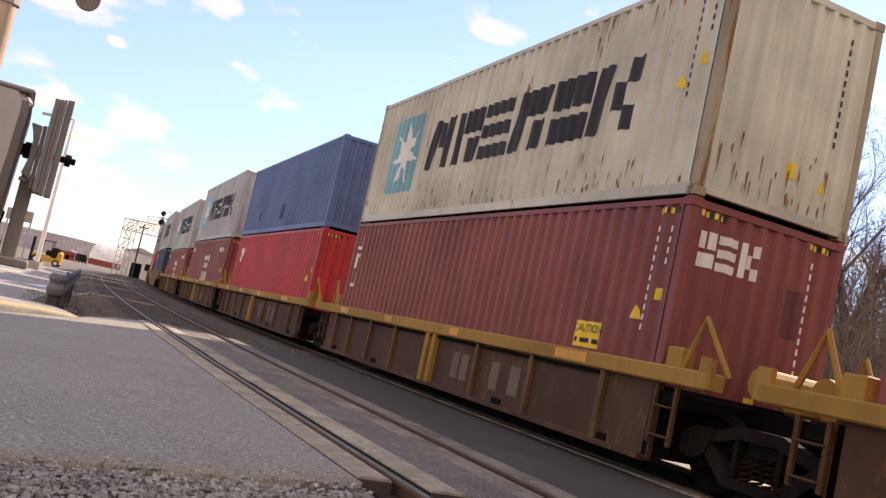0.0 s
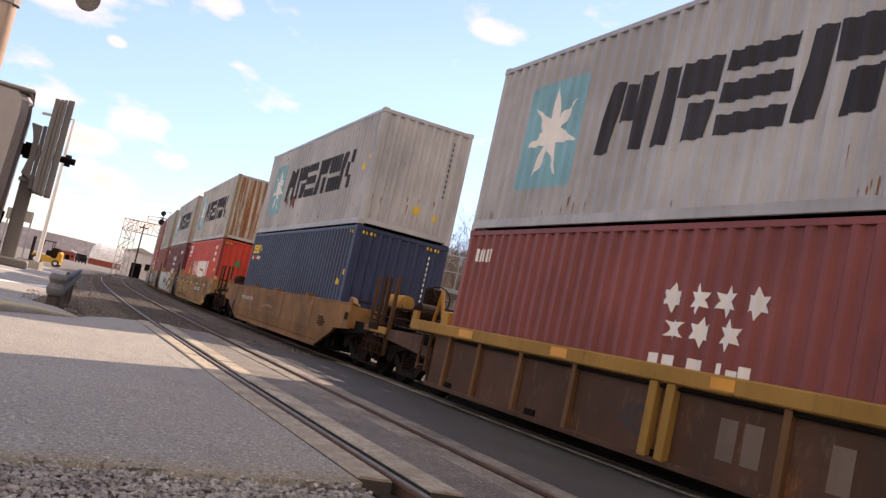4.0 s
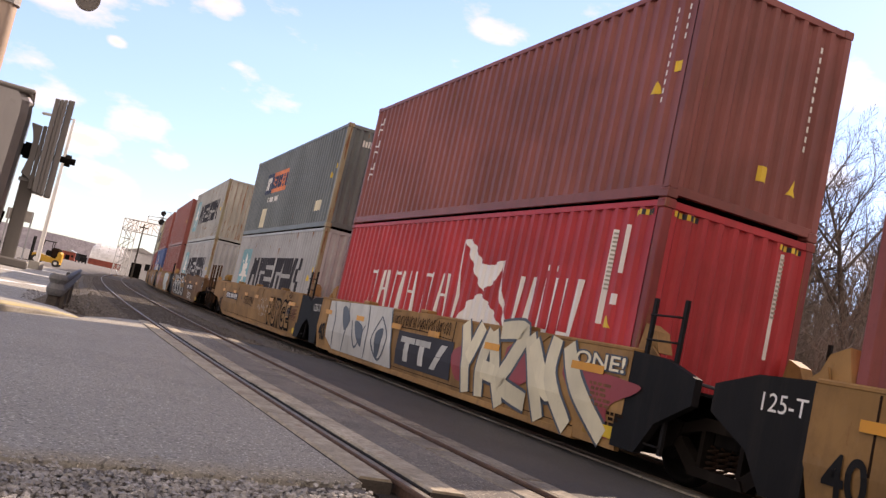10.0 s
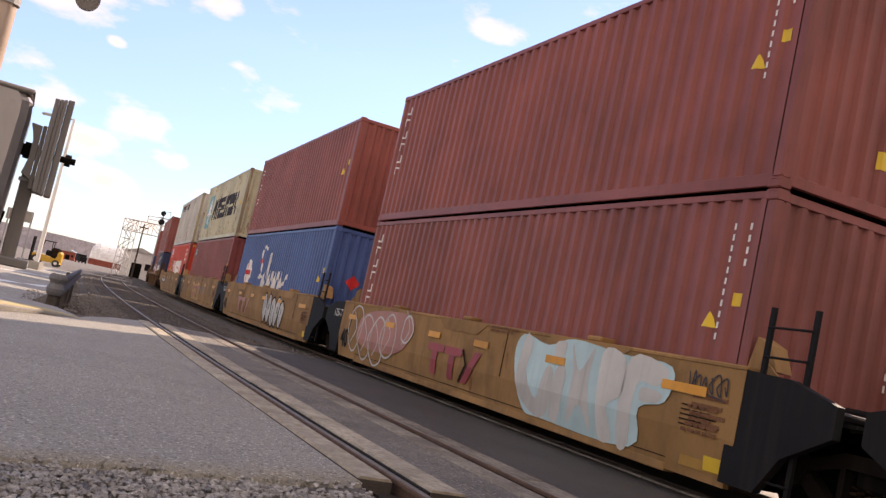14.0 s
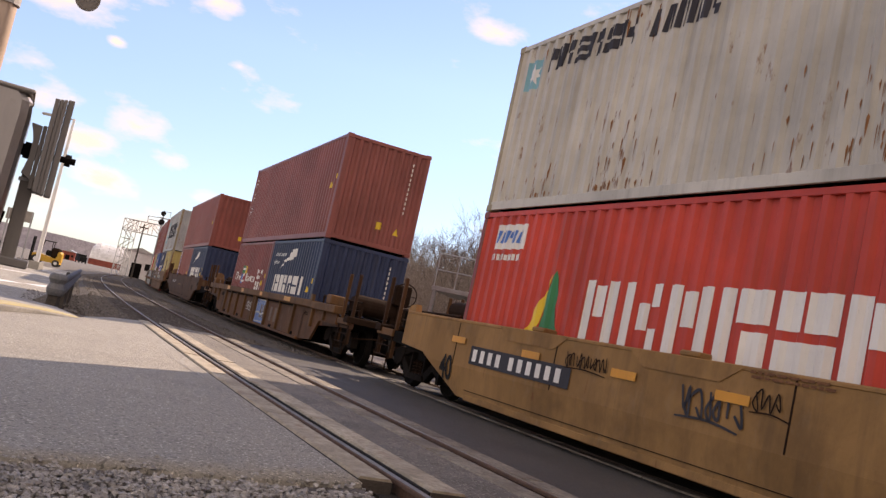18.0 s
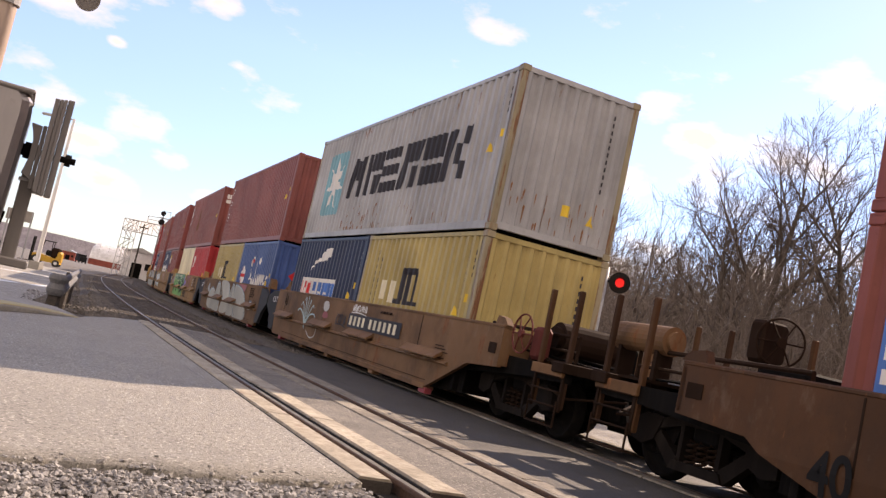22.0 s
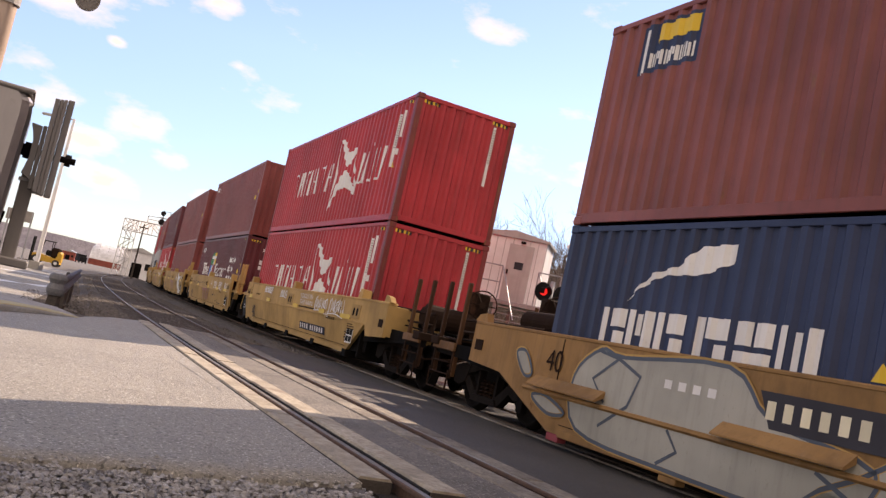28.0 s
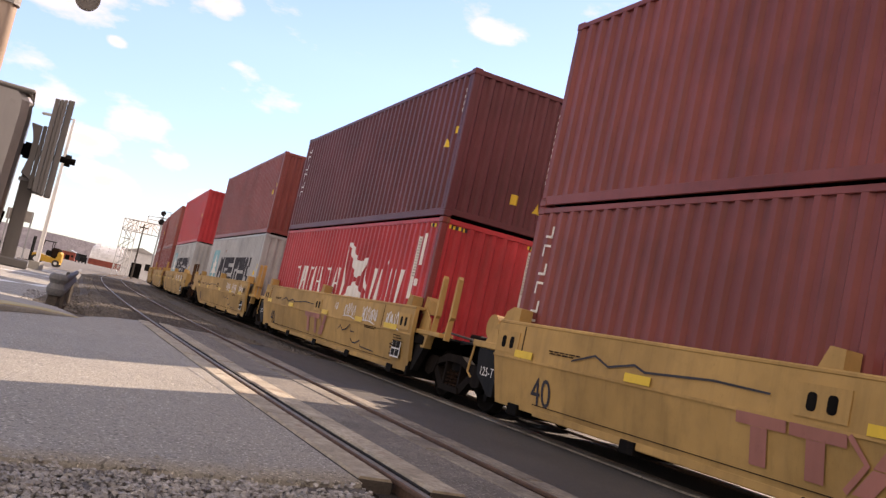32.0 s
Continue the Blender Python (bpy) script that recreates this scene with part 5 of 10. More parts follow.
plank_row("crossing_plank_row_1", 7.42, 22.9, 0.0, -0.955, "weathered timber planks outside the rail")
plank_row("crossing_plank_row_2", 7.28, 23.2, 0.0, -0.455, "weathered timber planks inside the rail", w=0.27)
plank_row("crossing_plank_row_3", 6.45, 23.0, 0.0, 0.455, "grimy timber planks inside the far rail", w=0.27, wood=TIMBER_D)
plank_row("crossing_plank_row_4", 6.1, 22.6, 0.0, 0.945, "grimy timber planks outside the far rail", wood=TIMBER_D)
plank_row("crossing_plank_row_5", 4.4, 22.0, GAP, -0.945, "grimy timber planks beside the train's rail", wood=TIMBER_D)
plank_row("crossing_plank_row_6", 3.0, 21.2, GAP, 0.945, "grimy timber planks beside the train's far rail", wood=TIMBER_D)

# sleepers seen beyond the crossing
for n, (mid_, lo, hi) in enumerate(((0.0, 23.6, 80), (GAP, 22.6, 60), (0.0, 5.0, 6.4))):
    base = structure("sleeper_bed_%d" % (n + 1), sweep([(-0.05, -0.17), (-0.05, -0.12), (0.05, -0.12), (0.05, -0.17)], lo, hi, mid_, 4.0), TIE, "line of dark timber sleepers")
    s = lo
    tie = Shape().box(-0.115, 0.115, -1.3, 1.3, -0.13, -0.045, 0.012).mesh("sleeper", TIE)
    while s < hi:
        p = on_line(s, mid_)
        o = part("sleeper", tie, TIE, base, m=pose(p.x, p.y, random.uniform(-0.01, 0.0), 0, 0, line_turn(s) + random.uniform(-1, 1)))
        s += 0.53


def stones(name, places, label, lo, hi, material=STONE):
    """Broken stone, many small angular pieces."""
    v, f = [], []
    rng = random.Random(len(places))
    for x, y, z in places:
        r = rng.uniform(lo, hi)
        k = len(v)
        q = Euler((rng.uniform(0, 6), rng.uniform(0, 6), rng.uniform(0, 6))).to_matrix()
        for d in ((1, 0, 0), (-1, 0, 0), (0, 1, 0), (0, -1, 0), (0, 0, 1), (0, 0, -1), (0.6, 0.6, 0.5), (-0.6, -0.5, 0.6)):
            p = q @ Vector(d) * r * rng.uniform(0.7, 1.15)
            v.append((x + p.x, y + p.y, z + p.z * 0.7))
        f += [tuple(k + i for i in t) for t in ((0, 2, 6), (2, 4, 6), (4, 0, 6), (2, 1, 4), (1, 3, 7), (3, 4, 7), (4, 1, 7), (3, 0, 4), (2, 0, 5), (1, 2, 5), (3, 1, 5), (0, 3, 5))]
    me = bpy.data.meshes.new(name)
    me.from_pydata(v, [], f)
    me.materials.append(material)
    return tagged(new(name, me), label, "gravel", "", "stuff")


def along(x, y):
    """How far along the empty track a place lies, and how far to its right."""
    s = float(LINE_S[int(np.argmin((LINE_X - x) ** 2 + (LINE_Y - y) ** 2))])
    p, t = on_line(s), float(np.interp(s, LINE[0], LINE[3]))
    return s, (x - p.x) * math.cos(t) + (y - p.y) * math.sin(t)


LINE_S = np.arange(0, 14, 0.05)
LINE_X, LINE_Y = np.interp(LINE_S, LINE[0], LINE[1]), np.interp(LINE_S, LINE[0], LINE[2])
rng = random.Random(7)
near_pts = []
for i in range(26000):
    x, y = rng.uniform(-3.6, 1.4), rng.uniform(2.8, 6.9)
    s, off = along(x, y)
    if off < -1.12 and s < 7.08:
        near_pts.append((x, y, road_z(off) - 0.025 + rng.uniform(-0.008, 0.014)))
    elif off < -1.12 and s < 7.6 and rng.random() < 0.14 * math.exp(-(s - 7.08) * 7):
        near_pts.append((x, y, road_z(off) + 0.004))
stones("gravel", near_pts, "loose grey crushed stone beside the asphalt", 0.010, 0.030)
bal = []
for i in range(9000):
    s = 23.2 + 60 * rng.random() ** 1.7
    off = rng.choice((rng.uniform(-2.6, -0.85), rng.uniform(-0.65, 0.65), rng.uniform(0.85, GAP - 0.85), rng.uniform(GAP - 0.65, GAP + 0.65)))
    p = on_line(s, off)
    bal.append((p.x, p.y, -0.07 if abs(off) < 1.8 or abs(off - GAP) < 1.8 else -0.15))
for i in range(5200):
    s, off = rng.uniform(20.6, 34.0), rng.uniform(-3.6, -1.2)
    p = on_line(s, off)
    if s > float(np.interp(off, [-3.6, -2.4, -1.66, -1.1], [23.4, 21.3, 22.5, 22.9])):
        bal.append((p.x, p.y, float(np.interp(off, [-2.7, -2.6, -1.75], [-0.30, -0.30, -0.07]))))
stones("ballast_stones", bal, "grey ballast stone round the sleepers", 0.02, 0.05, STONE_D)

rows = [[tuple(on_line(-6 + 13.3 * i / 12, off, road_z(off) - 0.035)) for i in range(13)] for off in OFFS]
structure("gravel_bed", Shape().loft(rows, closed=False), DIRT, "packed grey gravel beside the asphalt")


# cracks and tar lines in the asphalt
def tar_line(n, pts, w, seed):
    rng = random.Random(seed)
    rows = []
    for i in range(len(pts) - 1):
        a, b = Vector(pts[i]), Vector(pts[i + 1])
        for k in range(8):
            c = a + (b - a) * k / 8
            d = (b - a).normalized()
            q, h = Vector((d.y, -d.x)), w * rng.uniform(0.5, 1.2)
            rows.append([(e.x, e.y, road_z(along(e.x, e.y)[1]) + 0.0045) for e in (c - q * h, c + q * h)])
    structure("tar_line_%d" % n, Shape().loft(rows, closed=False), TAR, "dark tar-filled seam in the asphalt")


tar_line(1, ((-3.6, 13.4), (-2.6, 11.3), (-1.9, 9.8)), 0.008, 4)

# ---- trees beyond the train ----
def branch(shape, twigs, p, d, length, r, depth, rng):
    n = 4 if depth > 2 else 3
    pts, rad = [p.copy()], [r]
    for i in range(n):
        d = (d + Vector((rng.uniform(-1, 1), rng.uniform(-1, 1), rng.uniform(-0.5, 0.9))) * (0.13 if depth > 3 else 0.15)).normalized()
        p = p + d * length / n
        pts.append(p.copy())
        rad.append(r * (1 - 0.45 * (i + 1) / n))
    (shape if depth > 1 else twigs).tube(pts, r, 7 if depth > 3 else 5 if depth > 1 else 3, rad)
    if depth <= 0:
        for k in range(3):
            a = pts[rng.choice((1, 2, 3))]
            twigs.tube([a, a + (d + Vector((rng.uniform(-1, 1), rng.uniform(-1, 1), rng.uniform(-0.3, 1)))).normalized() * length * 0.6], 0.004, 3, (0.006, 0.003))
        return
    kids = 3 if depth > 3 else rng.choice((3, 4)) if depth > 1 else 5
    for k in range(kids):
        at = rng.choice((2, 3, 4)) if k else n
        at = min(at, n)
        out = d.orthogonal().normalized()
        out = Matrix.Rotation(rng.uniform(0, 6.28), 3, d) @ out
        nd = (d * 0.85 + out * rng.uniform(0.45, 0.95) + Vector((0, 0, 0.22))).normalized()
        branch(shape, twigs, pts[at], nd, length * rng.uniform(0.58, 0.80), max(0.006, rad[at] * rng.uniform(0.56, 0.74)), depth - 1, rng)


def bare_tree(x, y, height, seed, lean=(0, 0), r=0.22, depth=5, label="tall bare winter tree with spreading limbs"):
    rng = random.Random(seed)
    t = thing("bare_tree", label, "tree", "bare trees beyond the track", pose(x, y, -0.2))
    trunk, limbs, twigs = Shape(), Shape(), Shape()
    d = Vector((lean[0], lean[1], 1)).normalized()
    p, pts, rad = Vector((0, 0, 0)), [Vector((0, 0, 0))], [r * 1.35]
    h0 = height * 0.34
    for i in range(5):
        d = (d + Vector((rng.uniform(-1, 1), rng.uniform(-1, 1), 0)) * 0.06).normalized()
        p = p + d * h0 / 5
        pts.append(p.copy()); rad.append(r * (1.0 - 0.05 * i))
    trunk.tube(pts, r, 9, rad)
    for k in range(4):
        out = Matrix.Rotation(1.57 * k + rng.uniform(-0.5, 0.5), 3, d) @ d.orthogonal().normalized()
        nd = (d + out * rng.uniform(0.25, 0.75)).normalized()
        branch(limbs, twigs, pts[-1 - (k % 3)], nd, height * rng.uniform(0.22, 0.30), r * rng.uniform(0.6, 0.82), depth - 1, rng)
    part("trunk", trunk, BARK, t)
    part("limb_frame", limbs, BARK, t)
    tagged(part("twig_mass", twigs, TWIG_D, t), "", "", "", "stuff")
    return t


def grow(trunk, limbs, twigs, p, d, length, r, level, rng):
    """One limb that runs on to its tip, with side limbs that leave it at a slant and turn upwards."""
    n = 7 if level == 0 else 6 if level < 3 else 4
    pts, rad, dirs = [p.copy()], [r], [d.copy()]
    bend = (0.07, 0.13, 0.19, 0.24, 0.28)[level]
    for i in range(n):
        d = (d + Vector((rng.uniform(-1, 1), rng.uniform(-1, 1), rng.uniform(-0.35, 0.75))) * bend).normalized()
        p = p + d * length / n
        pts.append(p.copy()); dirs.append(d.copy())
        rad.append(max(0.0035, r * (1 - (0.80 if level else 0.90) * (i + 1) / n)))
    (trunk if level == 0 else limbs if level < 3 else twigs).tube(pts, r, (10, 7, 5, 3, 3)[level], rad)
    if level == 4:
        return
    kids = (9, 9, 8, 5)[level]
    for k in range(kids):
        f = (0.36 + 0.64 * (k + 0.5) / kids if level == 0 else 0.18 + 0.82 * (k + 0.5) / kids) * n
        i = min(n - 1, int(f))
        q = pts[i] + (pts[i + 1] - pts[i]) * (f - i)
        out = Matrix.Rotation(2.4 * k + rng.uniform(-0.6, 0.6), 3, dirs[i]) @ dirs[i].orthogonal().normalized()
        nd = (dirs[i] * 0.95 + out * rng.uniform(0.55, 0.95) + Vector((0, 0, 0.15))).normalized()
        reach = length * (0.50, 0.50, 0.46, 0.5)[level] * rng.uniform(0.7, 1.15) * (1.1 - 0.45 * k / kids)
        grow(trunk, limbs, twigs, q, nd, reach, rad[i] * rng.uniform(0.40, 0.62) + 0.002, level + 1, rng)


def old_tree(x, y, height, seed, r, lean, label):
    rng = random.Random(seed)
    t = thing("bare_tree", label, "tree", "bare trees beyond the track", pose(x, y, -0.2))
    trunk, limbs, twigs = Shape(), Shape(), Shape()
    grow(trunk, limbs, twigs, Vector((0, 0, 0)), Vector((lean[0], lean[1], 1)).normalized(), height * 0.98, r, 0, rng)
    part("trunk", trunk, BARK, t, smooth=True)
    part("limb_frame", limbs, BARK, t)
    tagged(part("twig_mass", twigs, TWIG_D, t), "", "", "", "stuff")


for x, y, h, r, seed, lean in ((9.9, 27.8, 8.3, 0.27, 501, (-0.03, 0.0)), (9.2, 28.6, 6.9, 0.19, 502, (-0.14, 0.05)), (13.0, 27.2, 8.0, 0.24, 503, (-0.10, 0.04)), (15.4, 28.5, 7.9, 0.2, 506, (0.02, 0.0))):
    old_tree(x, y, h, seed, r, lean, "tall dark bare tree with upswept limbs beyond the track")
for i, (s, off, h, r) in enumerate(((30.5, 17.5, 9.5, 0.16), (15.0, 17.5, 8.4, 0.17), (36.0, 18.0, 11.0, 0.17), (42.0, 19.0, 10.5, 0.16), (12.0, 20.0, 8.8, 0.17), (48.0, 20.0, 11.0, 0.16), (28.5, 21.0, 11.5, 0.18), (20.0, 21.5, 9.5, 0.17), (55.0, 20.5, 10.5, 0.16), (33.5, 22.0, 11.0, 0.17), (63.0, 21.0, 10.5, 0.16), (72.0, 22.0, 11.0, 0.16))):
    p = on_line(s, off)
    bare_tree(p.x, p.y, h * 0.88, 100 + i, (0.07 * math.sin(5 * i), 0.07 * math.cos(3 * i)), r, 4)

# saplings and brush: thin stems past counting
stem, brush = Shape(), Shape()
rng = random.Random(11)
for i in range(3400):
    s, off = 4 + 88 * rng.random() ** 1.15, rng.uniform(12.5, 26)
    p = on_line(s, off, -0.2)
    h = rng.uniform(2.6, 6.4) * (0.55 if off < 14 else 1.0)
    d = Vector((rng.uniform(-0.24, 0.24), rng.uniform(-0.24, 0.24), 1))
    q = p + d * h * 0.55 + Vector((rng.uniform(-0.3, 0.3), rng.uniform(-0.3, 0.3), 0))
    e = p + d * h
    stem.tube([p, q, e], 0.03, 3, (0.026, 0.016, 0.005))
    for k in range(10):
        t = rng.uniform(0.2, 0.97)
        a = p + (e - p) * t
        b = a + Vector((rng.uniform(-1, 1), rng.uniform(-1, 1), rng.uniform(0.2, 1.3))) * h * 0.16
        stem.tube([a, b], 0.01, 3, (0.011, 0.004))
        for m in range(2):
            c = a + (b - a) * rng.uniform(0.3, 0.9)
            stem.tube([c, c + Vector((rng.uniform(-1, 1), rng.uniform(-1, 1), rng.uniform(-0.2, 1.0))) * h * 0.09], 0.006, 3, (0.006, 0.003))
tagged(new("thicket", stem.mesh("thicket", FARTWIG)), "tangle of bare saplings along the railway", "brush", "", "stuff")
for i in range(11000):
    s, off = 2 + 100 * rng.random() ** 1.2, rng.uniform(11.5, 27)
    p = on_line(s, off, -0.2)
    a = Vector((rng.uniform(-1, 1), rng.uniform(-1, 1), rng.uniform(0.5, 1.6))) * rng.uniform(0.5, 1.6)
    m = p + a * 0.6 + Vector((0, 0, rng.uniform(0, 0.4)))
    brush.tube([p, m, p + a + Vector((rng.uniform(-0.3, 0.3), rng.uniform(-0.3, 0.3), 0))], 0.01, 3, (0.014, 0.009, 0.003))
tagged(new("dry_brush", brush.mesh("dry_brush", BRUSH)), "dry brown brush and weeds under the trees", "brush", "", "stuff")
bank = sweep([(11.0, -0.17), (14.0, 0.10), (20.0, 0.9), (30.0, 2.2), (45.0, 2.5), (46.0, -0.17)], -40, 190, 0.0, 8.0)
structure("bank", bank, FIELD, "brown earth bank under the trees")
far_wood = Shape()
for i in range(3200):
    s, off = rng.uniform(-5, 150), rng.uniform(26, 44)
    p = on_line(s, off, 1.6)
    h = rng.uniform(4.5, 8.5)
    far_wood.tube([p, p + Vector((rng.uniform(-0.5, 0.5), rng.uniform(-0.5, 0.5), h))], 0.05, 3, (0.09, 0.02))
    for k in range(16):
        a = p + Vector((0, 0, h * rng.uniform(0.2, 0.97)))
        far_wood.tube([a, a + Vector((rng.uniform(-1, 1), rng.uniform(-1, 1), rng.uniform(0.3, 1.0))) * h * 0.20], 0.02, 3, (0.022, 0.006))
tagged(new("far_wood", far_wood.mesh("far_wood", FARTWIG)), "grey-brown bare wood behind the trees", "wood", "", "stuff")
# ---- crossing gate gear close to the camera ----
gate = thing("crossing_gate", "grey crossing gate mechanism with bolted counterweight plates", "crossing gate", "", pose(-2.04, 4.5, 0, 0, 0, 24.4))
case = Shape()
rows = []
for z, k in ((0.93, 0.0), (0.96, 0.03), (1.62, 0.05), (1.68, 0.045), (1.715, 0.02), (1.725, -0.03)):
    x1, y0, y1, c = -0.130 + k, -0.22, 0.22, 0.05
    rows.append([(-0.52, y0, z), (x1 - c, y0, z), (x1 - c * 0.3, y0 + c * 0.3, z), (x1, y0 + c, z), (x1, y1 - c, z), (x1 - c * 0.3, y1 - c * 0.3, z), (x1 - c, y1, z), (-0.52, y1, z)])
part("mechanism_case", case.loft(rows), CASE, gate, "silver rounded housing")
part("case_lid", Shape().box(-0.54, -0.085, -0.235, 0.235, 1.715, 1.738, 0.008), GREYPOST, gate)
for x0, x1, y0, z0, z1 in ((-0.016, 0.003, -0.12, 1.285, 1.600), (0.004, 0.025, -0.150, 1.276, 1.740), (0.026, 0.043, -0.146, 1.274, 1.743), (0.044, 0.060, -0.150, 1.272, 1.746), (0.063, 0.092, -0.138, 1.270, 1.752)):
    part("weight_plate", Shape().box(x0, x1, y0, 0.02, z0, z1, 0.003), PLATE, gate)
part("weight_plate", Shape().prism([(-0.060, 1.36), (-0.018, 1.33), (-0.018, 1.598), (-0.068, 1.603), (-0.056, 1.57), (-0.046, 1.53), (-0.044, 1.44)], -0.10, 0.0), PLATE, gate)
part("bolt", Shape().tube([(-0.10, 0, 1.475), (0.165, 0, 1.475)], 0.016, 8), STEEL_D, gate)
part("nut", Shape().disc((0.130, 0, 1.475), (1, 0, 0), 0.030, 0.028, 6), STEEL_D, gate)
part("nut", Shape().disc((-0.045, 0, 1.475), (1, 0, 0), 0.042, 0.06, 10).disc((-0.085, 0, 1.475), (1, 0, 0), 0.03, 0.04, 10), STEEL_D, gate)
part("weight_arm", Shape().box(-0.055, 0.010, -0.04, 0.04, 0.93, 1.36, 0.006), GREYPOST, gate)
part("arm_lip", Shape().box(-0.065, 0.0, -0.045, 0.045, 1.325, 1.34, 0.003), ALU, gate)
part("arm_foot", Shape().box(-0.30, 0.072, -0.08, 0.08, 0.905, 0.948, 0.008), GREYPOST, gate)
part("arm_link", Shape().disc((-0.11, -0.05, 1.0), (0, 1, 0), 0.045, 0.06, 12).tube([(-0.12, -0.05, 1.02), (-0.10, -0.05, 1.16)], 0.02, 8), STEEL_D, gate)
mast = thing("signal_mast", "tan painted crossing mast on a concrete foot", "mast", "", pose(-2.40, 4.5, 0))
part("pole", Shape().tube([(0, 0, -0.15), (0, 0, 4.2)], 0.055, 14), TANPIPE, mast, smooth=True)
part("collar", Shape().disc((0, 0, 2.2), (0, 0, 1), 0.066, 0.05, 14), ALU, mast)
part("footing", Shape().box(-0.3, 0.3, -0.3, 0.3, -0.16, 0.05, 0.03), CONCRETE, mast)
part("bracket", Shape().tube([(0.0, 0.0, 1.35), (0.12, 0.0, 1.35)], 0.05, 10), GREYPOST, mast)
part("bell_arm", Shape().tube([(0, 0, 2.40), (0.36, 0.02, 2.40), (0.39, 0.02, 2.30)], 0.018, 8), GREYPOST, mast)
part("bell", Shape().disc((0.39, 0.0, 2.29), (-0.4, 0.9, 0.1), 0.060, 0.05, 22), GREYPOST, mast, "round signal bell")


# ---- crossing signals beyond the train ----
def crossing_signal(x, y, turn, lit, label, cross, half, high):
    t = thing("crossing_signal", label, "railway signal", "crossing signals", pose(x, y, -0.31, 0, 0, turn))
    part("mast", Shape().tube([(0, 0, 0), (0, 0, high + 0.3)], 0.06, 12), GALV, t, smooth=True)
    part("footing", Shape().box(-0.3, 0.3, -0.3, 0.3, 0, 0.15, 0.03), CONCRETE, t)
    part("lamp_arm", Shape().tube([(-half, 0, high), (half, 0, high)], 0.03, 8), STEEL_B, t)
    for g in (-1, 1):
        a = part("lamp", Shape().disc((g * half, -0.06, high), (0, 1, 0), 0.235, 0.02, 28), STEEL_B, t, "black round lamp target")
        part("hood", Shape().loft([[(g * half + 0.115 * math.cos(q), yy, high + 0.115 * math.sin(q)) for q in (radians(-30 + 240 * i / 12) for i in range(13))] for yy in (-0.07, -0.30)], closed=False, caps=False), STEEL_B, a)
        part("lens", Shape().disc((g * half, -0.085, high), (0, 1, 0), 0.10, 0.03, 20), RED_LAMP if g == lit else DARK_LENS, a, "red lens")
    if cross:
        for k in (-1, 1):
            part("crossbuck_board", Shape().box(-0.60, 0.60, -0.012, 0.012, -0.11, 0.11, 0.01).moved(pose(0, -0.08 - 0.02 * k, 4.15, 0, 45 * k, 0)), WHITE, t, "white crossbuck board")
    return t


crossing_signal(3.65, 20.20, -10, 1, "crossing signal with a lit red lamp beyond the train", False, 0.32, 3.37)
crossing_signal(2.84, 22.60, 25, -1, "crossing signal with hooded red lamps beside a shed", False, 0.27, 3.00)
buck = thing("crossbuck", "white crossbuck on a pale pole", "railway sign", "", pose(3.25, 23.00, -0.31))
part("pole", Shape().tube([(0, 0, 0), (0, 0, 4.60 + 0.5)], 0.055, 12), WHITEBLD, buck, smooth=True)
for k in (-1, 1):
    part("crossbuck_board", Shape().box(-0.52, 0.52, -0.012, 0.012, -0.10, 0.10, 0.01).moved(pose(0.18, -0.08 - 0.02 * k, 4.60, 0, 50 * k, 0)), WHITEBLD, buck, "white crossbuck board")
part("track_sign", Shape().box(-0.10, 0.44, -0.10, -0.08, 4.60 - 0.75, 4.60 - 0.45, 0.01), WHITEBLD, buck, "small white sign plate")

# ---- raised equipment shed ----
shed = thing("equipment_shed", "white metal equipment shed on a raised steel platform", "shed", "", pose(2.55, 32.0, -0.15, 0, 0, -14))
part("wall", Shape().box(-1.15, 1.15, -1.0, 1.0, 2.85, 5.05, 0.02), WHITEBLD, shed, "white metal walls")
part("roof", Shape().prism([(-1.25, 5.05), (-1.25, 5.12), (0, 5.32), (1.25, 5.12), (1.25, 5.05)], -1.08, 1.08), ALU, shed)
for i in range(9):
    part("wall_seam", Shape().box(-1.15 + i * 0.2875 - 0.01, -1.15 + i * 0.2875 + 0.01, -1.012, -1.0, 2.88, 5.02), ALU, shed)
d = part("door", Shape().box(-0.1, 0.75, -1.035, -1.0, 2.88, 4.85, 0.01), ALU, shed, "grey metal door")
part("door_handle", Shape().box(-0.05, 0.0, -1.07, -1.035, 3.8, 3.95), STEEL_D, d)
part("notice", Shape().box(0.18, 0.48, -1.045, -1.036, 4.0, 4.25), BLACKP, d, "dark notice with unreadable print")
part("lamp_box", Shape().box(0.26, 0.42, -1.06, -1.0, 4.9, 4.98), STEEL_D, shed)
part("platform", Shape().box(-2.2, 2.0, -2.1, 1.2, 2.70, 2.85, 0.01), GALV, shed)
for x in (-2.1, 0.0, 1.9):
    for y in (-2.0, 1.1):
        part("leg", Shape().box(x - 0.06, x + 0.06, y - 0.06, y + 0.06, 0, 2.72), GALV, shed)
for x in (-2.15, -1.45, -0.75, 0.0, 1.2, 1.95):
    part("rail_post", Shape().tube([(x, -2.05, 2.85), (x, -2.05, 3.95)], 0.025, 6), GALV, shed)
for z in (3.40, 3.95):
    part("hand_rail", Shape().tube([(-2.15, -2.05, z), (0.0, -2.05, z)], 0.022, 6), GALV, shed)
    part("hand_rail", Shape().tube([(1.2, -2.05, z), (1.95, -2.05, z)], 0.022, 6), GALV, shed)
part("stair_rail", Shape().tube([(0.0, -2.05, 3.95), (0.9, -3.6, 2.2)], 0.022, 6).tube([(1.2, -2.05, 3.95), (2.1, -3.6, 2.2)], 0.022, 6), GALV, shed)
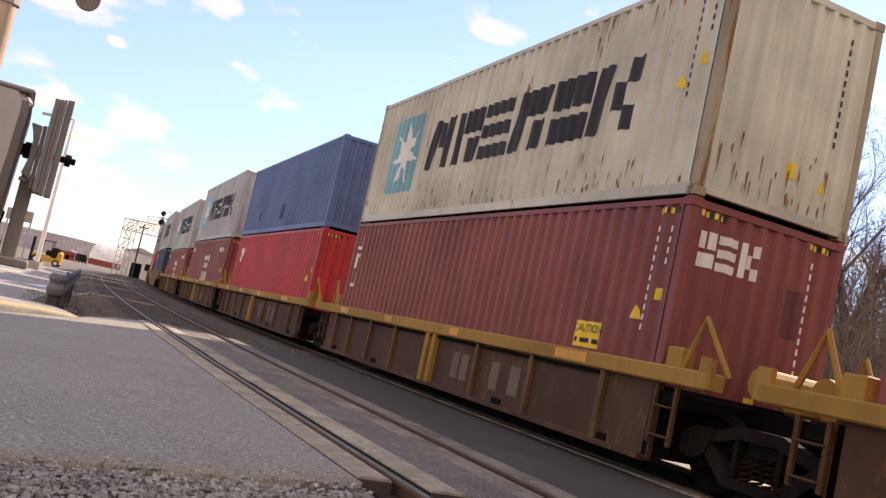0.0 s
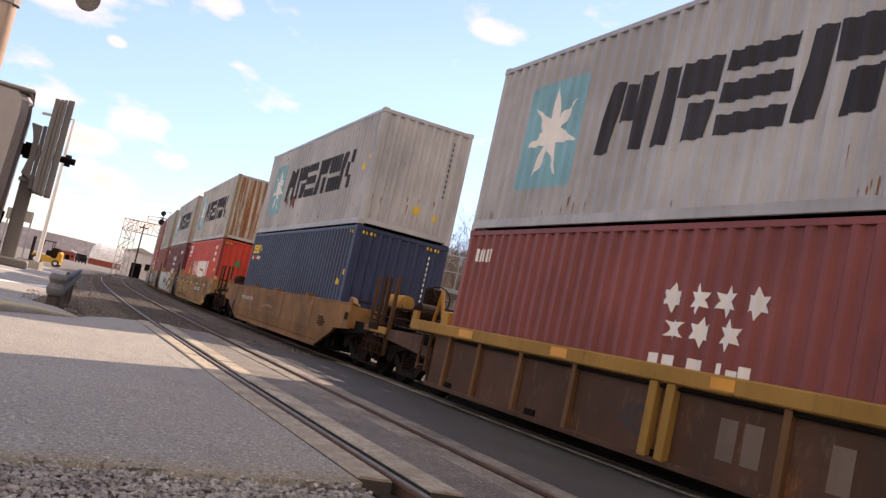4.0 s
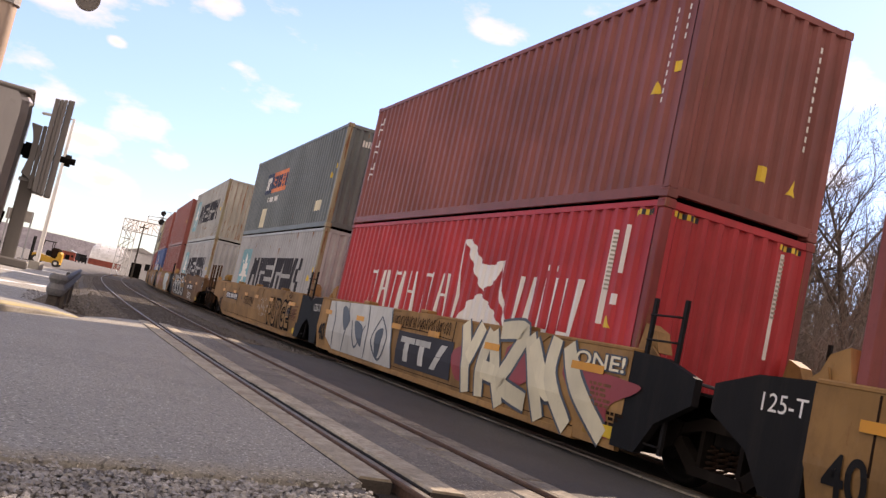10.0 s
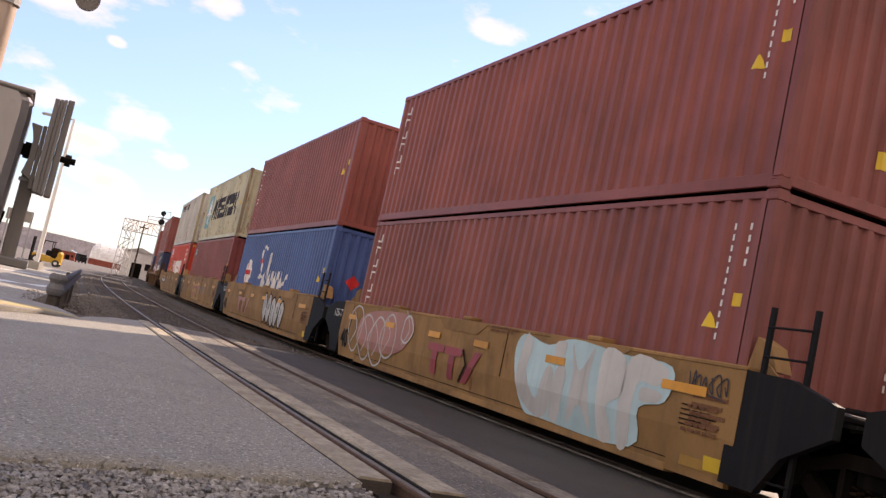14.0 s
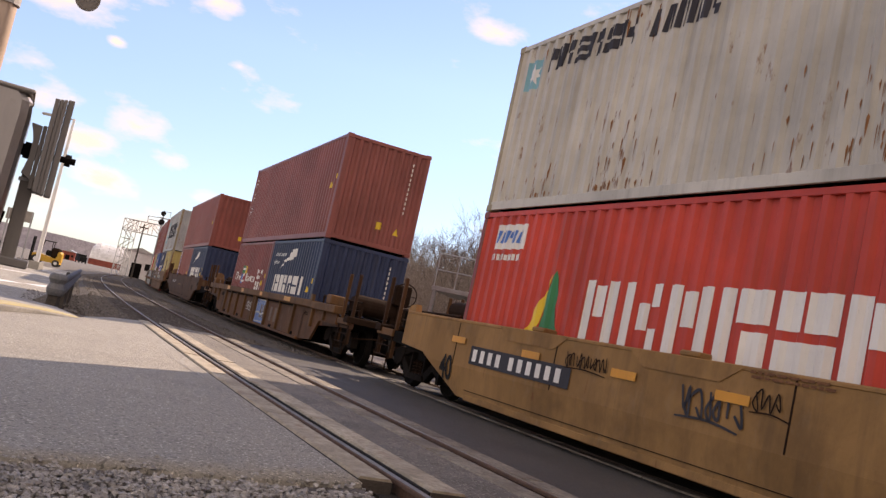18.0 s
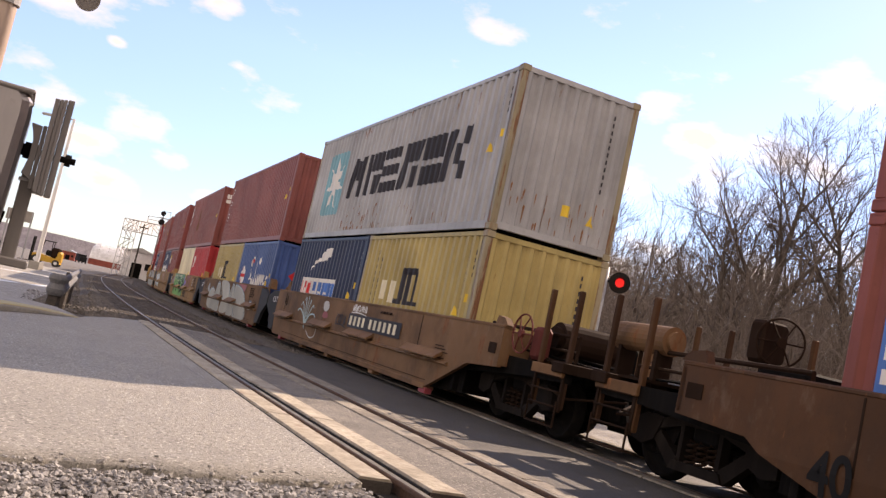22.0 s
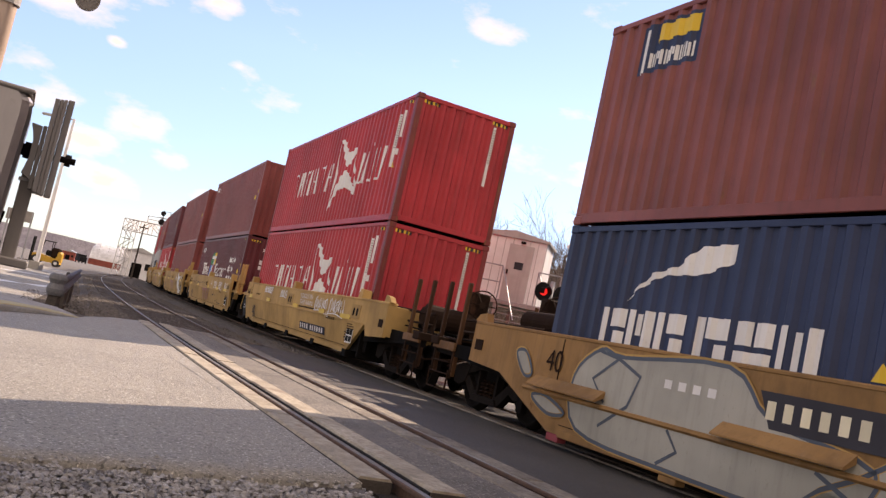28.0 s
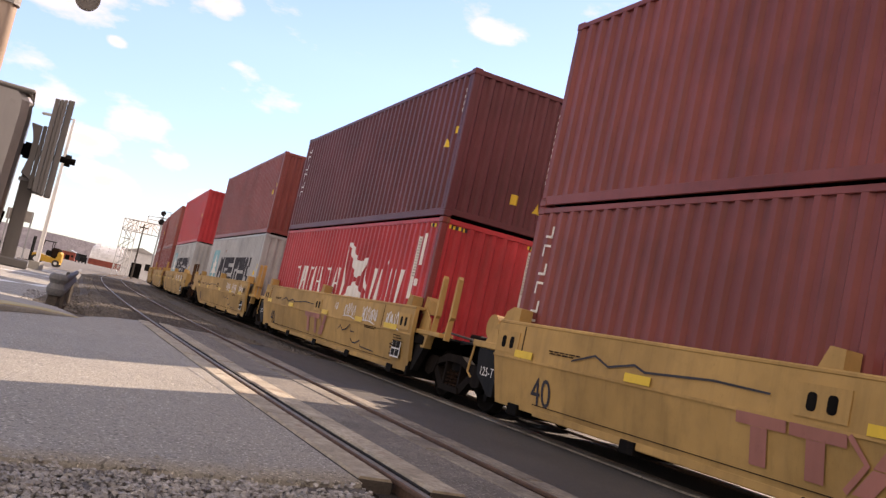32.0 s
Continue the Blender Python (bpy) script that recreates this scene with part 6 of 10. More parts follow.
part("stair", Shape().prism([(0.05, 2.7), (0.12, 2.85), (0.17, 2.85), (0.12, 2.7)], -2.1, -2.0), GALV, shed)
for i in range(12):
    y, z = -2.15 - i * 0.24, 2.62 - i * 0.22
    part("tread", Shape().box(0.1, 1.1, y - 0.24, y, z - 0.03, z, 0), GALV, shed)

# ---- guard rail end by the kerb ----
gr = thing("guard_rail", "bent galvanised guard rail end on a stub post", "guard rail", "", pose(-8.2, 20.6, -0.31))
prof = [(0.0, -0.27), (0.04, -0.20), (0.05, -0.12), (0.0, 0.0), (0.05, 0.10), (0.04, 0.17), (0.0, 0.22)]
rows = []
for i in range(15):
    t = i / 14
    if t < 0.6:
        a = radians(200 + 150 * t / 0.6)
        cx, cy, cz = 0.17 * math.cos(a), 0.17 * math.sin(a), 0.68
        n = Vector((math.cos(a), math.sin(a)))
    else:
        k = (t - 0.6) / 0.4
        cx, cy, cz = 0.17 - 1.24 * k, 3.9 * k, 0.70 + 0.26 * k
        n = Vector((0.95, 0.30))
    fl = 1.0 - 0.5 * max(0, t - 0.6) / 0.4
    rows.append([(cx + n.x * o, cy + n.y * o, cz + z * fl) for o, z in prof] + [(cx + n.x * (o - 0.010), cy + n.y * (o - 0.010), cz + z * fl) for o, z in reversed(prof)])
part("beam", Shape().loft(rows), ZINC, gr, "bent corrugated beam")
part("post", Shape().box(-0.13, 0.10, -0.10, 0.10, -0.01, 0.62, 0.015), TIE, gr, "dark timber post")
for k in (0.40, 0.75):
    part("post", Shape().box(-0.07 - 1.24 * k, 0.14 - 1.24 * k, 3.9 * k - 0.08, 3.9 * k + 0.08, -0.01, 0.78 + 0.2 * k, 0.015), TIE, gr)
stub = thing("marker_post", "short white marker post beside the guard rail", "post", "", pose(-9.35, 24.1, -0.31))
part("tube", Shape().tube([(0, 0, 0), (0.05, 0, 0.42)], 0.055, 10), WHITE, stub)

# ---- far yard ----
gantry = thing("signal_gantry", "galvanised lattice signal bridge over the far tracks", "signal gantry", "", pose(-45.7, 135, -0.31, 0, 0, -14))


def lattice(x0, x1, y0, y1, z0, z1, n, axis):
    """Chords and diagonals of a truss."""
    out = []
    cor = [(a, b) for a in (0, 1) for b in (0, 1)]
    if axis == "z":
        for a, b in cor:
            x, y = (x0, x1)[a], (y0, y1)[b]
            out.append([(x, y, z0), (x, y, z1)])
        for i in range(n):
            za, zb = z0 + (z1 - z0) * i / n, z0 + (z1 - z0) * (i + 1) / n
            for y in (y0, y1):
                out.append([(x0, y, za), (x1, y, zb)] if i % 2 else [(x1, y, za), (x0, y, zb)])
                out.append([(x0, y, zb), (x1, y, zb)])
    else:
        for a, b in cor:
            y, z = (y0, y1)[a], (z0, z1)[b]
            out.append([(x0, y, z), (x1, y, z)])
        for i in range(n):
            xa, xb = x0 + (x1 - x0) * i / n, x0 + (x1 - x0) * (i + 1) / n
            for y in (y0, y1):
                out.append([(xa, y, z0), (xb, y, z1)] if i % 2 else [(xa, y, z1), (xb, y, z0)])
                out.append([(xb, y, z0), (xb, y, z1)])
    return out


for bar in lattice(-0.7, 0.9, -0.6, 0.6, 0, 8.6, 6, "z"):
    part("tower_bar", Shape().tube(bar, 0.065, 4), PALEZINC, gantry)
for bar in lattice(-0.7, 16.0, -0.6, 0.6, 6.9, 8.6, 8, "x"):
    part("bridge_bar", Shape().tube(bar, 0.06, 4), PALEZINC, gantry)
for bar in lattice(13.8, 15.4, -0.6, 0.6, 0, 6.9, 5, "z"):
    part("tower_bar", Shape().tube(bar, 0.065, 4), PALEZINC, gantry)
for z in (9.1, 9.6):
    part("hand_rail", Shape().tube([(3.0, -0.6, z), (16, -0.6, z)], 0.05, 4), GALV, gantry)
for i in range(5):
    part("rail_post", Shape().tube([(3.0 + i * 3.2, -0.6, 8.6), (3.0 + i * 3.2, -0.6, 9.6)], 0.05, 4), GALV, gantry)

pole = thing("line_pole", "dark timber line pole beside the far tracks", "pole", "", pose(-38.8, 120, -0.31, 0, 0, 0))
part("pole", Shape().tube([(0, 0, 0), (0.0, 0, 7.6)], 0.11, 8, (0.13, 0.09)), TIE, pole)
part("cross_arm", Shape().box(-0.6, 0.6, -0.05, 0.05, 7.0, 7.15), TIE, pole)

head = thing("block_signal", "tall block signal with two dark round heads", "railway signal", "", pose(-33.6, 110, -0.31))
part("mast", Shape().tube([(0, 0, 0), (0, 0, 9.1)], 0.10, 8), GALV, head)
for z in (8.75, 7.7):
    part("signal_head", Shape().disc((0, -0.2, z), (0, 1, 0), 0.30 if z > 8 else 0.36, 0.12, 20), STEEL_B, head)
part("platform", Shape().box(-0.5, 0.9, -0.3, 0.3, 8.2, 8.25).box(0.85, 0.9, -0.3, -0.25, 8.25, 9.1).box(0.2, 0.9, -0.3, -0.25, 9.0, 9.06), GALV, head)

dome = thing("storage_dome", "white fabric storage dome on a red base wall", "storage building", "", pose(-154.5, 450, -0.31, 0, 0, 17))
rows = []
for x, k in ((-12.0, 0.55), (-11.6, 0.76), (-10.5, 0.92), (-8.5, 1.0), (8.5, 1.0), (10.5, 0.92), (11.6, 0.76), (12.0, 0.55)):
    rows.append([(x, 9.0 * math.cos(a), 2.8 + 8.4 * k * math.sin(a)) for a in (math.pi * i / 14 for i in range(15))])
part("cover", Shape().loft(rows), WHITEBLD, dome, "white fabric cover", smooth=False)
part("base_wall", Shape().box(-12.0, 12.0, -9.1, 9.1, 0, 2.8), REDBLD, dome, "red base wall")
for i in range(5):
    part("rib", Shape().tube([(-8.4 + 4.2 * i, 9.03 * math.cos(a), 2.8 + 8.43 * math.sin(a)) for a in (math.pi * j / 10 for j in range(11))], 0.05, 4), ALU, dome)
for n, (x, y, w, dd, h, m, lab) in enumerate(((-47.5, 150, 5.0, 8, 4.3, WHITEBLD, "white flat-roofed yard building"), (-131.5, 334, 4.6, 6, 3.0, REDBLD, "red low shed in the yard"), (-40.5, 165, 5, 6, 5.0, CREAM, "cream shed beside the far track"))):
    b = thing("yard_building", lab, "building", "", pose(x, y, -0.31, 0, 0, 12))
    part("wall", Shape().box(-w / 2, w / 2, -dd / 2, dd / 2, 0, h, 0.02), m, b)
    part("roof", Shape().prism([(-w / 2 - 0.2, h), (0, h + 0.8), (w / 2 + 0.2, h)], -dd / 2 - 0.2, dd / 2 + 0.2), ALU, b)
    part("door", Shape().box(-w * 0.2, w * 0.12, -dd / 2 - 0.05, -dd / 2, 0, h * 0.6), STEEL_D, b)
    part("window", Shape().box(w * 0.22, w * 0.38, -dd / 2 - 0.05, -dd / 2, h * 0.4, h * 0.65), STEEL_B, b)

machine = thing("forklift", "yellow forklift with a dark mast parked in the yard", "forklift", "", pose(-37.9, 91, -0.31, 0, 0, 12))
part("chassis", Shape().prism([(-1.35, 0.35), (-1.35, 0.95), (-0.9, 1.05), (0.7, 0.80), (1.25, 0.72), (1.3, 0.30)], -0.6, 0.6), MACHINE, machine)
part("engine_hood", Shape().box(0.25, 1.15, -0.5, 0.5, 0.80, 1.85, 0.20), STEEL_BR, machine, "brown engine cover")
part("counterweight", Shape().box(0.85, 1.35, -0.55, 0.55, 0.45, 1.55, 0.15), MACHINE, machine)
part("seat", Shape().box(-0.2, 0.3, -0.3, 0.3, 0.95, 1.5, 0.08), STEEL_B, machine)
for x in (-0.85, 0.35):
    for y in (-0.5, 0.5):
        part("roof_post", Shape().tube([(x, y, 0.9), (x * 0.8, y, 2.35)], 0.045, 6), STEEL_B, machine)
part("roof_guard", Shape().box(-0.85, 0.45, -0.58, 0.58, 2.33, 2.42, 0.03), STEEL_B, machine)
for y in (-0.32, 0.32):
    part("mast_rail", Shape().box(-1.62, -1.48, y - 0.07, y + 0.07, 0.10, 2.55, 0.01), STEEL_B, machine)
    part("fork", Shape().box(-2.6, -1.6, y - 0.06, y + 0.06, 0.08, 0.14, 0.01), STEEL_D, machine)
for x, r in ((-0.95, 0.42), (0.95, 0.34)):
    for y in (-0.58, 0.58):
        w = part("tyre", Shape().disc((x, y, r), (0, 1, 0), r, 0.26, 18), RUBBER, machine)
        part("hub", Shape().disc((x, y * 1.02, r), (0, 1, 0), r * 0.5, 0.27, 12), WHITEBLD, w, "pale wheel hub")
for n, (x, y, turn, m, lab) in enumerate(((-114.4, 300, 35, STEEL_B, "dark delivery truck in the yard"), (-161.3, 420, 44, GREY, "grey box truck in the yard"))):
    tr = thing("box_truck", lab, "truck", "", pose(x, y, -0.31, 0, 0, turn))
    part("cargo_box", Shape().box(-1.2, 1.2, -2.0, 2.4, 0.7, 2.9, 0.05), m, tr)
    part("cab", Shape().box(-1.1, 1.1, -3.6, -2.1, 0.5, 2.2, 0.15), m, tr)
    part("windscreen", Shape().box(-0.95, 0.95, -3.63, -3.58, 1.3, 2.0), STEEL_B, tr)
    for yy in (-2.8, 1.4):
        for g in (-1, 1):
            part("wheel", Shape().disc((g * 1.05, yy, 0.42), (1, 0, 0), 0.42, 0.28, 16), RUBBER, tr)
lamp = thing("street_lamp", "white street lamp post on a concrete foot", "street lamp", "", pose(-25.6, 60, -0.31))
part("post", Shape().tube([(0, 0, 0.5), (0, 0, 10.2)], 0.13, 10, (0.15, 0.09)), WHITE, lamp)
part("foot", Shape().box(-0.35, 0.35, -0.35, 0.35, 0, 0.55, 0.03), CONCRETE, lamp)
part("arm", Shape().tube([(0, 0, 10.1), (-0.7, 0, 10.3), (-1.5, 0, 10.2)], 0.045, 6), ALU, lamp)
part("lantern", Shape().box(-2.15, -1.4, -0.13, 0.13, 10.05, 10.22, 0.06), ALU, lamp)
sign = thing("street_sign", "grey street sign seen from behind on two legs", "sign", "", pose(-25.1, 55, -0.31))
part("board", Shape().box(-0.85, 0.75, -0.03, 0.03, 2.75, 3.42, 0.01), GREYPOST, sign)
for x in (-0.7, 0.7):
    part("leg", Shape().tube([(x, 0, 0), (x, 0, 3.4)], 0.05, 6), GALV, sign)

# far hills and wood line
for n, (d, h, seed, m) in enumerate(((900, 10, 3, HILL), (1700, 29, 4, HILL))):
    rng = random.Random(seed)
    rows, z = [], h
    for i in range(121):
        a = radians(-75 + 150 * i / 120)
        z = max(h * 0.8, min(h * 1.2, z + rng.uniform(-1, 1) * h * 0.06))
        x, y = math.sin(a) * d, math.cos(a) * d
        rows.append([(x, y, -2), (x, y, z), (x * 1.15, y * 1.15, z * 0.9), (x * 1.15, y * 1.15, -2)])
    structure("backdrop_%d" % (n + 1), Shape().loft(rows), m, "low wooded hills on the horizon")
# ---- the loads ----
HC, STD = 2.896, 2.591


def codes(c, material=WHITE, end=True, caution=True, stickers=True):
    """Rows of small bars where serial numbers are painted, and the usual stickers."""
    n, h = c["len"], c["h"]
    mark_side(c, "serial_mark", down_row(11, n - 0.60, h - 0.35, 0.070, 0.050, 0.032) + down_row(4, n - 0.36, h - 0.35, 0.075, 0.055, 0.036), material, "column of small white bars")
    if stickers:
        mark_side(c, "sticker", [rect(n - 0.40, n - 0.29, h - 1.25, h - 1.11)], YELLOW, "yellow sticker")
    if caution and stickers:
        mark_side(c, "caution_triangle", [[(n - 0.78, h - 1.50), (n - 0.60, h - 1.50), (n - 0.69, h - 1.33)]], YELLOW, "yellow warning triangle")
    if end:
        mark_end(c, "serial_mark", down_row(11, 1.97, h - 0.35, 0.080, 0.055, 0.034), material, "column of small white bars")
    if end and stickers:
        mark_end(c, "sticker", [rect(1.30, 1.46, 0.55, 0.75), [(1.80, 0.50), (1.98, 0.50), (1.89, 0.70)]], YELLOW, "yellow stickers")


def hazard(c):
    """Striped height marks at the top corners."""
    h, n = c["h"], c["len"]
    for k in (YELLOW, BLACKP):
        off = 0.0 if k is YELLOW else 0.05
        mark_side(c, "height_mark", [rect(n - 0.60 + i * 0.1 + off, n - 0.55 + i * 0.1 + off, h - 0.20, h - 0.13) for i in range(4)], k)
        mark_end(c, "height_mark", [rect(0.16 + i * 0.1 + off, 0.21 + i * 0.1 + off, h - 0.20, h - 0.13) for i in range(4)] + [rect(1.86 + i * 0.1 + off, 1.91 + i * 0.1 + off, h - 0.20, h - 0.13) for i in range(4)], k)


def rounded(u0, u1, z0, z1, r):
    """A rectangle with round corners."""
    out = []
    for cu, cz, a0 in ((u1 - r, z1 - r, 0), (u0 + r, z1 - r, 90), (u0 + r, z0 + r, 180), (u1 - r, z0 + r, 270)):
        out += [(cu + r * math.cos(radians(a0 + k * 22.5)), cz + r * math.sin(radians(a0 + k * 22.5))) for k in range(5)]
    return out


def streak(u0, u1, z0, z1, seed):
    """A rust streak with a ragged outline that thins out downwards."""
    rng = random.Random(seed)
    n, mid, half = 9, (u0 + u1) / 2, (u1 - u0) / 2
    left, right = [], []
    for i in range(n + 1):
        t = i / n
        w = half * (0.55 + 0.55 * math.sin(math.pi * min(1, t * 0.8 + 0.15))) * rng.uniform(0.6, 1.15) * (0.4 if i in (0, n) else 1)
        left.append((mid - w + rng.uniform(-0.15, 0.15) * half, z0 + (z1 - z0) * t))
        right.append((mid + w + rng.uniform(-0.15, 0.15) * half, z0 + (z1 - z0) * t))
    return left + right[::-1]


def rust_runs(c, n, top, seed, end=True):
    """Small rust drips, most of them low on the walls and under the top rail."""
    rng = random.Random(seed)
    polys, ends = [], []
    spots = [rng.uniform(0.4, c["len"] - 0.4) for k in range(9)]
    for i in range(int(n * 1.7)):
        u = rng.uniform(0.3, c["len"] - 0.3) if rng.random() < 0.35 else min(c["len"] - 0.3, max(0.3, rng.gauss(rng.choice(spots), 0.22)))
        z = c["h"] - 0.12 - rng.random() ** 2 * 0.6 if rng.random() < 0.22 else 0.20 + rng.random() ** 2.2 * top
        w, h = rng.uniform(0.005, 0.016), rng.uniform(0.03, 0.26)
        polys.append([(u - w, z), (u - w * 0.4, z - h * 0.7), (u, z - h), (u + w * 0.5, z - h * 0.5), (u + w, z + 0.02), (u, z + 0.05)])
    for i in range(n // 3 if end else 0):
        v, z = rng.uniform(0.2, 2.2), 0.25 + rng.random() ** 1.3 * top * 1.3
        w, h = rng.uniform(0.006, 0.018), rng.uniform(0.05, 0.34)
        ends.append([(v - w, z), (v - w * 0.4, z - h * 0.7), (v, z - h), (v + w * 0.5, z - h * 0.5), (v + w, z + 0.02), (v, z + 0.05)])
    polys = [[(u, max(0.17, z)) for u, z in p] for p in polys]
    ends = [[(v, min(c["h"] - 0.13, max(0.18, z))) for v, z in p] for p in ends]
    mark_side(c, "rust_drip", polys, RUSTDRIP, "small rust drips")
    if ends:
        mark_end(c, "rust_drip", ends, RUSTDRIP, "small rust drips")


def grey_line(label, colour, height=HC, post=None, emblem=SKYBLUE, end=None):
    """Pale container with a blue square and star, and a row of large dark blocks."""
    c = build_container(label, colour, height, post=post, end_colour=end)
    z = height - 2.896
    mark_side(c, "emblem", [rounded(1.24, 2.90, 0.62 + z, 2.34 + z, 0.10)], emblem, "sky blue square")
    mark_side(c, "emblem_star", [star(2.07, 1.48 + z, 0.76, 7, 0.36)], WHITE, "white seven-pointed star")
    mark_side(c, "lettering", blocks("acbcde", 3.42, 1.0 + z, 1.21, 1.02, 0.10), BLACKP, "large dark blocks in a row")
    rust_runs(c, 170 if colour in (BEIGE_R, GREY_R) else 80 if post else 26, 1.2 if colour in (BEIGE_R, GREY_R) else 0.55, len(label))
    codes(c, BLACKP)
    mark_side(c, "height_mark", [rect(c["len"] - 0.14, c["len"] - 0.06, height - 1.9 + i * 0.2, height - 1.75 + i * 0.2) for i in range(5)], YELLOW, "yellow bars on the corner post")
    return c


def plain_box(label, colour, height=HC, length=12.192, column=0, post=None, end_word="", caution=True, tall=0.22):
    c = build_container(label, colour, height, length, post=post)
    if column:
        for i in range(column):
            z1, k = height - 0.30 - i * (tall * 0.8 + 0.10), tall * 0.8
            e, w = (0.64, 0.075) if column == 3 else (0.50, 0.035)
            bars = [rect(0.38, 0.38 + w, z1 - k, z1), rect(0.38, e, z1 - w, z1)] if i % 2 else [rect(0.38, e, z1 - k, z1 - k + w), rect(e - w, e, z1 - k, z1)]
            mark_side(c, "column_block", bars, WHITE, "white angled mark in a column")
    codes(c, caution=caution)
    if end_word:
        mark_end(c, "lettering", blocks(end_word, 0.20, height - 0.78, 0.32, 0.42), WHITE, "white blocks on the end")
    return c


def stars_box(label, colour, height=HC, end_stars=True):
    """Maroon container with two rows of stars over a row of white blocks, part hidden by the car."""
    c = build_container(label, colour, height)
    mark_side(c, "lettering", blocks("nnn", 0.42, height - 0.55, 0.19, 0.22), WHITE, "small white blocks")
    pts = [star(5.72 + i * 0.45, height - 0.90, 0.18, 6, 0.5) for i in range(4)] + [star(5.84 + i * 0.45, height - 1.26, 0.18, 6, 0.5) for i in range(3)]
    for p in pts:
        mark_side(c, "star", [p], WHITE, "white star")
    mark_side(c, "lettering", blocks("din", 5.45, height - 2.10, 0.58, 0.54), WHITE, "large white blocks")
    mark_side(c, "serial_mark", [rect(9.9 + i * 0.16, 10.0 + i * 0.16, height - 0.62, height - 0.44) for i in range(8)], WHITE)
    if end_stars:
        for p in ([star(0.75 + i * 0.30, height - 0.45, 0.12, 6, 0.5) for i in range(4)] + [star(0.90 + i * 0.30, height - 0.72, 0.12, 6, 0.5) for i in range(3)]):
            mark_end(c, "star", [p], WHITE, "white star")
    mark_end(c, "lettering", blocks("din", 0.62 if end_stars else 0.80, height - (1.20 if end_stars else 0.86), 0.42, 0.36, 0.05), WHITE, "white blocks")
    hazard(c)
    codes(c)
    return c


def orange_box(label):
    c = build_container(label, ORANGE_RED, HC, post=RED_POST)
    mark_side(c, "emblem", [rect(0.52, 1.55, HC - 0.64, HC - 0.24)], WHITE, "white panel")
    mark_side(c, "emblem_bars", blocks("nan", 0.64, HC - 0.54, 0.27, 0.2, 0.04), AZURE, "small blue blocks")
    mark_side(c, "lettering", blocks("nnnnn", 0.52, HC - 0.82, 0.2, 0.1), WHITE)
    mark_side(c, "sail", [[(2.05, 0.98), (2.35, 0.98), (2.62, 1.90)]], YELLOW, "ochre sail shape")
    mark_side(c, "sail", [[(2.38, 0.98), (2.98, 0.98), (2.66, 1.95)]], GREENP, "green sail shape")
    mark_side(c, "lettering", blocks("aeacdai", 3.50, 1.02, 0.86, 0.82), WHITE, "large white blocks in a row")
    mark_side(c, "serial_mark", [rect(10.5 + i * 0.14, 10.58 + i * 0.14, HC - 0.5 - r * 0.28, HC - 0.34 - r * 0.28) for i in range(5) for r in range(3)], WHITE)
    mark_end(c, "sail", [[(0.70, 1.80), (1.00, 1.80), (0.86, 2.12)]], GREENP, "green triangle")
    hazard(c)
    codes(c)
    return c


